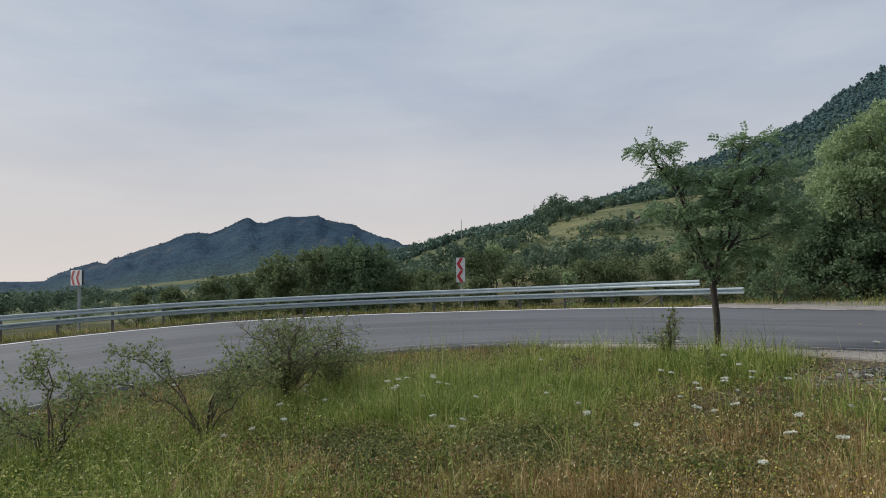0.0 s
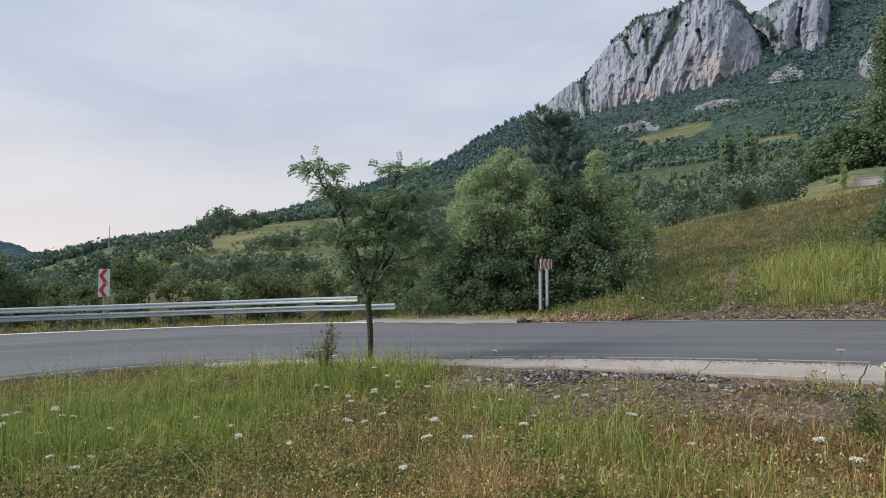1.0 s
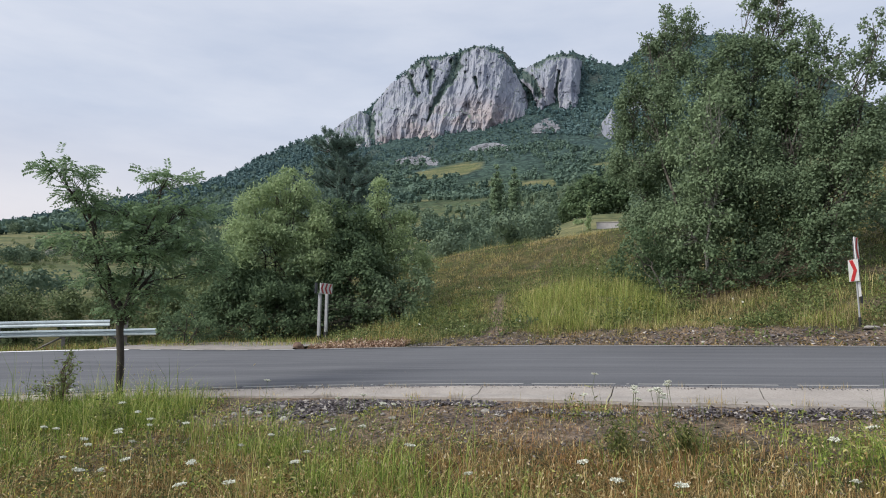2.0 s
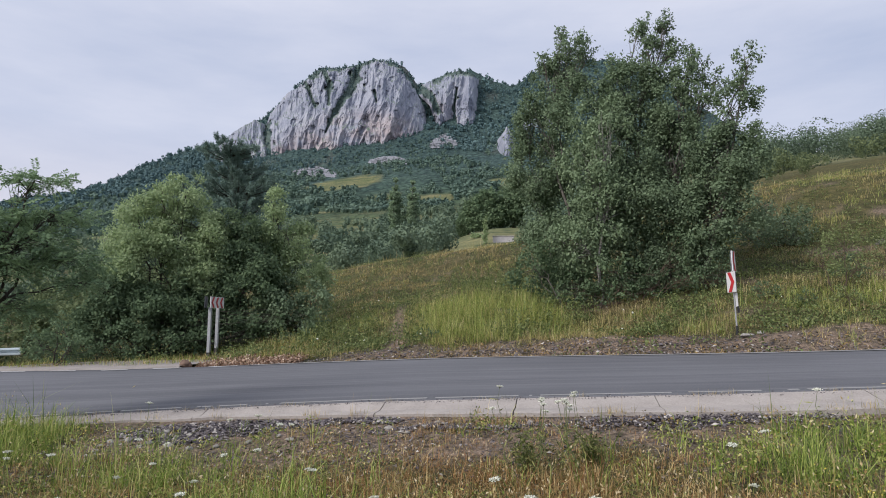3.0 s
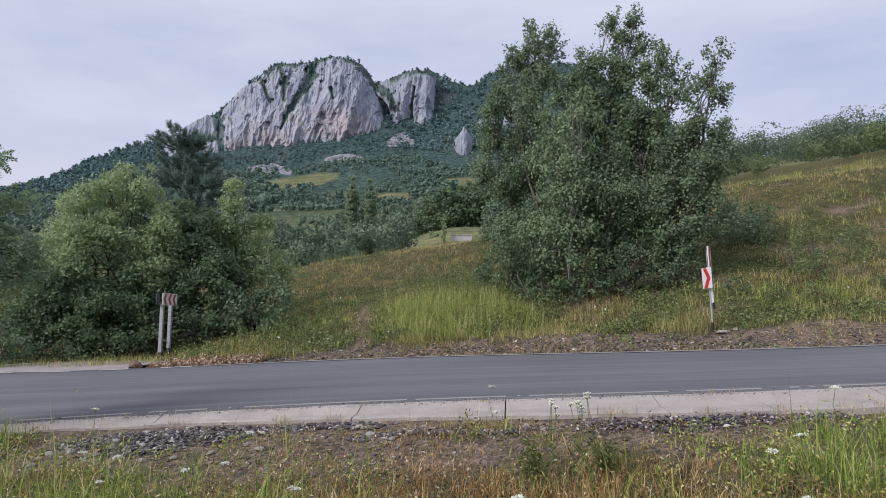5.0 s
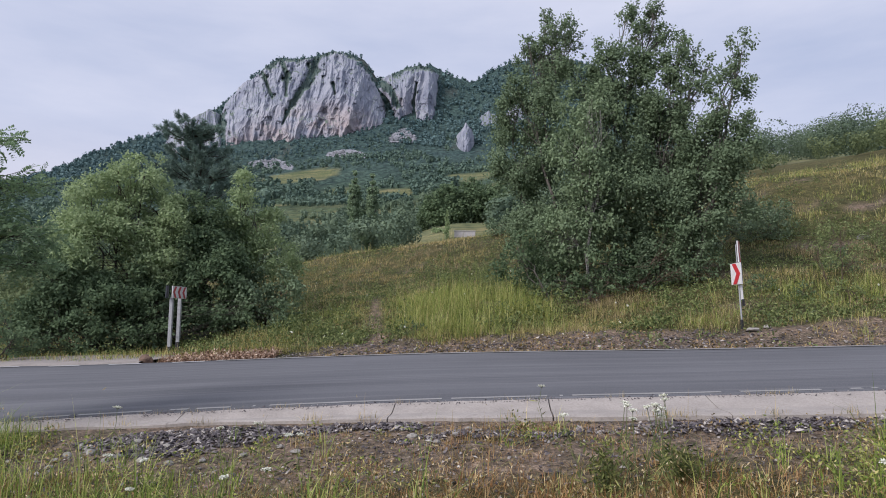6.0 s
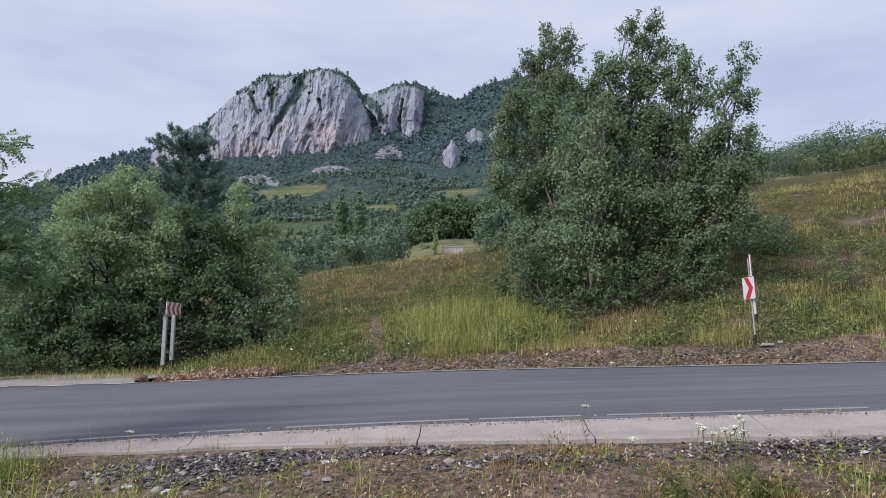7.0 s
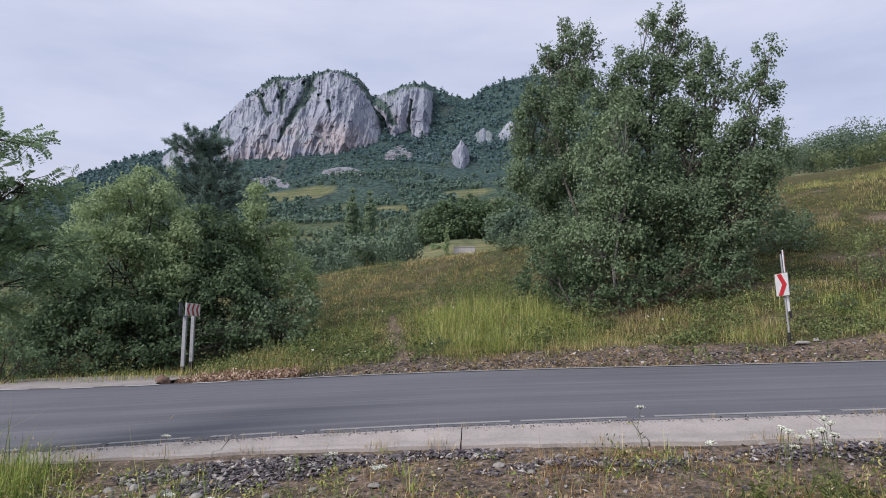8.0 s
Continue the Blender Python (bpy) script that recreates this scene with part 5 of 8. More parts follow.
def broadleaf(name, base, lobes, label, category, group="", leaf="leaf_birch", wood="bark_grey", leaf_len=0.1, leaf_wide=0.065, density=60.0,
              stems=1, girth=0.12, seed=1, droop=0.0, clear=0.3, up=0.9, twigs=0.8, stem_spread=0.35, ragged=0.24, tall=1.0, fine=1.0, swell=1.0):
    """A tree or shrub: stems that fork towards every lobe of the crown, twigs, and leaves in loose sprays."""
    rng = np.random.default_rng(seed)
    bx, by = base
    bz = gz(bx, by) - 0.08
    T = thing(name, pose(bx, by, bz), label, category, group)
    L = (np.array(lobes, float) - [bx, by, bz, 0]) * [1, 1, 1, swell]
    leaves, C, K, out = crown_leaves(rng, [tuple(v) for v in L], density, ragged, tall, fine)
    paths, joints = [], []
    for s in range(stems):
        a = rng.uniform(0, 2 * math.pi)
        off = np.array([math.cos(a), math.sin(a), 0]) * (stem_spread * 0.4 if stems > 1 else 0)
        goal = L[np.argmax(L[:, 2])] if s == 0 else L[rng.integers(0, len(L))]
        end = np.array([goal[0], goal[1], goal[2] + goal[3] * 0.4])
        P, rad = limb(rng, off, end, girth * (1 if s == 0 else 0.7), girth * 0.12, 12, 0.05)
        paths.append((P, rad))
        joints.append((P, rad))
    tips = {}
    for k, (x, y, z, r) in enumerate(L):
        Pj, Rj = joints[k % len(joints)]
        i = int(np.clip(np.searchsorted(Pj[:, 2], max(z * 0.6, clear)), 1, len(Pj) - 2))
        P, rad = limb(rng, Pj[i], (x, y, z), min(Rj[i] * 0.75, girth * 0.55), girth * 0.14, 7, 0.1)
        paths.append((P, rad))
        tips[k] = P
    pick = rng.uniform(size=len(C)) < twigs
    for c, k in zip(C[pick], K[pick]):
        P = tips[k]
        j = rng.integers(2, len(P))
        paths.append(limb(rng, P[j], c, girth * 0.1 + 0.004, 0.003, 4, 0.12))
    V, F = tubes(paths, 6)
    part_data("trunk", build_mesh("trunk", V, [F], M[wood], True), T)
    above = leaves[:, 2] > 0.02
    V, F = leaf_quads(leaves[above], leaf_len, leaf_wide, rng, up=up, droop=droop, facing=out[above])
    part_data("crown", build_mesh("crown", V, [F], M[leaf], False), T)
    return T


BIRCH = dict(swell=0.84, category="tree", group="birches on the bank", leaf="leaf_birch", wood="bark_grey", leaf_len=0.1, leaf_wide=0.07, density=190.0, ragged=0.5, tall=1.2, fine=1.15, droop=0.35, girth=0.1, twigs=0.7)
broadleaf("birch_tree", (3.4, 21.9), [(3.81, 22.68, 12.34, 0.88), (3.28, 22.77, 11.18, 1.21), (2.73, 22.84, 9.26, 1.49), (2.38, 22.88, 6.95, 1.63), (3.13, 22.79, 4.87, 1.71),
          (3.58, 22.72, 3.45, 1.19), (2.75, 22.85, 11.9, 0.45), (3.4, 22.7, 12.9, 0.4), (4.35, 22.6, 11.9, 0.5), (2.2, 22.9, 10.4, 0.6)], "tall grey-green birch with a forked ragged top", seed=21, stems=2, **BIRCH)
broadleaf("birch_tree", (5.5, 21.4), [(6.63, 21.40, 12.08, 0.78), (6.67, 21.38, 10.94, 0.97), (4.7, 22.1, 10.3, 0.85), (5.91, 21.61, 9.81, 1.41), (4.94, 21.85, 8.49, 1.57), (5.07, 21.82, 6.67, 1.74),
          (5.36, 21.75, 4.70, 1.62), (6.1, 21.5, 12.4, 0.45), (7.0, 21.3, 12.6, 0.42), (7.35, 21.2, 11.6, 0.5), (5.2, 21.9, 11.2, 0.5), (4.2, 22.2, 10.9, 0.45)], "tallest birch in the roadside clump with a loose crown", seed=22, stems=2, **BIRCH)
broadleaf("birch_tree", (6.9, 21.0), [(8.0, 20.6, 9.7, 0.75), (7.52, 20.89, 10.30, 0.85), (7.30, 20.97, 9.15, 1.23), (7.06, 21.05, 7.43, 1.59), (6.72, 21.16, 5.54, 1.67), (6.48, 21.23, 3.87, 1.39), (8.1, 20.7, 10.7, 0.42), (7.75, 20.8, 11.1, 0.4), (8.5, 20.4, 10.0, 0.4)],
          "leaning birch with dense dark green leaves", seed=23, stems=2, **BIRCH)
broadleaf("birch_tree", (7.9, 20.5), [(9.2, 19.76, 10.4, 0.58), (9.1, 19.82, 9.3, 0.78), (8.75, 19.95, 8.3, 1.05), (9.1, 19.85, 6.9, 0.95), (8.9, 19.9, 5.4, 0.95), (8.33, 20.15, 6.97, 1.39), (8.01, 20.28, 5.18, 1.42),
          (7.64, 20.42, 3.95, 1.06)], "slender birch with a lone leafy top shoot", seed=24, stems=2, **BIRCH)
broadleaf("birch_tree", (4.5, 20.3), [(4.47, 20.11, 8.12, 0.99), (4.16, 20.18, 6.66, 1.08), (4.63, 20.07, 5.35, 1.15), (3.75, 20.26, 4.31, 0.98)],
          "smaller drooping birch with pale bare branches", "tree", "birches on the bank", "leaf_birch_pale", "bark_birch", 0.12, 0.07, 85, 2, 0.06, 25, 0.8, ragged=0.6, fine=1.6, tall=1.25)
broadleaf("undergrowth_shrub", (3.4, 20.0), [(2.16, 20.49, 3.62, 0.90), (3.71, 20.26, 2.88, 0.70), (5.04, 19.97, 3.21, 0.78)], "low dense shrub under the birches", "shrub",
          "", "leaf_shade", "bark_grey", 0.12, 0.08, 100, 4, 0.04, 26)
skirt = [(a, b, gz(a, b) + c, q) for a, b, c, q in ((3.0, 20.3, 0.5, 0.6), (3.9, 19.8, 0.4, 0.55), (4.9, 19.6, 0.55, 0.65), (6.0, 19.9, 0.4, 0.55), (7.0, 19.7, 0.55, 0.65), (8.1, 19.8, 0.45, 0.6), (3.4, 20.6, 1.3, 0.75), (7.2, 20.1, 1.3, 0.75))]
broadleaf("bramble_thicket", (5.6, 19.9), skirt, "dark leafy undergrowth at the foot of the birches", "bush", "", "leaf_shade", "twig", 0.1, 0.06, 75, 6, 0.025, 38, clear=0.1, ragged=0.6, fine=1.4)
for k, (a, b, c, q) in enumerate(((10.4, 16.6, 0.3, 0.34), (11.6, 18.9, 0.4, 0.42), (9.6, 17.2, 0.22, 0.28), (13.4, 20.3, 0.4, 0.45), (12.6, 17.0, 0.25, 0.32), (8.8, 17.9, 0.3, 0.35), (14.8, 22.4, 0.5, 0.5), (-0.9, 16.6, 0.2, 0.28))):
    z0 = gz(a, b) + c
    broadleaf("bank_herb_clump", (a, b), [(a, b, z0, q), (a + q * 0.8, b + 0.1, z0 - 0.05, q * 0.7), (a - q * 0.7, b, z0 - 0.08, q * 0.6)], "low dark green clump of weeds on the bank", "plant", "weed clumps on the bank",
              "leaf_shade" if k % 3 else "leaf_rose", "twig", 0.07, 0.04, 150, 4, 0.012, 860 + k, clear=0.05)
broadleaf("bank_shrub", (12.2, 26.0), [(11.5, 25.6, 5.5, 0.85), (12.6, 26.2, 5.9, 0.8), (13.5, 26.8, 6.1, 0.65), (10.8, 25.0, 5.1, 0.8), (13.0, 26.0, 5.2, 0.8), (11.8, 25.9, 6.5, 0.5)], "low spreading green shrub on the grassy bank", "shrub", "", "leaf_birch", "bark_grey", 0.11, 0.07, 75, 5, 0.03, 27, ragged=0.7, fine=1.8)
broadleaf("thin_shrub", (10.9, 18.0), [(11.03, 17.87, 3.93, 0.69), (10.50, 18.19, 3.51, 0.47), (11.3, 17.7, 3.3, 0.5)], "thin open shrub on the dry bank", "shrub", "", "leaf_rose", "twig", 0.08, 0.05, 60, 5, 0.025, 28)

broadleaf("willow_bush", (-10.45, 19.69), [(-11.03, 19.67, 6.03, 0.86), (-10.33, 20.04, 6.31, 0.77), (-11.66, 19.31, 4.89, 1.14), (-9.97, 20.23, 5.12, 1.38), (-11.11, 19.62, 3.59, 1.58),
          (-9.66, 20.37, 3.48, 1.36), (-9.25, 20.57, 4.61, 1.02)], "large pale green goat willow bush beside the drive", "bush", "roadside bushes", "leaf_willow", "bark_dark", 0.13, 0.06, 125, 4, 0.09, 31)
broadleaf("hazel_bush", (-10.56, 18.59), [(-11.88, 18.00, 2.78, 0.97), (-11.98, 17.92, 1.65, 0.80), (-10.79, 18.67, 1.82, 1.08), (-9.29, 19.69, 1.67, 0.95), (-10.03, 19.09, 2.50, 1.02)],
          "dark low bush with layered leafy branches", "bush", "roadside bushes", "leaf_shade", "bark_dark", 0.13, 0.08, 115, 5, 0.05, 32)
broadleaf("willow_bush", (-7.26, 22.11), [(-7.67, 21.79, 6.19, 0.75), (-7.18, 21.96, 5.01, 1.09), (-7.85, 21.73, 3.99, 1.12), (-6.68, 22.11, 3.63, 1.08)],
          "upright green goat willow bush", "bush", "roadside bushes", "leaf_willow", "bark_dark", 0.13, 0.065, 120, 3, 0.07, 33)
broadleaf("hazel_bush", (-6.49, 20.79), [(-5.57, 20.70, 2.38, 0.76), (-6.72, 20.57, 2.37, 0.98), (-6.20, 20.41, 1.49, 0.80), (-7.49, 20.62, 1.67, 0.84), (-5.37, 20.65, 1.49, 0.54)],
          "low spreading green bush behind the leaf pile", "bush", "roadside bushes", "leaf_birch", "bark_dark", 0.12, 0.075, 115, 5, 0.04, 34)
# darker leaf colour paints the shadowed hollow behind the chevron board
broadleaf("hazel_bush", (-8.3, 20.6), [(-8.6, 20.9, 5.0, 0.95), (-8.3, 20.8, 4.1, 1.15), (-7.9, 20.5, 2.5, 1.2), (-9.0, 20.3, 2.4, 1.1), (-7.3, 20.4, 1.7, 0.9), (-8.6, 20.0, 1.6, 0.9), (-10.4, 19.6, 2.0, 1.1), (-11.9, 18.8, 2.6, 0.9)],
          "dense middle bush of the roadside thicket", "bush", "roadside bushes", "leaf_shade", "bark_dark", 0.13, 0.08, 110, 5, 0.05, 36)
skirt = [(a, b, gz(a, b) + c, q) for a, b, c, q in ((-12.6, 17.2, 0.55, 0.75), (-11.6, 17.5, 0.5, 0.8), (-10.7, 18.0, 0.55, 0.8), (-9.8, 18.6, 0.5, 0.8), (-9.0, 19.2, 0.55, 0.8),
                                                    (-8.2, 19.9, 0.5, 0.8), (-7.3, 20.1, 0.5, 0.75), (-6.4, 20.0, 0.45, 0.7), (-5.5, 20.2, 0.4, 0.6), (-12.2, 18.0, 1.3, 0.8), (-9.4, 19.3, 1.4, 0.8))]
broadleaf("bramble_thicket", (-9.6, 19.0), skirt, "dark bramble skirt under the roadside bushes", "bush", "roadside bushes", "leaf_shade", "bark_dark", 0.11, 0.065, 95, 6, 0.03, 37, clear=0.1, ragged=0.6, fine=1.4)
broadleaf("rail_end_bush", (-11.6, 15.6), [(-12.0, 15.5, 0.95, 0.5), (-11.6, 15.7, 1.5, 0.42), (-11.2, 15.7, 0.85, 0.45), (-12.4, 15.7, 0.8, 0.35)], "small dark bush at the guardrail's end", "bush", "", "leaf_shade", "bark_dark", 0.11, 0.07, 130, 4, 0.03, 35)


def pine(name, base, top, reach, label, seed):
    """An open pine: whorls of rising limbs with tufts of needles on their outer parts."""
    rng = np.random.default_rng(seed)
    bx, by = base
    bz = gz(bx, by) - 0.1
    T = thing(name, pose(bx, by, bz), label, "tree")
    tip = np.array(top, float) - [bx, by, bz]
    P, rad = limb(rng, (0, 0, 0), tip, 0.17, 0.02, 20, 0.015)
    paths, C, D = [(P, rad)], [], []
    for f in np.linspace(0.3, 0.96, 16):
        i = int(f * 19)
        for k in range(8):
            a = rng.uniform(0, 2 * math.pi)
            ln = reach * (1.1 - 0.75 * f ** 1.6) * rng.uniform(0.6, 1.3)
            d = np.array([math.cos(a), math.sin(a), 0.0])
            mid = P[i] + d * ln * 0.55 + [0, 0, 0.05]
            end = P[i] + d * ln + [0, 0, ln * rng.uniform(0.15, 0.5)]
            t = np.linspace(0, 1, 7)[:, None]
            B = (1 - t) ** 2 * P[i] + 2 * t * (1 - t) * mid + t ** 2 * end
            paths.append((B, np.linspace(0.03, 0.008, 7)))
            for j in (2, 3, 4, 5, 6, 6):
                side = rng.normal(size=3) * [0.22, 0.22, 0.1] * (j < 6)
                tw = B[j] + side + [0, 0, 0.1 + 0.12 * (j == 6)]
                if j < 6:
                    paths.append(limb(rng, B[j], tw, 0.007, 0.004, 3, 0.1))
                C.append(tw)
                D.append(unit(d * 0.6 + side + [0, 0, 0.8]))
    V, F = tubes(paths, 5)
    part_data("trunk", build_mesh("trunk", V, [F], M["bark_dark"], True), T)
    C, D = np.array(C), np.array(D)
    idx = np.repeat(np.arange(len(C)), 78)
    Pn = C[idx] + D[idx] * rng.uniform(-0.14, 0.1, (len(idx), 1)) + rng.normal(size=(len(idx), 3)) * 0.035
    V, F = leaf_quads(Pn, 0.16, 0.03, rng, up=0.2, direction=D[idx] * 0.8)
    part_data("foliage", build_mesh("needles", V, [F], M["needles"], False), T, "tufts of dark needles")


pine("pine_tree", (-10.5, 25.2), (-10.75, 24.8, 9.75), 2.0, "dark blue-green pine behind the willow bushes", 41)


def acacia(base, lobes, seed):
    """A young false acacia: one dark stem, rising limbs, feathery leaves of many leaflets."""
    rng = np.random.default_rng(seed)
    bx, by = base
    bz = gz(bx, by) - 0.06
    T = thing("acacia_tree", pose(bx, by, bz), "young false acacia with feathery leaves in the verge", "tree")
    L = np.array(lobes, float) - [bx, by, bz, 0]
    fork = np.array([-0.04, -0.02, 1.28])
    t = np.linspace(0, 1, 8)
    stem = np.column_stack([np.interp(t, [0, 0.5, 1], [0.0, 0.02, fork[0]]), np.interp(t, [0, 1], [0, fork[1]]), t * fork[2]])
    paths = [(stem, np.interp(t, [0, 0.08, 1], [0.075, 0.058, 0.052]))]
    mains = []
    for g in (L[0], L[2], L[3], L[6], L[5]):
        P, r = limb(rng, fork + [0, 0, rng.uniform(-0.1, 0.25)], g[:3], 0.04, 0.008, 9, 0.07)
        paths.append((P, r))
        mains.append(P)
    sprays, dirs = [], []
    for x, y, z, r in L:
        c = np.array([x, y, z])
        j = int(np.argmin([np.linalg.norm(P[6] - c) for P in mains]))
        P, rr = limb(rng, mains[j][rng.integers(2, 6)], c, 0.016, 0.006, 6, 0.12)
        paths.append((P, rr))
        n = int(40 + 500 * r * r)
        d = unit(rng.normal(size=(n, 3)) * [1, 1, 0.5]) * [1.25, 1.25, 0.55]
        E = c + d * (r * rng.uniform(0, 1, n) ** 0.5 * rng.uniform(0.8, 1.2, n))[:, None]
        for e in E[::4]:
            paths.append(limb(rng, P[rng.integers(2, 6)], e, 0.006, 0.002, 4, 0.1))
        sprays.append(E)
        dirs.append(unit(d + rng.normal(size=(n, 3)) * 0.6 + [0, 0, -0.05]))
    V, F = tubes(paths, 7)
    part_data("trunk", build_mesh("trunk", V, [F], M["bark_dark"], True), T)
    E, D = np.concatenate(sprays), np.concatenate(dirs)
    n, k = len(E), 15
    N = unit(rng.normal(size=(n, 3)) * 0.5 + [0, 0, 1])
    S = unit(np.cross(D, N))
    s = np.linspace(0.1, 1, 8)
    ln = rng.uniform(0.12, 0.23, n)
    Ps, Ds = [], []
    for a in s:
        for sg in (-1, 1):
            Ps.append(E + D * (ln * a)[:, None] + [0, 0, -0.035] * np.array(a * a))
            Ds.append(S * sg + D * 0.35)
    Pl, Dl = np.concatenate(Ps), np.concatenate(Ds)
    m = len(Pl)
    Dl = unit(Dl + rng.normal(size=(m, 3)) * 0.15)
    Nl = np.tile(N, (len(Ps), 1)) + rng.normal(size=(m, 3)) * 0.25
    Sl = unit(np.cross(Dl, Nl))
    lw, ll = 0.027, 0.058
    V = np.stack([Pl, Pl + Dl * ll * 0.5 + Sl * lw * 0.5, Pl + Dl * ll, Pl + Dl * ll * 0.5 - Sl * lw * 0.5], 1).reshape(-1, 3)
    part_data("crown", build_mesh("crown", V, [np.arange(len(V)).reshape(-1, 4)], M["leaf_acacia"], False), T)


acacia((-5.53, 6.18), [(-6.16, 5.53, 3.62, 0.35), (-5.98, 5.72, 3.27, 0.29), (-5.12, 6.48, 3.63, 0.35), (-4.91, 6.65, 3.16, 0.45), (-5.59, 6.08, 3.04, 0.49), (-5.21, 6.41, 2.77, 0.51),
       (-5.86, 5.83, 2.57, 0.46), (-5.41, 6.24, 2.37, 0.58), (-4.73, 6.78, 2.51, 0.38), (-5.74, 5.94, 2.01, 0.32), (-5.23, 6.39, 1.81, 0.37), (-4.61, 6.87, 2.19, 0.23), (-5.56, 6.11, 1.56, 0.19)], 51)


def briar(name, base, height, wide, label, seed, leaves=1500, stems=9, hips=0, bare=1, leaf=0.05):
    """A thorny shrub of arching canes with small leaves."""
    rng = np.random.default_rng(seed)
    bx, by = base
    T = thing(name, pose(bx, by, gz(bx, by) - 0.04), label, "shrub", "wild shrubs in the verge")
    paths, tips = [], []
    for _ in range(stems):
        a = rng.uniform(0, 2 * math.pi)
        out = wide * rng.uniform(0.3, 1.25)
        h = height * rng.uniform(0.5, 1.1) * (1 - 0.25 * out / wide)
        t = np.linspace(0, 1, 10)
        arch = h * np.sin(t * rng.uniform(1.35, 2.1)) / 1.0
        P = np.column_stack([math.cos(a) * out * t ** 1.3, math.sin(a) * out * t ** 1.3, arch])
        P[1:] += rng.normal(size=(9, 3)) * 0.025
        paths.append((P, np.linspace(0.013, 0.003, 10)))
        for j in range(bare, 10):
            for _ in range(3):
                e = P[j] + unit(rng.normal(size=3) + [0, 0, 0.5]) * rng.uniform(0.08, 0.4) * height * 0.6
                paths.append(limb(rng, P[j], e, 0.004, 0.0015, 4, 0.15))
                tips.append(e)
                tips.append((e + P[j]) / 2)
    V, F = tubes(paths, 5)
    part_data("cane_frame", build_mesh("cane_frame", V, [F], M["twig"], True), T)
    tips = np.array(tips)
    idx = rng.integers(0, len(tips), leaves)
    V, F = leaf_quads(tips[idx] + rng.normal(size=(leaves, 3)) * 0.045, leaf, leaf * 0.62, rng, up=0.6)
    part_data("foliage", build_mesh("foliage", V, [F], M["leaf_rose"], False), T)
    for k in range(hips):
        bm = bmesh.new()
        bmesh.ops.create_icosphere(bm, subdivisions=1, radius=0.02)
        e = tips[rng.integers(0, len(tips))]
        part("hip", bm, M["hip"], T, "dark dried rose hip" if k == 0 else "", pose(*e), True)
    return T


briar("dog_rose_shrub", (-6.2, -3.25), 1.35, 1.1, "sparse thorny dog rose shrub", 61, 2600, 10, bare=4)
briar("dog_rose_shrub", (-6.3, -1.7), 1.45, 1.15, "open dog rose shrub with dark dried hips", 62, 2200, 9, 9, bare=4)
briar("verge_shrub", (-7.6, -0.4), 1.6, 1.0, "feathery green shrub in long grass", 63, 5200, 24, bare=2, leaf=0.042)
briar("verge_shrub", (-8.2, 0.5), 1.15, 0.9, "low bushy green shrub by the road", 64, 3400, 16, bare=2, leaf=0.045)
briar("verge_shrub", (-6.95, -4.3), 1.0, 0.8, "sparse thorny low shrub in the grass", 65, 2000, 10, bare=3)
briar("plum_sapling", (-6.36, 5.92), 0.85, 0.42, "small open plum sapling near the acacia", 66, 620, 8, leaf=0.055)

# bushes on the slope below the guardrail
rng = np.random.default_rng(70)
for k, (x, y, z, r) in enumerate([(-38.98, 6.3, 1.36, 1.5), (-40.42, 8.87, 1.76, 1.59), (-37.9, 10.35, 2.09, 1.68), (-35.59, 10.94, 1.7, 1.39), (-36.96, 12.97, 0.95, 1.1), (-47.31, 5.17, 0.53, 1.34),
                                  (-57.56, 3.89, 0.09, 1.38), (-59.81, 0.83, -0.32, 1.2), (-62.9, -2.08, -0.57, 0.92), (-41.81, 16.92, 1.03, 0.92), (-35.71, 15.82, 0.82, 0.96)]):
    g = gz(x, y)
    low = [(x + rng.uniform(-1, 1), y + rng.uniform(-1, 1), g + (z - g) * f, r * rng.uniform(0.85, 1.1)) for f in (0.25, 0.5, 0.75)]
    tops = [(x + rng.uniform(-0.7, 0.7) * r, y + rng.uniform(-0.7, 0.7) * r, z + rng.uniform(0.1, 0.35) * r, r * 0.55) for _ in range(3)]
    dark = k in (2, 3)
    broadleaf("slope_bush", (x, y), low + tops + [(x, y, z, r)], "dark dense bush below the guardrail" if dark else "grey-green bush below the guardrail", "bush", "bushes below the guardrail",
              "leaf_shade" if dark else "hedge", "bark_dark", 0.2, 0.13, 24, 3, 0.07, 700 + k, twigs=0.15)
for k, (x, y, z, r) in enumerate([(-39.74, 21.06, 1.79, 1.51), (-41.08, 22.74, 2.88, 0.87), (-36.03, 21.43, 1.08, 1.02), (-34.86, 23.21, 0.93, 1.01), (-33.5, 25.06, 1.28, 1.24),
                                  (-31.84, 27.08, 1.24, 1.37), (-27.98, 26.85, 1.34, 1.26), (-25.09, 26.87, 1.71, 1.31), (-26.75, 19.07, 0.99, 0.43), (-22.0, 27.5, 1.6, 1.3), (-18.6, 27.0, 1.7, 1.3)]):
    g = gz(x, y)
    low = [(x + rng.uniform(-1, 1), y + rng.uniform(-1, 1), g + (z - g) * f, r * rng.uniform(0.85, 1.1)) for f in (0.25, 0.55)]
    tops = [(x + rng.uniform(-0.7, 0.7) * r, y + rng.uniform(-0.7, 0.7) * r, z + rng.uniform(0.1, 0.35) * r, r * 0.5) for _ in range(3)]
    young = k in (1, 8)
    broadleaf("slope_bush", (x, y), low + tops + [(x, y, z, r)], "bright young bush below the guardrail" if young else "green bush on the slope behind the guardrail", "bush", "bushes below the guardrail",
              "leaf_willow" if young else "hedge", "bark_dark", 0.2, 0.13, 25, 3, 0.06, 730 + k, twigs=0.15)


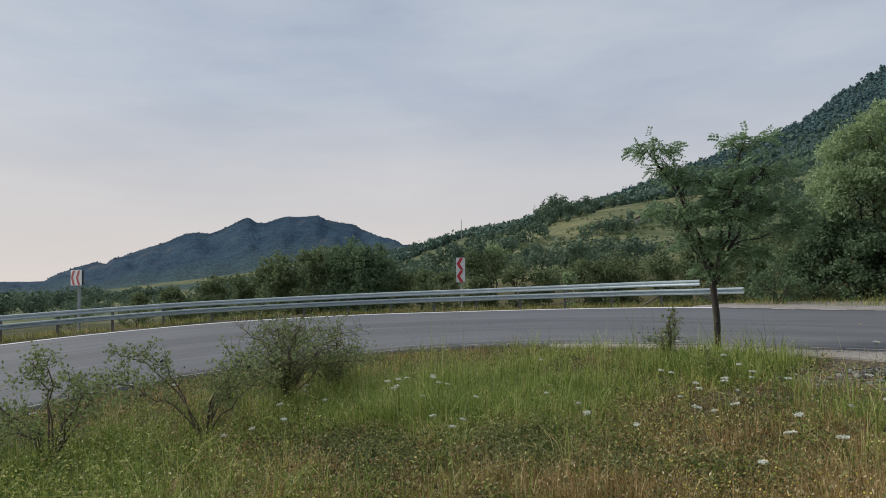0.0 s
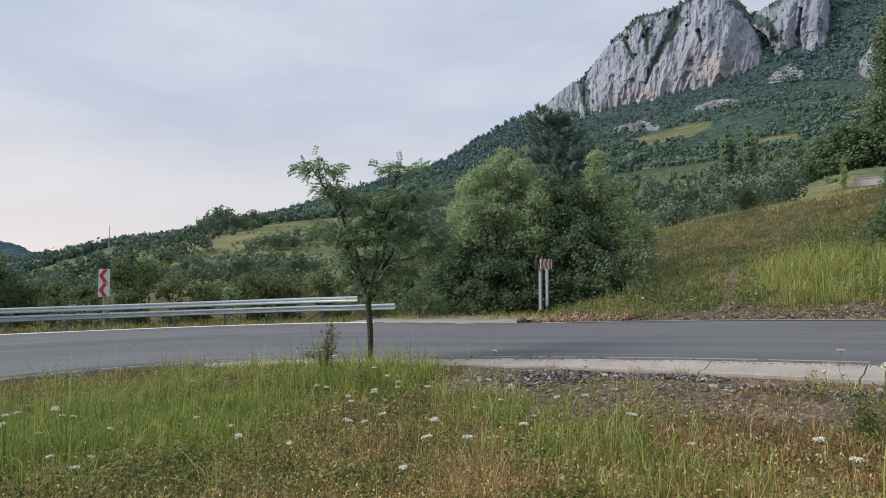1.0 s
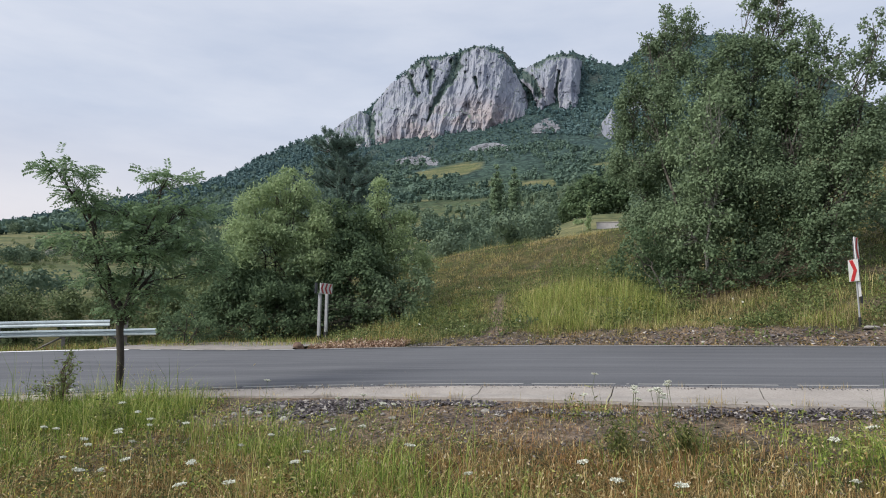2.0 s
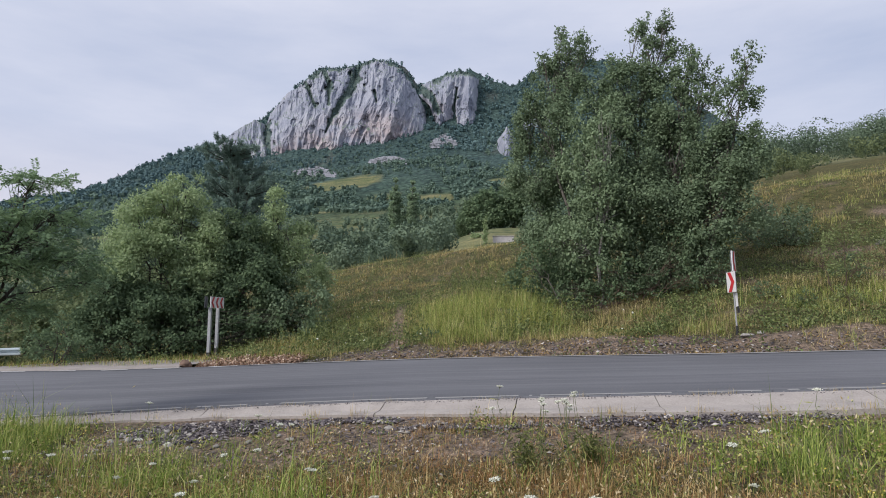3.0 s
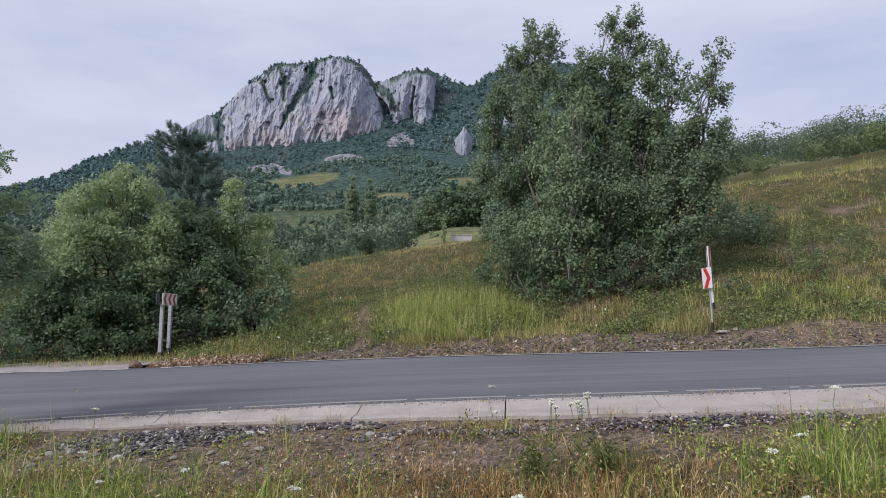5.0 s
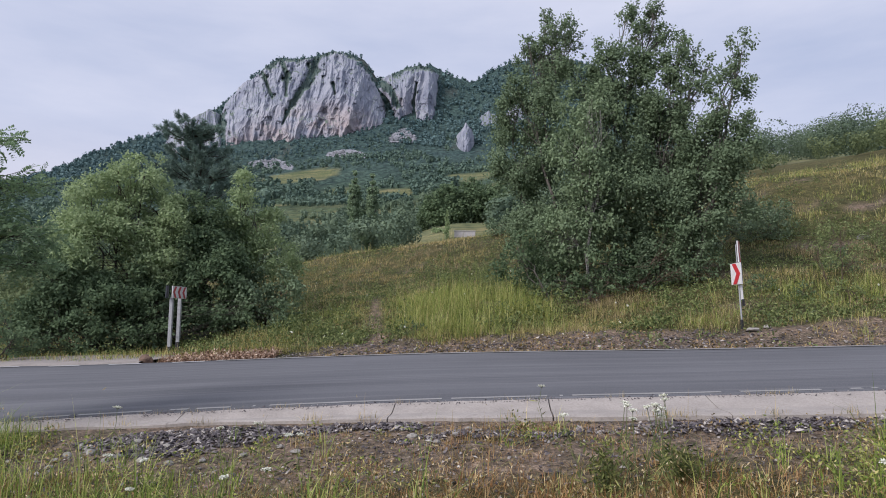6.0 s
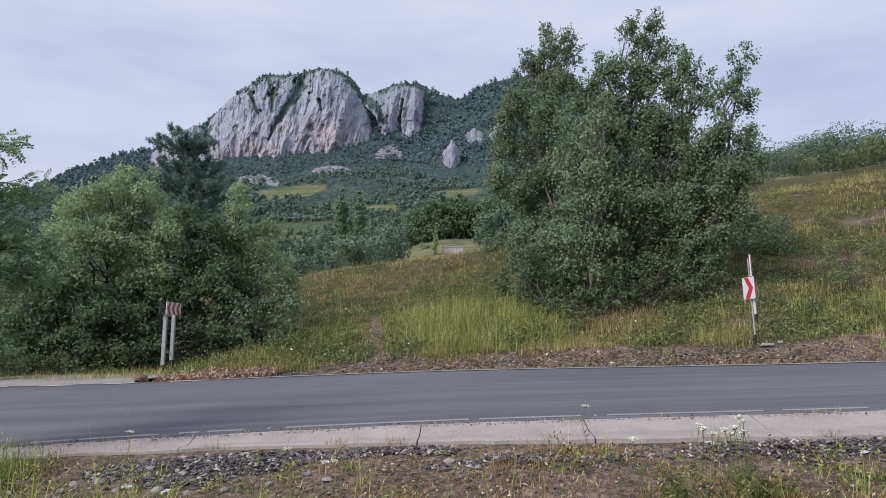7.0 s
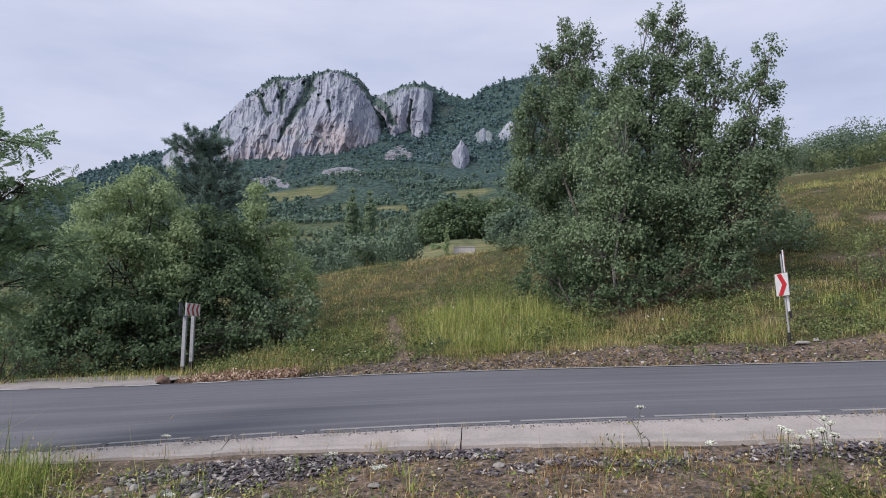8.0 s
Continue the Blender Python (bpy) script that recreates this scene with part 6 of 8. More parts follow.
def column_tree(name, x, y, top, wide, label, group, leaf, seed, size):
    g = gz(x, y)
    h = top - g
    rng_ = np.random.default_rng(seed)
    lobes = []
    for f in np.linspace(0.12, 0.97, 9):
        w = wide * (0.55 + 0.55 * math.sin(math.pi * min(1, f * 0.85 + 0.12))) * (1 if f < 0.85 else 0.6)
        lobes.append((x + rng_.normal() * 0.12 * wide, y + rng_.normal() * 0.12 * wide, g + h * f - w * 0.3, w))
    broadleaf(name, (x, y), lobes, label, "tree", group, leaf, "bark_grey", size, size * 0.7, 4.5 / size, 1, h * 0.012, seed, twigs=0.1)


column_tree("poplar_tree", -48.4, 250.5, 61.5, 2.5, "tall narrow poplar behind the bank", "poplars behind the bank", "leaf_poplar", 81, 0.7)
column_tree("poplar_tree", -41.4, 251.5, 60.5, 2.3, "tall narrow poplar beside its twin", "poplars behind the bank", "leaf_poplar", 82, 0.7)
column_tree("poplar_tree", -17.5, 215.0, 41.5, 1.8, "shorter narrow poplar at the meadow's edge", "poplars behind the bank", "leaf_shade", 83, 0.6)
column_tree("cypress_tree", -5.6, 135.0, 25.0, 0.55, "small slim column tree beside the pale wall", "", "leaf_willow", 84, 0.3)
for k, (x, y, z, r) in enumerate([(-9.8, 204.8, 40.0, 6.0), (-0.7, 208, 41.5, 6.4), (9.3, 204.8, 40.5, 6.4), (17.5, 203, 38.5, 6.0), (24, 200, 38.5, 6.0)]):
    g = gz(x, y)
    broadleaf("oak_tree", (x, y), [(x, y, z, r), (x - 3, y, z - 2, r * 0.7), (x + 3, y - 2, z - 2.5, r * 0.7), (x, y - 2, g + (z - g) * 0.45, r), (x + 1, y, z + r * 0.5, r * 0.5)],
              "dark round oak behind the green meadow", "tree", "dark trees behind the meadow", "leaf_shade", "bark_dark", 1.0, 0.7, 1.2, 1, 0.3, 850 + k, twigs=0.1)
broadleaf("meadow_shrub", (-8.66, 159.8), [(-8.66, 159.8, 22.8, 2.2), (-9.5, 160, 21.5, 2.2), (-7.5, 160, 21.2, 2.0)], "light green bush in the meadow", "shrub", "", "leaf_willow", "bark_grey", 0.45, 0.3, 9, 3, 0.1, 86)
broadleaf("crest_shrub", (2.4, 40.0), [(2.3, 40.0, 7.6, 0.8), (2.9, 40.2, 7.9, 0.6), (1.8, 39.9, 7.0, 0.6)], "small shrub on the crest of the bank", "shrub", "", "leaf_birch", "twig", 0.14, 0.09, 60, 4, 0.03, 87)
broadleaf("crest_shrub", (4.4, 41.0), [(4.4, 41.0, 8.0, 0.9), (5.1, 41.0, 7.8, 0.8), (3.8, 41.0, 7.6, 0.7)], "leafy shrub on the crest near the birches", "shrub", "", "leaf_birch", "twig", 0.14, 0.09, 60, 4, 0.03, 88)


# ---- guardrail ----
def strip_profile(path, prof, normal):
    """Sweep a profile of (outward, height) along a 3D path with sideways normals."""
    n, m = len(path), len(prof)
    V = np.stack([path + normal * o + np.array([0, 0, h]) for o, h in prof], 1)
    i, j = np.meshgrid(np.arange(n - 1), np.arange(m - 1), indexing="ij")
    F = np.stack([i * m + j, (i + 1) * m + j, (i + 1) * m + j + 1, i * m + j + 1], -1).reshape(-1, 4)
    return V.reshape(-1, 3), F


RAIL_I = np.where((outF[:, 0] < -11.9) & (np.arange(FINE) < 1245))[0]
r_off = np.interp(np.arange(len(RAIL_I)), [0, 40, len(RAIL_I)], [1.75, 1.3, 1.6])[:, None]
r_xy = outF[RAIL_I] + across[RAIL_I] * r_off
r_arc = np.concatenate([[0], np.cumsum(np.linalg.norm(np.diff(r_xy, axis=0), axis=1))])
steps = np.arange(0, r_arc[-1], 0.5)
r_xy = np.column_stack([np.interp(steps, r_arc, r_xy[:, 0]), np.interp(steps, r_arc, r_xy[:, 1])])
r_nor = np.column_stack([np.interp(steps, r_arc, across[RAIL_I][:, 0]), np.interp(steps, r_arc, across[RAIL_I][:, 1])])
r_nor = np.column_stack([unit(r_nor), np.zeros(len(r_nor))])
r_z = road_z(*(r_xy - r_nor[:, :2] * 1.2).T) + 0.02 + 0.012 * fractal(steps / 4.0, steps * 0, 2, 7)
r_path = np.column_stack([r_xy, r_z])
guardrail = thing("guardrail", pose(0, 0, 0), "galvanised steel guardrail with two beams round the bend", "guardrail")
LOWER = [(0.03, 0.33), (-0.01, 0.335), (-0.06, 0.35), (-0.065, 0.385), (0.02, 0.42), (0.02, 0.46), (-0.065, 0.495), (-0.06, 0.53), (-0.01, 0.545), (0.03, 0.55)]
UPPER = [(0.06, 0.645), (0.0, 0.648), (-0.035, 0.66), (-0.04, 0.70), (-0.02, 0.745), (-0.04, 0.79), (-0.035, 0.835), (0.0, 0.852), (0.06, 0.855)]
SECT = 8
for nm, prof, lab in (("lower_beam", LOWER, "corrugated lower beam"), ("upper_beam", UPPER, "flat-faced upper beam")):
    first = 0 if nm == "lower_beam" else 3
    for a in range(first, len(r_path) - 1, SECT):
        b = min(a + SECT, len(r_path) - 1)
        lap = 0.004 * ((a // SECT) % 2)
        P = r_path[a:b + 1]
        V1, F1 = strip_profile(P, [(o - lap, h) for o, h in prof], r_nor[a:b + 1])
        V2, F2 = strip_profile(P, [(o - lap + 0.006, h) for o, h in prof], r_nor[a:b + 1])
        m = len(prof)
        n = len(P)
        e1 = np.array([[i * m, i * m + len(V1), (i + 1) * m + len(V1), (i + 1) * m] for i in range(n - 1)])
        e2 = e1 + (m - 1)
        part_data(nm, build_mesh(nm, np.concatenate([V1, V2]), [F1, F2[:, ::-1] + len(V1), e1, e2[:, ::-1]], M["galvanised"], False), guardrail, lab if a == first else "")
post_me = None
for k, i in enumerate(range(2, len(r_path) - 1, 4)):
    p, nn = r_path[i], r_nor[i]
    yaw = math.degrees(math.atan2(nn[1], nn[0])) - 90
    g = gz(p[0] + nn[0] * 0.1, p[1] + nn[1] * 0.1)
    if post_me is None:
        bm = box(0.1, 0.012, 1.5, 0, 0.05, 0.08)
        for sx_ in (-0.044, 0.044):
            b2 = box(0.012, 0.06, 1.5, sx_, 0.08, 0.08)
            tmp = bpy.data.meshes.new("tmp")
            b2.to_mesh(tmp)
            b2.free()
            bm.from_mesh(tmp)
            bpy.data.meshes.remove(tmp)
        post_ob = part("post", bm, M["post_steel"], guardrail, "rusty steel channel post", pose(p[0], p[1], p[2], 0, 0, yaw))
        post_me = post_ob.data
    else:
        part_data("post", post_me, guardrail, "", pose(p[0], p[1], p[2], 0, 0, yaw))
# slanting braces at the anchored end
for i, span in ((6, 2), (3, -2)):
    a, b = r_path[i] + [0, 0, 0.34] + r_nor[i] * 0.1, r_path[i + span] + [0, 0, -0.15] + r_nor[i] * 0.1
    V, F = tubes([(np.linspace(a, b, 3), np.full(3, 0.032))], 6)
    part_data("brace", build_mesh("brace", V, [F], M["post_steel"], True), guardrail, "dark slanting brace")


# ---- chevron signs ----
def chevron(parent, w, h, cx, cz, face_y, thick, pointing, mat, count=1):
    """Red chevrons on a panel's face, turned along x."""
    step = w / count
    for k in range(count):
        x0 = cx - w / 2 + step * k
        s = 1 if pointing > 0 else -1
        a, b = step * 0.18, step * 0.52
        tipx = step * 0.42
        pts = [(a, -h / 2), (a + step * 0.38, -h / 2), (a + step * 0.38 + tipx * 0.95, 0), (a + step * 0.38, h / 2), (a, h / 2), (a + tipx * 0.95, 0)]
        pts = [(min(p[0], step), p[1]) for p in pts]
        if s < 0:
            pts = [(step - x, z) for x, z in pts][::-1]
        bm = extrude_outline([(x0 + x, cz + z) for x, z in pts], thick)
        bmesh.ops.translate(bm, vec=(0, face_y - thick, 0), verts=bm.verts)
        part("chevron", bm, mat, parent, "red chevron" if k == 0 else "")


def panel_on(parent, name, w, h, cz, turn, pointing, count=1, label="", off=(0, 0), red="red_paint"):
    """A sign panel: folded plate, dark back, chevrons on the face. Faces -y before its turn."""
    pl = part(name, box(w, 0.025, h, 0, 0, 0, 0.006), M["white_paint"], parent, label, pose(off[0], off[1], cz, 0, 0, turn))
    back = part("back_plate", box(w * 0.98, 0.012, h * 0.97, 0, 0.021, 0), M["sign_back"], pl, "dark back plate")
    chevron(pl, w * 0.97, h * 0.96, 0, 0, -0.0155, 0.004, pointing, M[red], count)
    return pl


g = gz(6.97, 14.72)
sign = thing("chevron_sign", pose(6.97, 14.72, g, 0, -2.0, 0), "red and white chevron marker on a leaning pole", "road sign", "chevron road signs")
V, F = tubes([(np.array([[0, 0, -0.3], [0, 0, 1.0], [0, 0, 1.97]]), np.full(3, 0.02))], 10)
part_data("pole", build_mesh("pole", V, [F], M["post_grey"], True), sign)
V, F = tubes([(np.array([[0, 0, -0.2], [0, 0, 0.0], [0, 0, 0.22]]), np.full(3, 0.034))], 10)
part_data("pole_foot", build_mesh("pole_foot", V, [F], M["black_rubber"], True), sign, "dark pole foot")
panel_on(sign, "lower_panel", 0.47, 0.5, 1.28, -84, 1, 1, "square panel with one red chevron", (-0.05, -0.02))
panel_on(sign, "upper_panel", 0.36, 0.5, 1.79, 62, -1, 1, "upper chevron panel turned edge-on", (0.04, -0.03))
part("loose_strip", box(0.05, 0.02, 0.34, 0.04, -0.03, 0.85, 0.004), M["white_paint"], sign, "torn white reflector strip")
part("loose_strip_end", box(0.055, 0.024, 0.16, 0.06, -0.03, 0.61, 0.004), M["black_rubber"], sign, "black end of the strip")

lx, ly = -8.21, 18.0
g = gz(lx, ly)
sign = thing("chevron_board", pose(lx, ly, g), "worn red and white chevron board on two grey posts", "road sign", "chevron road signs")
for px_, py_, lo in ((0.02, 0.05, -0.02), (0.02, 0.58, 0.1)):
    part("post", box(0.1, 0.09, 1.75, px_, py_, 0.75, 0.01), M["post_grey"], sign, "grey square post")
    part("post_foot", box(0.112, 0.1, 0.26, px_, py_, lo + 0.07, 0.01), M["black_rubber"], sign, "black post foot")
board = part("board", box(0.86, 0.03, 0.36, 0, 0, 0, 0.006), M["white_paint"], sign, "wide white board seen at a slant", pose(0.09, 0.36, 1.78, 0, 0, 88))
chevron(board, 0.83, 0.34, 0, 0, -0.018, 0.004, -1, M["faded_red"], 3)
part("side_panel", box(0.03, 0.16, 0.36, 0, 0, 0, 0.006), M["sign_back"], sign, "dark folded edge panel", pose(-0.06, -0.1, 1.78))

# double chevron marker behind the rail
g = gz(-25.0, 11.5)
sx_, sy_ = -24.6, 11.3
g = road_z(np.array(sx_), np.array(sy_))
sign = thing("chevron_sign", pose(sx_, sy_, float(g) - 0.2), "two stacked red chevron panels behind the guardrail", "road sign", "chevron road signs")
V, F = tubes([(np.array([[0, 0, -0.6], [0, 0, 1.0], [0, 0, 2.45]]), np.full(3, 0.03))], 10)
part_data("pole", build_mesh("pole", V, [F], M["post_grey"], True), sign)
panel_on(sign, "upper_panel", 0.42, 0.56, 2.22, 52, -1, 1, "upper panel with a red chevron", (0.03, -0.05))
panel_on(sign, "lower_panel", 0.42, 0.56, 1.64, 52, -1, 1, "lower panel with a red chevron", (0.03, -0.05))

sx_, sy_ = -27.9, -4.45
g = float(road_z(np.array(sx_), np.array(sy_)))
sign = thing("chevron_board", pose(sx_, sy_, g - 0.2), "worn chevron board seen at a slant behind the rail", "road sign", "chevron road signs")
V, F = tubes([(np.array([[0, 0, -0.6], [0, 0, 1.0], [0, 0, 2.4]]), np.full(3, 0.06))], 8)
part_data("post", build_mesh("post", V, [F], M["post_grey"], True), sign, "grey square post")
board = part("board", box(1.1, 0.03, 0.62, 0, 0, 0, 0.006), M["white_paint"], sign, "white board with faded red chevrons", pose(0.1, -0.1, 2.35, 0, 0, 24))
chevron(board, 1.05, 0.58, 0, 0, -0.018, 0.004, -1, M["faded_red"], 2)
part("side_panel", box(0.16, 0.03, 0.62, 0, 0, 0, 0.006), M["sign_back"], sign, "dark folded edge panel", pose(0.35, 0.1, 2.35, 0, 0, 70))


# ---- stones ----
def stone(name, x, y, sx, sy, sz, label, seed, mat="stone_pale", group=""):
    bm = bmesh.new()
    bmesh.ops.create_icosphere(bm, subdivisions=3, radius=1.0)
    for v in bm.verts:
        n1 = noise.noise(v.co * 1.3 + Vector((seed, 0, 0)))
        n2 = noise.noise(v.co * 3.7 + Vector((0, seed, 0)))
        v.co *= 1 + 0.28 * n1 + 0.12 * n2
        v.co = Vector((v.co.x * sx, v.co.y * sy, max(v.co.z, -0.5) * sz))
    me = bpy.data.meshes.new(name)
    bm.to_mesh(me)
    bm.free()
    me.materials.append(M[mat])
    ob = new(name, me)
    ob.matrix_basis = pose(x, y, gz(x, y) + sz * 0.3, 0, 0, seed * 40)
    return tagged(ob, label, "stone", group)


# dark stone added where the drive's corner has a dark hollow
stone("hollow_stone", -6.95, 14.35, 0.24, 0.17, 0.2, "dark rough stone in place of a hollow at the drive's corner", 3, "rusty")
stone("kerb_stone", 7.1, 14.4, 0.2, 0.13, 0.05, "flat pale stone at the sign's foot", 5)
stone("kerb_stone", 7.42, 14.45, 0.1, 0.08, 0.05, "small pale stone beside the road", 6)
stone("field_stone", -2.95, 5.7, 0.055, 0.045, 0.035, "fist-sized pale stone on the gravel", 7)
stone("field_stone", -2.3, 5.45, 0.06, 0.05, 0.03, "pale flat stone in the verge", 8)
loose = [stone("loose_stone", -2.6, 5.55, 0.05, 0.04, 0.026, "small pale angular stone on the gravel", 10, "stone_pale", "pale stones on the gravel"),
         stone("loose_stone", -1.7, 5.4, 0.04, 0.03, 0.02, "small pale angular stone on the gravel", 11, "stone_pale", "pale stones on the gravel")]
rng = np.random.default_rng(88)
for _ in range(24):
    a = float(rng.choice([-2.3, -0.4, 0.8, 3.4], p=[0.5, 0.15, 0.15, 0.2]) + rng.normal() * 0.65)
    b = 5.75 + float(rng.normal()) * 0.3
    copy_thing(loose[int(rng.integers(0, 2))], pose(a, b, gz(a, b) + 0.012, rng.uniform(-20, 20), rng.uniform(-20, 20), rng.uniform(0, 360)))
stone("field_stone", 15.2, 24.0, 0.24, 0.2, 0.14, "grey rock on the grassy bank", 9, "post_steel")


def pebbles(name, pts, size, mat, label, seed, category="gravel"):
    """Loose angular stones lying on the ground, one mesh."""
    rng = np.random.default_rng(seed)
    n = len(pts)
    oct_v = np.array([[1, 0, 0], [0, 1, 0], [-1, 0, 0], [0, -1, 0], [0, 0, 0.42], [0, 0, -0.42], [0.6, 0.6, 0.35], [-0.6, -0.5, 0.4]])[:6]
    oct_f = np.array([[0, 1, 4], [1, 2, 4], [2, 3, 4], [3, 0, 4], [1, 0, 5], [2, 1, 5], [3, 2, 5], [0, 3, 5]])
    s = size * np.exp(np.clip(rng.normal(size=n), -2, 2) * 0.38)
    sc = rng.uniform(0.55, 1.25, (n, 1, 3)) * s[:, None, None]
    V = oct_v[None] * sc + rng.normal(size=(n, 6, 3)) * 0.22 * s[:, None, None]
    a = rng.uniform(0, 2 * np.pi, n)
    tilt = rng.normal(size=n) * 0.35
    c, sn = np.cos(a)[:, None], np.sin(a)[:, None]
    X, Y, Z = V[..., 0], V[..., 1], V[..., 2]
    Z = Z + X * np.sin(tilt)[:, None]
    V = np.stack([X * c - Y * sn, X * sn + Y * c, Z], -1) + pts[:, None, :]
    F = (oct_f[None] + 6 * np.arange(n)[:, None, None]).reshape(-1, 3)
    return tagged(new(name, build_mesh(name, V.reshape(-1, 3), [F], M[mat], False)), label, category, "", "stuff")


def along_inner(rng, n, x0, x1, d0, d1):
    """Random points in the verge, at distances d0..d1 from the road's inner edge."""
    i = rng.integers(*sorted((int(np.argmin(np.abs(inF[:700, 0] - x0))), int(np.argmin(np.abs(inF[:700, 0] - x1))))), n)
    d = rng.uniform(d0, d1, n)
    p = inF[i] - across[i] * d[:, None]
    return p, d


rng = np.random.default_rng(90)
p, d = along_inner(rng, 46000, -3.6, 9.0, 0.9, 3.1)
spot = lambda cx, cy, rx, ry: spot_at(p[:, 0], p[:, 1], cx, cy, rx, ry)
mound = spot(-2.2, 6.15, 1.15, 0.6) + 0.62 * spot(-0.3, 6.3, 1.1, 0.3) + 0.75 * spot(0.8, 5.75, 0.75, 0.28) + 0.95 * spot(3.4, 5.9, 1.3, 0.36) + 0.8 * spot(6.2, 5.9, 1.2, 0.4)
keep = mound + 0.55 * fractal(p[:, 0] / 0.5, p[:, 1] / 0.35, 3, 44) > 0.5
p, mound = p[keep][:14500], mound[keep][:14500]
z = land_z(p[:, 0], p[:, 1]) + 0.01 + 0.07 * np.clip(mound - 0.4, 0, 1) * rng.uniform(size=len(p))
pebbles("gravel_heaps", np.column_stack([p, z]), 0.0185, "gravel", "heaps of dark grey crushed gravel beside the gutter", 91)
p, d = along_inner(rng, 5200, -4.2, 9.0, 0.95, 3.6)
z = land_z(p[:, 0], p[:, 1]) + 0.008
pebbles("scattered_gravel", np.column_stack([p, z]), 0.014, "gravel", "loose gravel scattered in the verge", 92)
i = rng.integers(int(np.argmin(np.abs(outF[:700, 0] - 14))), int(np.argmin(np.abs(outF[:700, 0] + 7))), 9000)
d = np.abs(rng.normal(size=9000)) * 1.1 + 0.05
p = outF[i] + across[i] * d[:, None]
pebbles("roadside_rubble", np.column_stack([p, land_z(p[:, 0], p[:, 1]) + 0.01]), 0.024, "gravel", "stony rubble at the foot of the bank", 93, "rubble")
i = rng.integers(int(np.argmin(np.abs(inF[:700, 0] - 9))), int(np.argmin(np.abs(inF[:700, 0] + 6))), 2600)
d = rng.normal(size=2600) * 0.07 + 0.02
p = inF[i] - across[i] * d[:, None]
pebbles("edge_grit", np.column_stack([p, road_z(p[:, 0], p[:, 1]) + 0.008]), 0.008, "gravel", "grit and crumbs along the asphalt edge", 94)

# fallen leaves and wood chips by the board's foot
n = 10000
p = np.column_stack([rng.uniform(-6.7, -4.1, n), rng.uniform(14.3, 15.9, n)])
p = p[(np.abs(p[:, 1] - 14.9) < 0.75 + 0.4 * fractal(p[:, 0], p[:, 1], 2, 6))]
P = np.column_stack([p, land_z(p[:, 0], p[:, 1]) + np.abs(rng.normal(size=len(p))) * 0.07 + 0.015])
V, F = leaf_quads(P, 0.075, 0.04, rng, up=0.9)
tagged(new("leaf_litter", build_mesh("leaf_litter", V, [F], M["litter"], False)), "heap of brown fallen leaves beside the road", "leaf litter", "", "stuff")

# dry stalks, crumbs and withered leaves on the worn foot of the bank
n = 8000
i = rng.integers(int(np.argmin(np.abs(outF[:700, 0] - 17))), int(np.argmin(np.abs(outF[:700, 0] + 6.5))), n)
d = 0.12 + 3.6 * rng.uniform(size=n) ** 1.2
p = outF[i] + across[i] * d[:, None]
keep = (fractal(p[:, 0] / 0.8, p[:, 1] / 0.8, 3, 96) + 0.35 > 0.25 * d) & ~((p[:, 0] < -2.8) & (d < 1.9))
p = p[keep]
P = np.column_stack([p, land_z(p[:, 0], p[:, 1]) + 0.01 + np.abs(rng.normal(size=len(p))) * 0.035])
V, F = leaf_quads(P, 0.085, 0.028, rng, up=0.6)
tagged(new("bank_foot_litter", build_mesh("bank_foot_litter", V, [F], M["herb_dry"], False)), "withered stalks and crumbs on the worn bank foot", "leaf litter", "", "stuff")

# ---- far small things ----
bx_, by_ = -257.5, 239.7
g = gz(bx_, by_)
barn = thing("barn", pose(bx_, by_, g, 0, 0, 40), "small old barn with a pale roof on the hillside", "building")
part("wall", box(8, 5, 2.8, 0, 0, 1.2), M["plaster"], barn, "weathered plaster walls")
part("roof", extrude_outline([(-4.6, 2.5), (0, 4.6), (4.6, 2.5), (4.6, 2.7), (0, 4.85), (-4.6, 2.7)], 6.2), M["roof_tile"], barn, "pale tiled gable roof", pose(0, -3.1, 0))
part("door", box(1.6, 0.12, 2.1, 1.0, -2.52, 1.0), M["sign_back"], barn, "dark doorway")
mx, my = -619.9, 318.7
g = gz(mx, my)
mast = thing("radio_mast", pose(mx, my, g), "thin pale radio mast on the ridge", "mast")
V, F = tubes([(np.array([[0, 0, -2], [0, 0, 10], [0, 0, 26]]), np.array([0.5, 0.4, 0.22]))], 6)
part_data("pole", build_mesh("pole", V, [F], M["post_grey"], True), mast)
part("antenna", box(1.6, 0.3, 1.0, 0, 0, 22), M["post_grey"], mast, "small antenna box")
wx, wy = -1.9, 137.0
g = gz(wx, wy)
part_ = thing("pale_wall", pose(wx, wy, g, 0, 0, 4), "pale concrete retaining wall beyond the bank", "wall")
part("slab", box(4.5, 0.5, 2.2, 0, 0, 0.15, 0.05), M["slab_wall"], part_)
part("coping", box(4.7, 0.7, 0.15, 0, 0, 1.3, 0.04), M["slab_wall"], part_, "flat wall coping")


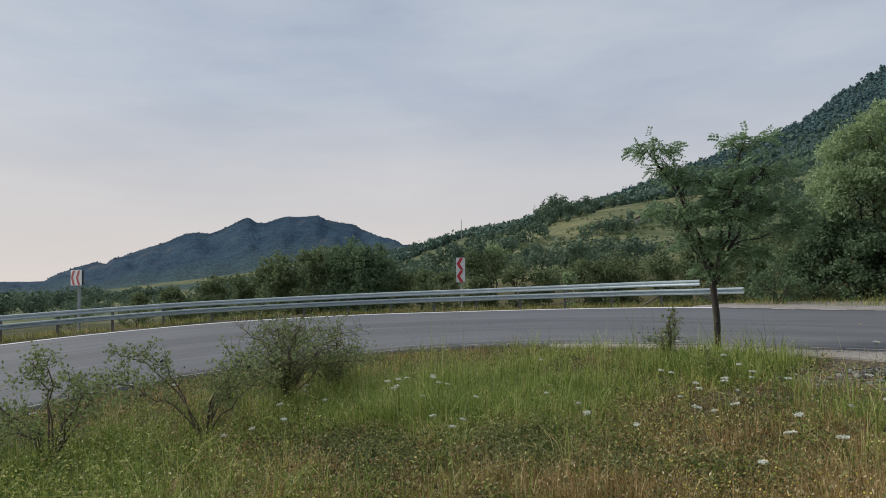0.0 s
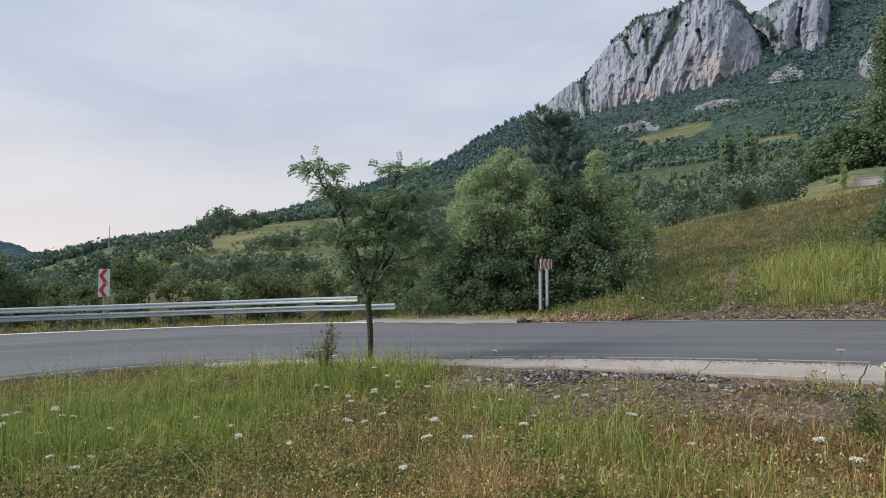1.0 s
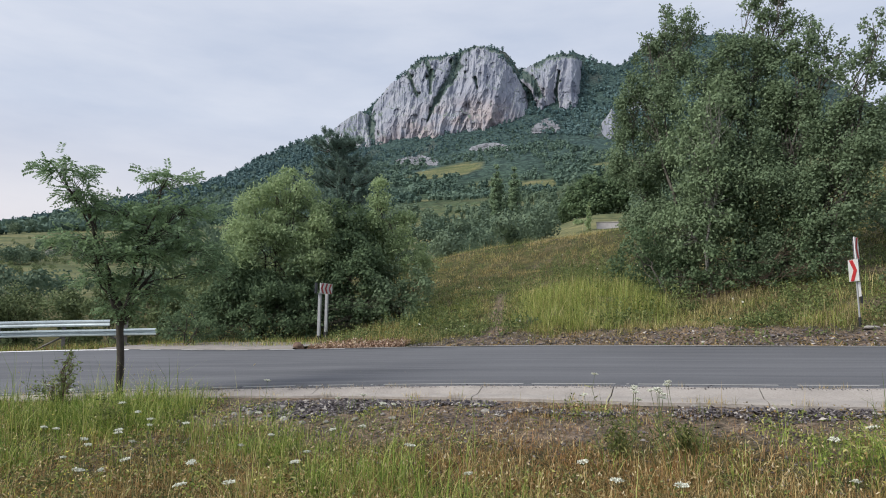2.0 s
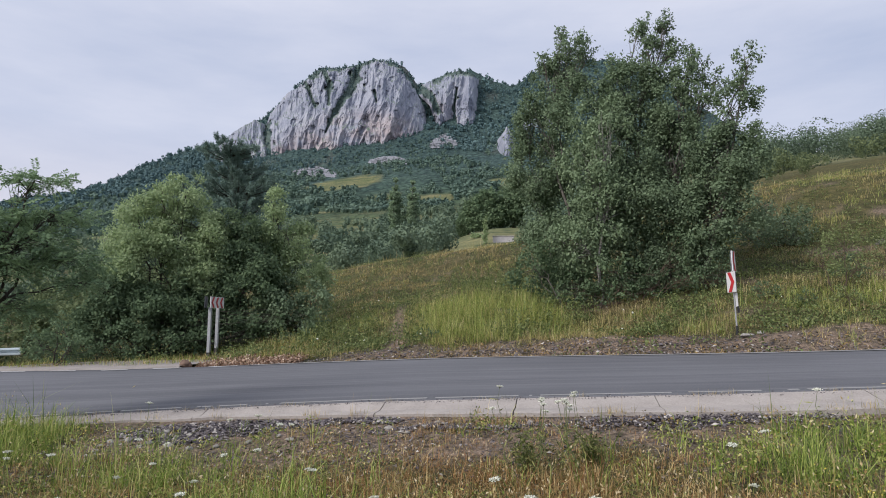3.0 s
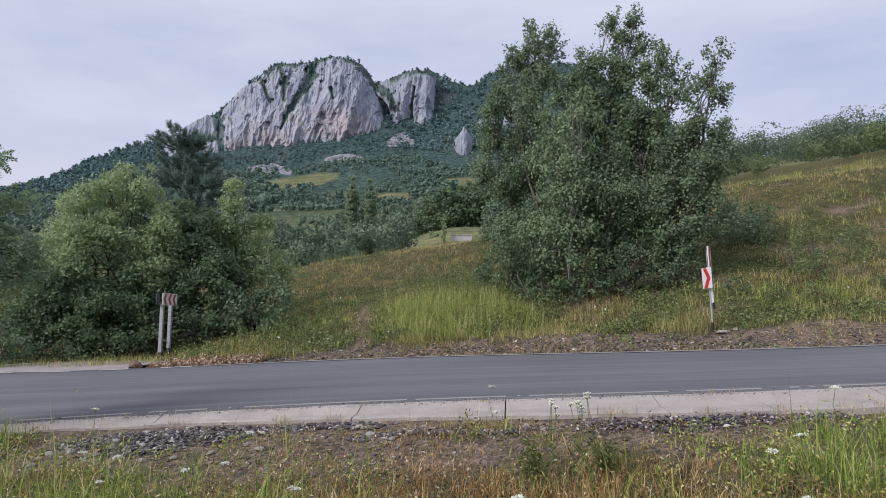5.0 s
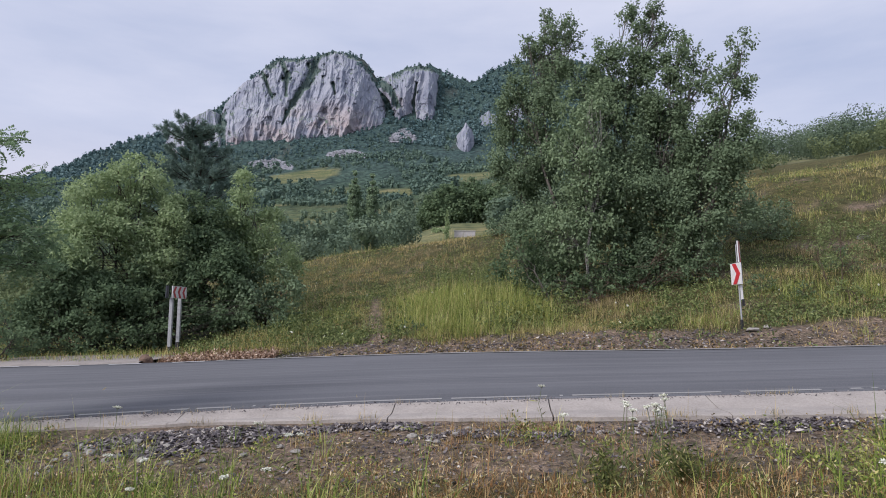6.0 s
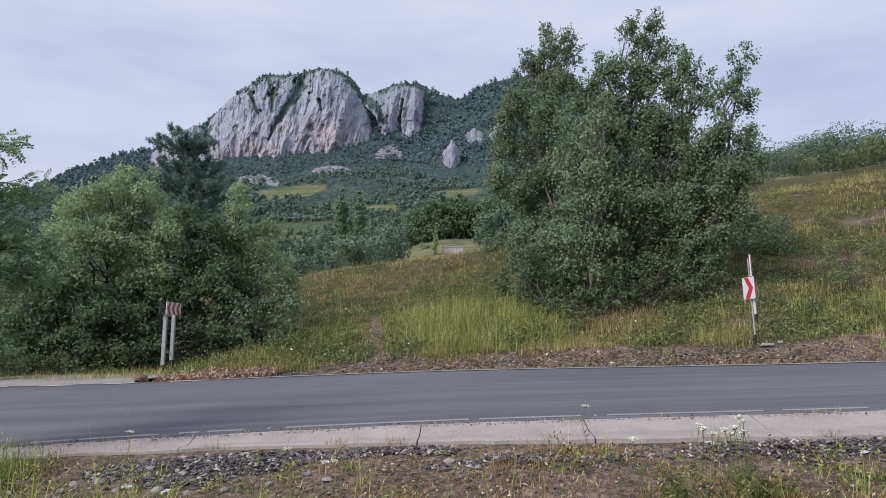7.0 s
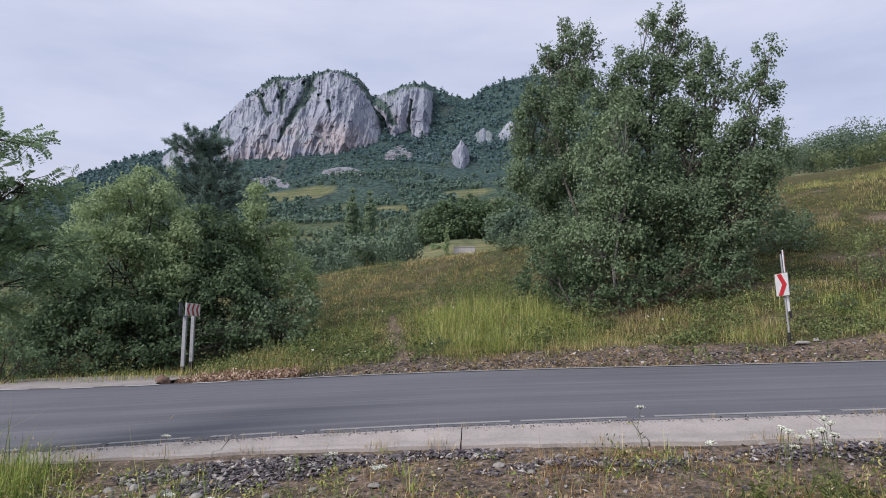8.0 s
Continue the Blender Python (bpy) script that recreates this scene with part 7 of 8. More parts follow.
# ---- grass, weeds and flowers ----
def blades(name, P, h, width, mat, label, seed, lean=0.35, category="grass", seg=2, outward=None):
    """Curved, tapering blades standing at the points P, one mesh."""
    rng = np.random.default_rng(seed)
    n = len(P)
    width = np.broadcast_to(width, (n,))
    a = rng.uniform(0, 2 * np.pi, n) if outward is None else np.radians(outward) + rng.normal(size=n) * 0.5
    D = np.column_stack([np.cos(a), np.sin(a), np.zeros(n)])
    b = a + np.pi / 2 + rng.normal(size=n) * 0.5
    S = np.column_stack([np.cos(b), np.sin(b), np.zeros(n)])
    bend = np.abs(rng.normal(size=n)) * lean
    rows = []
    for k in range(seg + 1):
        t = k / seg
        c = P + D * (h * bend * t ** 2)[:, None] + np.column_stack([np.zeros((n, 2)), h * t * (1 - 0.35 * bend * t)])
        w = width * (1 - t) ** 0.7 * 0.5
        if k < seg:
            rows.append(c + S * w[:, None])
            rows.append(c - S * w[:, None])
        else:
            rows.append(c)
    V = np.stack(rows, 1)
    m = V.shape[1]
    base = np.arange(n)[:, None] * m
    F = [base + np.array([[2 * k, 2 * k + 1, 2 * k + 3, 2 * k + 2]]) for k in range(seg - 1)]
    tri = base + np.array([[2 * seg - 2, 2 * seg - 1, 2 * seg]])
    return tagged(new(name, build_mesh(name, V.reshape(-1, 3), [np.concatenate(F), tri] if F else [tri], M[mat], False)), label, category, "", "stuff")


def verge_points(rng, n, near=3.2, far=14.0):
    """Points of the inner verge, denser towards the standing point."""
    az = np.radians(rng.uniform(-116, 48, n))
    r = near + (far - near) * rng.uniform(0, 1, n) ** 1.35
    x, y = 1.0 + np.sin(az) * r, -1.2 + np.cos(az) * r
    dN, _ = nearest(IN_C[40:300:2], x, y)
    poly = np.concatenate([IN_C, [[8, -14], [58, -14]]])
    ok = inside(poly, x, y) & (dN > 0.12 + np.interp(x, [-9.4, -5, -3, 1, 4, 16], [0.3, 0.36, 0.8, 1.05, 1.2, 1.25]) * (x > -9.4))
    gap = np.min([np.hypot(x - cx, y - cy) for cx, cy in ((2.1, -2.4), (1.7, -1.5), (0.9, -0.7), (0.0, 0.0))], axis=0)
    ok &= gap > 1.3
    return x[ok], y[ok], dN[ok]


def zones(x, y, dN):
    """Share of green, dry and bare ground in the verge."""
    n1 = fractal(x / 1.6, y / 1.6, 4, 61)
    n2 = fractal(x / 0.6, y / 0.6, 3, 62)
    spot = lambda cx, cy, rx, ry: np.exp(-((x - cx) / rx) ** 2 - ((y - cy) / ry) ** 2)
    green = 0.2 + 1.25 * spot(-6.4, 1.8, 3.0, 2.6) + 0.9 * spot(-5.2, 5.6, 2.6, 1.0) + 1.2 * spot(4.9, 4.6, 1.3, 0.9) + 1.0 * spot(-5.4, -3.2, 2.4, 1.6) + 0.5 * spot(-2.6, 5.2, 1.5, 0.6) + 0.5 * n1
    green += 0.5 * spot(-1.3, 4.3, 1.2, 0.5) - 0.7 * spot(-2.2, 2.0, 2.2, 1.2) - 0.8 * spot(0.9, 4.7, 2.0, 0.7)
    bare = smooth01((2.9 - dN + 0.9 * n1) / 1.0) * smooth01((x + 4.2) / 1.2) * (1 - 0.95 * spot(4.9, 4.7, 1.3, 0.9)) * (1 - 0.9 * spot(1.5, 5.8, 1.1, 0.5))
    return green + 0.3 * n2, bare


rng = np.random.default_rng(200)
x, y, dN = verge_points(rng, 36000)
green, bare = zones(x, y, dN)
u = rng.uniform(size=len(x))
alive = u > bare * 0.8
x, y, dN, green, bare = x[alive], y[alive], dN[alive], green[alive], bare[alive]
# low leafy herbs take part of the root places, grass tufts the rest
dark_spot = np.exp(-((x + 4.4) / 1.0) ** 2 - ((y + 0.2) / 0.6) ** 2) + np.exp(-((x + 3.2) / 1.0) ** 2 - ((y - 1.0) / 0.5) ** 2)
leafy_root = fractal(x / 0.45, y / 0.45, 3, 73) + 0.25 * rng.normal(size=len(x)) - 0.35 * smooth01((green - 0.7) / 0.5) + 0.8 * dark_spot - 0.45 * spot_at(x, y, 1.0, 4.2, 3.0, 1.4) + 0.5 * np.exp(-((x + 5.4) / 1.8) ** 2 - ((y + 3.2) / 1.2) ** 2) > 0.1


def herb_layer(name, sel, height, length, mat, label, seed):
    r_ = np.random.default_rng(seed)
    k = np.repeat(np.flatnonzero(sel), r_.poisson(14, int(sel.sum())))
    tallness = height * np.exp(r_.normal(size=len(x)) * 0.35)[k] * (1 - 0.5 * bare[k]) * (1 + 1.3 * spot_at(x, y, -6.6, -2.0, 1.8, 2.0) + 0.6 * spot_at(x, y, -5.0, -2.8, 1.2, 1.0))[k]
    px, py = x[k] + r_.normal(size=len(k)) * 0.05, y[k] + r_.normal(size=len(k)) * 0.05
    Q = np.column_stack([px, py, land_z(px, py) + tallness * r_.uniform(0.02, 1, len(k)) ** 0.7])
    V, F = leaf_quads(Q, length, length * 0.48, r_, up=0.75)
    tagged(new(name, build_mesh(name, V, [F], M[mat], False)), label, "herbs", "", "stuff")


pick_tone = rng.uniform(size=len(x)) + 0.45 * np.clip(green, 0, 1.2) - 0.8 * dark_spot + 0.7 * np.exp(-((x + 5.4) / 1.8) ** 2 - ((y + 3.2) / 1.3) ** 2)
herb_layer("low_herbs", leafy_root & (pick_tone < 0.55), 0.13, 0.038, "herb", "low dark green herbs among the grass", 231)
herb_layer("bright_herbs", leafy_root & (pick_tone >= 0.85), 0.15, 0.038, "herb_bright", "bright yellow-green herbs among the grass", 232)
herb_layer("withered_herbs", leafy_root & (pick_tone >= 0.55) & (pick_tone < 0.85), 0.13, 0.036, "herb_dry", "withered brown herbs among the grass", 233)
x, y, dN, green, bare = x[~leafy_root], y[~leafy_root], dN[~leafy_root], green[~leafy_root], bare[~leafy_root]
# each grass root carries a tuft of blades that fan out
many = rng.poisson(11, len(x))
own = np.repeat(np.arange(len(x)), many)
vigour = np.exp(rng.normal(size=len(x)) * 0.38)[own]
fan = rng.normal(size=(len(own), 2)) * 0.04 * vigour[:, None]
x, y, dN, green, bare = x[own] + fan[:, 0], y[own] + fan[:, 1], dN[own], green[own], bare[own]
z = land_z(x, y) - 0.01
P = np.column_stack([x, y, z])
u = rng.uniform(size=len(x))
isg = green + (rng.normal(size=own.max() + 1) * 0.35)[own] > 0.72
tall = (0.75 + 0.5 * fractal(x / 0.8, y / 0.8, 3, 71)) * vigour
out_dir = np.degrees(np.arctan2(fan[:, 1], fan[:, 0]))
worn = spot_at(x, y, 0.8, 4.7, 2.8, 1.2)
hg = np.where(isg, 0.28 + 0.1 * spot_at(x, y, 4.8, 4.5, 1.3, 0.9) + 0.12 * spot_at(x, y, -7.2, 0.6, 2.6, 3.0), 0.14) * tall * rng.uniform(0.5, 1.4, len(x)) * (1 - 0.5 * bare) * (1 - 0.42 * worn * ~isg)
s1 = isg & (u < 0.9)
blades("green_grass", P[s1], hg[s1] * 1.2, 0.0085, "grass_green", "long green grass in the verge", 201, 1.0, outward=out_dir[s1])
rusty = 0.6 - 0.3 * spot_at(x, y, 1.0, 4.6, 2.6, 0.9)
s2 = ~isg & (u < rusty)
blades("dry_grass", P[s2], hg[s2] * 1.2, 0.0062, "grass_dry", "short dry straw-coloured grass in the verge", 202, 1.1, outward=out_dir[s2])
s3 = ~isg & (u >= rusty) & (u < 0.985)
blades("brown_grass", P[s3], hg[s3] * 1.1, 0.006, "grass_brown", "rusty brown withered grass in the verge", 203, 1.1, outward=out_dir[s3])
s5 = (u >= 0.985) & (worn < 0.25)
blades("seed_stalks", P[s5], np.full(s5.sum(), 0.38) * rng.uniform(0.7, 1.25, s5.sum()), 0.005, "grass_dry", "tall dry seed stalks above the grass", 204, 0.3)
pick = rng.choice(len(P), 9500, replace=False)
pick = pick[fractal(P[pick, 0] / 1.4, P[pick, 1] / 1.4, 2, 77) - 0.9 * spot_at(P[pick, 0], P[pick, 1], 2.0, 4.5, 3.2, 1.6) > -0.05]
Q = P[pick] + [0, 0, 1] * (0.07 + 0.14 * rng.uniform(size=len(pick)))[:, None]
V, F = leaf_quads(Q, 0.017, 0.015, rng, up=1.0)
tagged(new("yellow_wildflowers", build_mesh("yellow_wildflowers", V, [F], M["yellow_bloom"], False)), "tiny yellow wildflowers in the grass", "flowers", "", "stuff")

pick = rng.choice(len(P), 9000, replace=False)
Q = P[pick] + np.column_stack([np.zeros((len(pick), 2)), hg[pick] * rng.uniform(0.7, 1.3, len(pick)) + 0.03])
V, F = leaf_quads(Q, 0.034, 0.014, rng, up=0.2, direction=np.array([0, 0, 1.0]))
tagged(new("grass_seed_heads", build_mesh("grass_seed_heads", V, [F], M["seed_head"], False)), "pale straw-coloured seed heads over the grass", "grass", "", "stuff")

# short trodden grass where one stands, and on towards the road behind
n = 34000
a, q = rng.uniform(0, 2 * np.pi, n), 9.5 * rng.uniform(0, 1, n) ** 0.6
gx, gy = 1.0 + np.cos(a) * q, -1.2 + np.sin(a) * q
dG, _ = nearest(IN_C[::2], gx, gy)
ga = np.degrees(np.arctan2(gx - 1.0, gy + 1.2))
okg = inside(np.concatenate([IN_C, [[8, -14], [58, -14]]]), gx, gy) & (dG > 1.3) & ~((q > 3.3) & (ga > -116) & (ga < 48))
gx, gy = gx[okg], gy[okg]
G = np.column_stack([gx, gy, land_z(gx, gy) - 0.01])
gg = fractal(gx / 1.2, gy / 1.2, 3, 79) > 0.0
for nm, sel, mat, lab, sd in (("trodden_green_grass", gg, "grass_green", "short trodden green grass in the verge", 241), ("trodden_dry_grass", ~gg, "grass_dry", "short trodden dry grass in the verge", 242)):
    blades(nm, G[sel], 0.11 * rng.uniform(0.4, 1.4, int(sel.sum())), 0.008, mat, lab, sd, 1.1)

# tufts on the gutter's edge and joints
i = rng.integers(int(np.argmin(np.abs(inF[:700, 0] - 9))), int(np.argmin(np.abs(inF[:700, 0] + 8))), 60)
tp = inF[i] - across[i] * rng.choice([0.0, 1.0], 60)[:, None] * np.interp(inF[i, 0], [-9.4, -5, -3, 1, 4, 16], [0.3, 0.3, 0.5, 0.86, 1.02, 1.1])[:, None]
k = np.repeat(np.arange(60), 26)
tp = tp[k] + rng.normal(size=(len(k), 2)) * [0.09, 0.03]
Pt = np.column_stack([tp, road_z(tp[:, 0], tp[:, 1]) - 0.04])
blades("gutter_tufts", Pt, 0.1 * rng.uniform(0.4, 1.5, len(k)), 0.005, "grass_dry", "small grass tufts in the gutter joints", 205, 0.6)

# bank beyond the road
az = np.radians(rng.uniform(-38, 38, 40000))
r = 13.5 + 46 * rng.uniform(0, 1, 40000) ** 1.8
x, y = np.sin(az) * r, np.cos(az) * r
dF, iF = nearest(OUT_C[20:320:2], x, y)
ok = ~inside(ROAD_POLY, x, y) & (y > 11) & (dF > 0.25)
ok &= ~((x > -13.6) & (x < -7.0) & (dF < 3.0))
ok &= ~((x > -9.0) & (x < -7.0) & (y < 18.6)) & ~((x > -7.2) & (x < -3.4) & (dF < 1.7))
x, y, r, dF = x[ok], y[ok], r[ok], dF[ok]
dirt = dirt_layer(x, y)
ok = rng.uniform(size=len(x)) > dirt * np.where(dF < 2.2, 0.92, 0.85)
x, y, r, dF = x[ok], y[ok], r[ok], dF[ok]
spot = lambda cx, cy, rx, ry: spot_at(x, y, cx, cy, rx, ry)
n1 = fractal(x / 2.5, y / 2.5, 4, 63)
n2 = fractal(x / 0.9, y / 0.9, 3, 64)
# withered patches drawn out sideways, also standing in for terracette shadow lines
n3 = fractal(x / 2.2, y / 1.0, 3, 68) + 0.5 * spot_at(x, y, 13.7, 23.4, 2.4, 2.4) + 0.3 * spot_at(x, y, 7.0, 20.5, 2.0, 1.5)
# tall yellow-green stand beside the path, greener strips along the foot, gold on the crest, dark weeds between
stand = 1.35 * spot(-0.7, 19.6, 1.1, 3.2) + 1.3 * spot(0.9, 19.6, 1.4, 3.2) + 1.0 * spot(2.3, 19.0, 1.0, 2.6)
lush = 0.12 + 0.8 * stand + 0.75 * spot(5.6, 18.3, 1.7, 0.9) + 0.8 * spot(10.6, 17.4, 2.6, 0.9) + 0.75 * spot(-4.2, 19.4, 1.7, 2.0) + 0.35 * spot(13, 29, 5, 3) + 1.0 * n1 + 0.4 * n2 - 0.6 * spot(-4.5, 31, 4, 6) - 0.4 * spot(13.7, 23.5, 2.4, 2.2)
gold = spot(-5, 31, 5, 7) + 0.9 * spot(-3, 40, 9, 4) + 0.5 * spot(7.2, 17.6, 1.6, 0.8) + 0.6 * spot(17, 35, 8, 4) + 0.5 * n1 - 0.1
lush_t = lush + rng.normal(size=len(x)) * 0.17
weedy = 1.5 * fractal(x / 1.7, y / 1.7, 3, 67) + rng.normal(size=len(x)) * 0.15 + 0.5 * spot(0.5, 31, 3.5, 4) + 0.5 * spot(3.2, 24, 2.0, 3.0) + 0.45 * spot(-3.8, 18.5, 1.6, 1.4) + 0.3 * spot(12, 22, 3, 3) - 0.45 * np.minimum(stand, 1) - 0.25 * gold
many = rng.poisson(10 + 3 * np.clip(stand, 0, 1))
own = np.repeat(np.arange(len(x)), many)
vig = np.exp(rng.normal(size=len(x)) * 0.42)[own]
fan = rng.normal(size=(len(own), 2)) * 0.09 * vig[:, None]
isg, weed_t, gold_t = lush_t[own] > 0.55, weedy[own] > 0.14, (gold + rng.normal(size=len(x)) * 0.25)[own] > 0.5
stand, n2, withered = np.clip(stand, 0, 1.3)[own], n2[own], (n3 + rng.normal(size=len(n3)) * 0.12)[own] > 0.2
x, y, r, dF = x[own] + fan[:, 0], y[own] + fan[:, 1], r[own], dF[own]
P = np.column_stack([x, y, land_z(x, y) - 0.02])
h = np.where(isg, 0.27, 0.17) * vig * rng.uniform(0.5, 1.3, len(x)) * smooth01(dF / 2.6 + 0.12) * (1 + 0.35 * n2) * (1 + 0.5 * stand * isg)
u = rng.uniform(size=len(x))
wide = 0.005 + 0.00027 * r
turn = np.degrees(np.arctan2(fan[:, 1], fan[:, 0]))
for nm, sel, mat, lab, sd in (("bank_green_grass", isg & ~weed_t & (u < 0.72), "grass_stand", "tall yellow-green grass on the roadside bank", 211),
                              ("bank_meadow_grass", (isg & ~weed_t & (u >= 0.72)) | (~isg & ~weed_t & ~gold_t & ~withered & (u < 0.85)), "grass_bank", "mixed green and dry grass on the roadside bank", 212),
                              ("bank_gold_grass", ~isg & ~weed_t & gold_t & ~withered & (u < 0.85), "grass_gold", "golden dry grass along the crest of the bank", 214),
                              ("bank_brown_grass", ~isg & ~weed_t & (withered | (u >= 0.85)), "grass_withered", "withered straw-brown grass on the bank", 213)):
    blades(nm, P[sel], h[sel] * 1.1, wide[sel], mat, lab, sd, 0.85, "grass", 2, outward=turn[sel])
sel = weed_t & (u < 0.8)
Q = P[sel] + np.column_stack([np.zeros((sel.sum(), 2)), rng.uniform(0.05, 1, sel.sum()) * h[sel] * 1.25])
V, F = leaf_quads(Q, 0.085, 0.042, rng, up=0.6)
tagged(new("bank_weeds", build_mesh("bank_weeds", V, [F], M["bank_herb"], False)), "dark leafy weeds among the bank's grass", "weeds", "", "stuff")
pick = rng.choice(len(P), 900, replace=False)
pick = pick[rng.uniform(size=900) < 0.12 + 0.9 * spot_at(P[pick, 0], P[pick, 1], -4, 29, 3.5, 6)]
V, F = leaf_quads(P[pick] + [0, 0, 1] * (h[pick] * 1.05 + 0.05)[:, None], 0.07, 0.06, rng, up=1.0)
tagged(new("bank_blossom", build_mesh("bank_blossom", V, [F], M["petal"], False)), "scattered white blossom on the bank", "flowers", "", "stuff")

# tall leafy stalks standing over the bank's grass
cx = np.concatenate([rng.normal(0.6, 1.9, 120), rng.normal(3.0, 0.9, 50), rng.uniform(5, 16, 110), rng.normal(-4.3, 1.3, 60), rng.uniform(-7, 0, 60)])
cy = np.concatenate([rng.normal(27, 4.0, 120), rng.normal(20.5, 1.6, 50), rng.uniform(17, 30, 110), rng.normal(18.6, 1.2, 60), rng.uniform(22, 36, 60)])
dS, _ = nearest(OUT_C[20:320:2], cx, cy)
ok = ~inside(ROAD_POLY, cx, cy) & (dS > 1.9)
cx, cy = cx[ok], cy[ok]
tallness = 0.5 * np.exp(rng.normal(size=len(cx)) * 0.3)
k = np.repeat(np.arange(len(cx)), 46)
f = rng.uniform(0.08, 1, len(k))
lean = rng.normal(size=(len(cx), 2)) * 0.12
spread = (0.03 + 0.09 * (1 - f) ** 0.7)[:, None] * rng.normal(size=(len(k), 2))
Q = np.column_stack([cx[k] + lean[k, 0] * f + spread[:, 0], cy[k] + lean[k, 1] * f + spread[:, 1], land_z(cx, cy)[k] + tallness[k] * f])
V, F = leaf_quads(Q, 0.1, 0.034, rng, up=0.4)
tagged(new("bank_stalks", build_mesh("bank_stalks", V, [F], M["bank_herb"], False)), "tall dark green leafy stalks on the bank", "weeds", "", "stuff")

# shoulder and slope outside the bend
i = rng.integers(500, 1260, 26000)
d = 0.35 + np.abs(rng.normal(size=26000)) * 2.2
p = outF[i] + across[i] * d[:, None]
P = np.column_stack([p, land_z(p[:, 0], p[:, 1]) - 0.02])
okp = fractal(p[:, 0] / 1.0, p[:, 1] / 1.0, 3, 66) + 0.35 * (d - 0.9) > 0
P, d = P[okp], d[okp]
hh = 0.24 * rng.uniform(0.4, 1.5, len(P)) * smooth01(d / 1.5 + 0.2)
g2 = rng.uniform(size=len(P)) < 0.45
blades("shoulder_dry_grass", P[~g2], hh[~g2], 0.014, "grass_dry", "dry grass under the guardrail", 221, 0.5, "grass", 2)
blades("shoulder_green_grass", P[g2], hh[g2], 0.016, "grass_green", "green weeds under the guardrail", 222, 0.5, "grass", 2)


# ---- wild carrot flowers ----
def carrot_proto(height, head, seed):
    rng = np.random.default_rng(seed)
    T = thing("wild_carrot", pose(0, 0, 0), "wild carrot with a flat white flower head", "flower", "wild carrots in the verge")
    top = np.array([rng.normal() * 0.05, rng.normal() * 0.05, height])
    P, r = limb(rng, (0, 0, 0), top, 0.004, 0.0022, 6, 0.05)
    paths = [(P, r)]
    m = 26
    a = np.arange(m) * 2.399
    rad = head * np.sqrt((np.arange(m) + 0.5) / m)
    tipz = 0.016 + 0.005 * (1 - (rad / head) ** 2)
    tips = top + np.column_stack([np.cos(a) * rad, np.sin(a) * rad, tipz])
    for t in tips[::3]:
        paths.append((np.linspace(top, t, 3), np.array([0.0016, 0.001, 0.0008])))
    V, F = tubes(paths, 4)
    part_data("stem", build_mesh("stem", V, [F], M["stem"], True), T)
    idx = np.repeat(np.arange(m), 5)
    Q = tips[idx] + rng.normal(size=(len(idx), 3)) * [0.007, 0.007, 0.0015]
    V, F = leaf_quads(Q, 0.013, 0.012, rng, up=4.0, facing=np.array([0, 0, 1.0]))
    part_data("flower_head", build_mesh("flower_head", V, [F], M["petal"], False), T, "flat white umbel")
    k = 14
    Q = P[rng.integers(0, 4, k)] + rng.normal(size=(k, 3)) * 0.012
    V, F = leaf_quads(Q, 0.09, 0.014, rng, up=0.3)
    part_data("foliage", build_mesh("foliage", V, [F], M["herb"], False), T, "feathery green leaves")
    return T


protos = [carrot_proto(h_, w_, 300 + k) for k, (h_, w_) in enumerate(((0.34, 0.028), (0.42, 0.034), (0.28, 0.024), (0.48, 0.037), (0.58, 0.026), (0.66, 0.023)))]
spots = [(-3.3, 3.3), (-3.2, 3.2), (-3.4, 3.1), (-2.9, 3.4), (1.65, 4.33), (2.24, 4.18), (-3.8, 4.6), (-2.5, 2.8), (-2.3, 2.1), (-1.65, 2.7), (-1.2, 2.15), (-1.7, 3.5), (-2.0, -2.6), (-1.6, -1.8), (-1.8, -1.3), (-0.4, -0.2), (-3.0, 3.6), (-2.7, 3.9), (-0.9, 3.3), (-0.6, 2.9)]
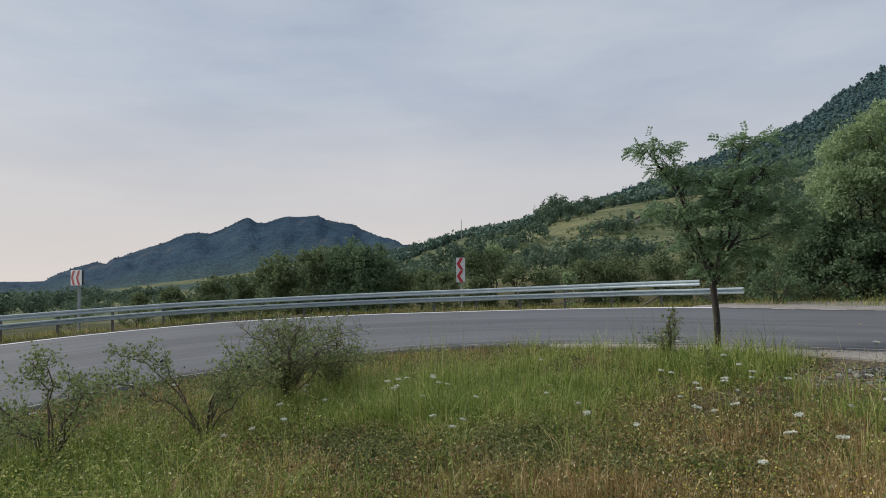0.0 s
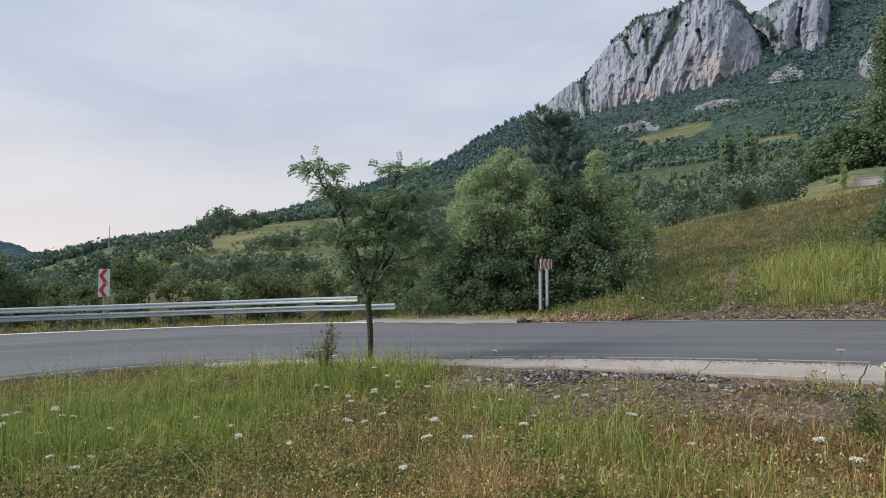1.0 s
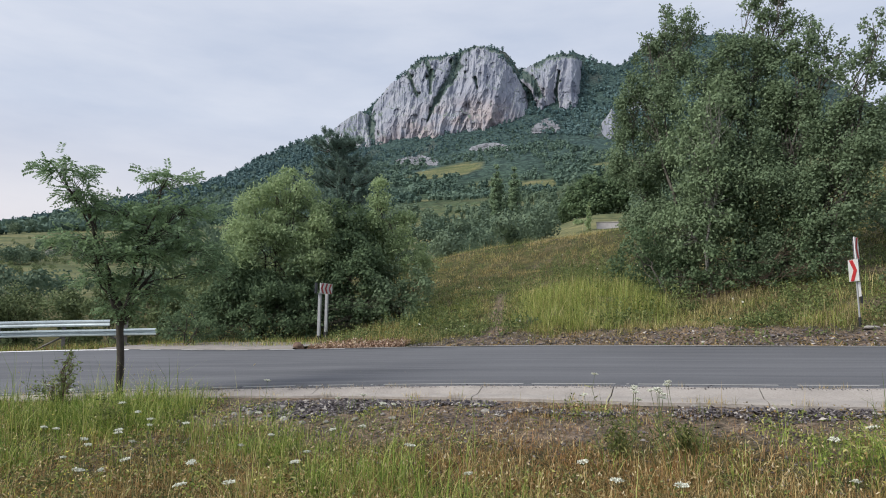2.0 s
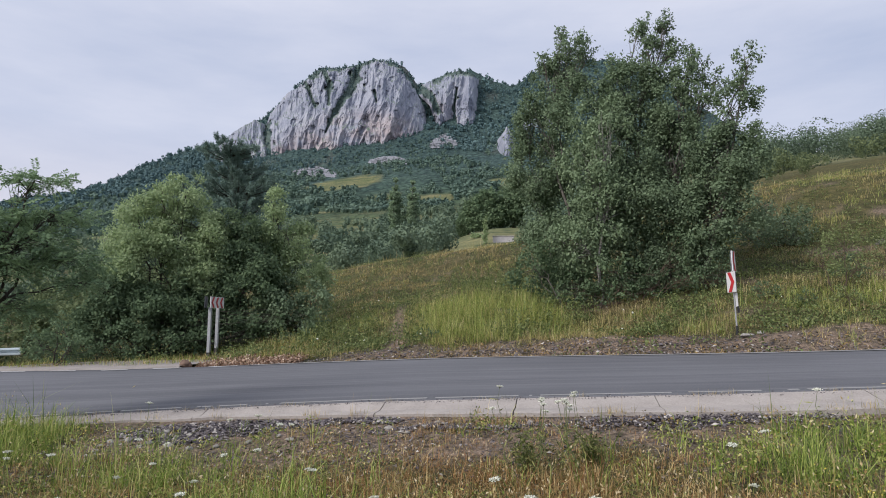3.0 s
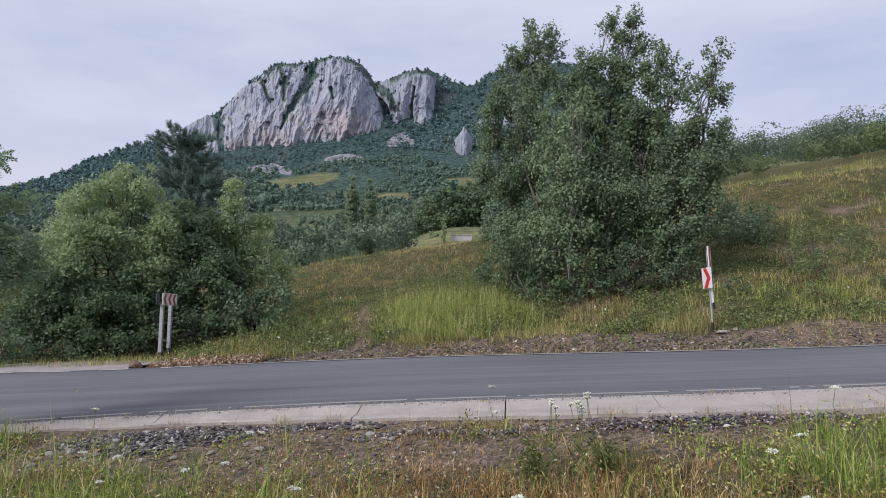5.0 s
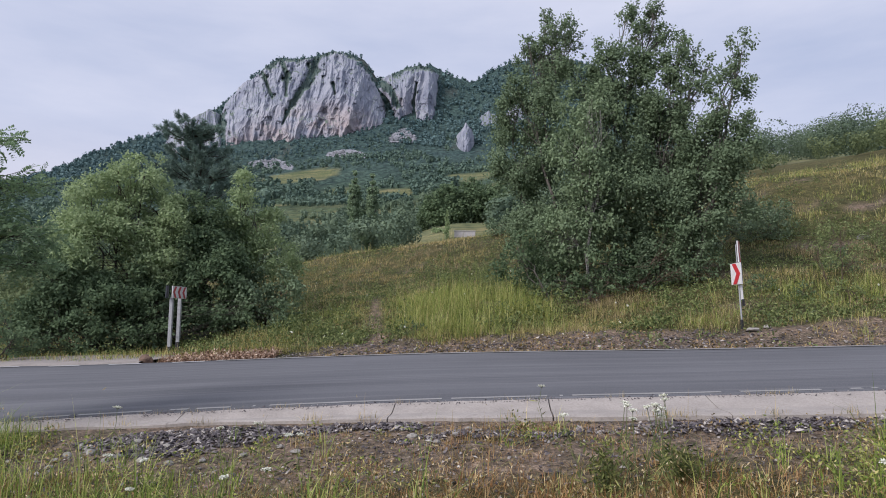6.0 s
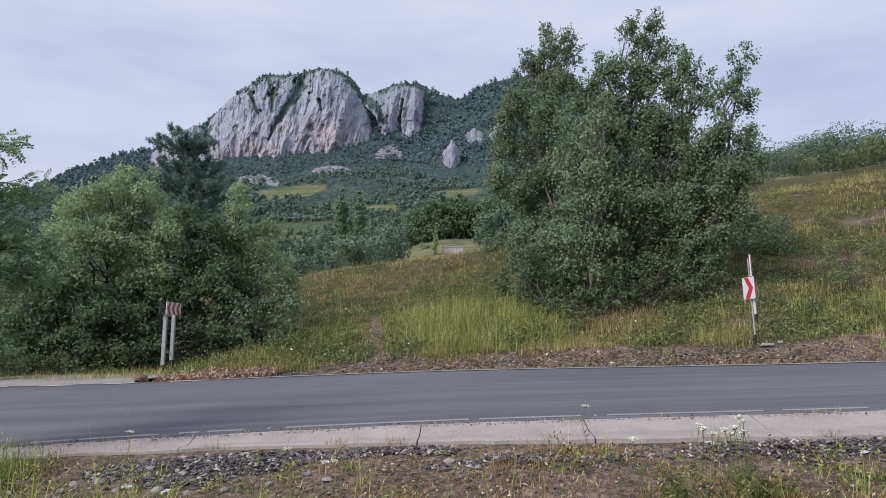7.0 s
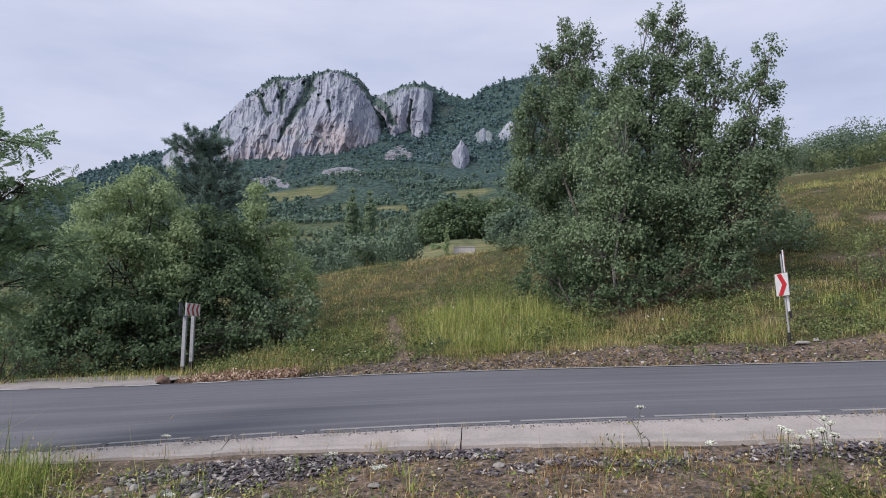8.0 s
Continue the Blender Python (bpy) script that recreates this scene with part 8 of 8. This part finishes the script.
for _ in range(9):
    spots.append((1.95 + rng.normal() * 0.26, 4.28 + rng.normal() * 0.14))
for _ in range(9):
    spots.append((-5.9 + rng.normal() * 0.35, 1.1 + rng.normal() * 0.3))
for _ in range(14):
    spots.append((-2.6 + rng.normal() * 1.2, 4.6 + rng.normal() * 0.5))
x, y, dN = verge_points(np.random.default_rng(301), 420, 3.4, 10.5)
for a, b, c in zip(x, y, dN):
    if c > 0.9 and len(spots) < 100:
        spots.append((float(a), float(b)))
sz_ = land_z(np.array([s[0] for s in spots]), np.array([s[1] for s in spots]))
for k, ((a, b), c) in enumerate(zip(spots, sz_)):
    m = pose(a, b, float(c) - 0.02, rng.uniform(-12, 12), rng.uniform(-12, 12), rng.uniform(0, 360))
    if k < len(protos):
        protos[k].matrix_basis = m
    else:
        tall_one = 1.5 < a < 2.5 and 3.9 < b < 4.7
        copy_thing(protos[int(rng.integers(4, 6) if tall_one else rng.integers(0, 4))], m)


def weed(base, height, seed, label):
    rng = np.random.default_rng(seed)
    T = thing("tall_weed", pose(base[0], base[1], gz(*base) - 0.03), label, "plant", "tall weeds in the verge")
    paths, pts = [], []
    for _ in range(7):
        e = np.array([rng.normal() * 0.1, rng.normal() * 0.1, height * rng.uniform(0.6, 1.05)])
        P, r = limb(rng, (0, 0, 0), e, 0.005, 0.0015, 8, 0.06)
        paths.append((P, r))
        pts.append(P[1:])
    V, F = tubes(paths, 4)
    part_data("stalk", build_mesh("stalk", V, [F], M["stem"], True), T)
    pts = np.concatenate(pts)
    idx = rng.integers(0, len(pts), 520)
    V, F = leaf_quads(pts[idx] + rng.normal(size=(520, 3)) * 0.04, 0.06, 0.014, rng, up=0.3)
    part_data("foliage", build_mesh("foliage", V, [F], M["herb"], False), T)


weed((1.78, 4.3), 0.4, 401, "dark green feathery weed beside the gravel")
weed((2.4, 4.5), 0.28, 402, "small green weed among pale flowers")
weed((-3.9, 1.6), 0.25, 403, "low dark green herb clump in dry grass")
weed((-4.3, 4.7), 0.5, 404, "tall grey-green weed by the roadside")
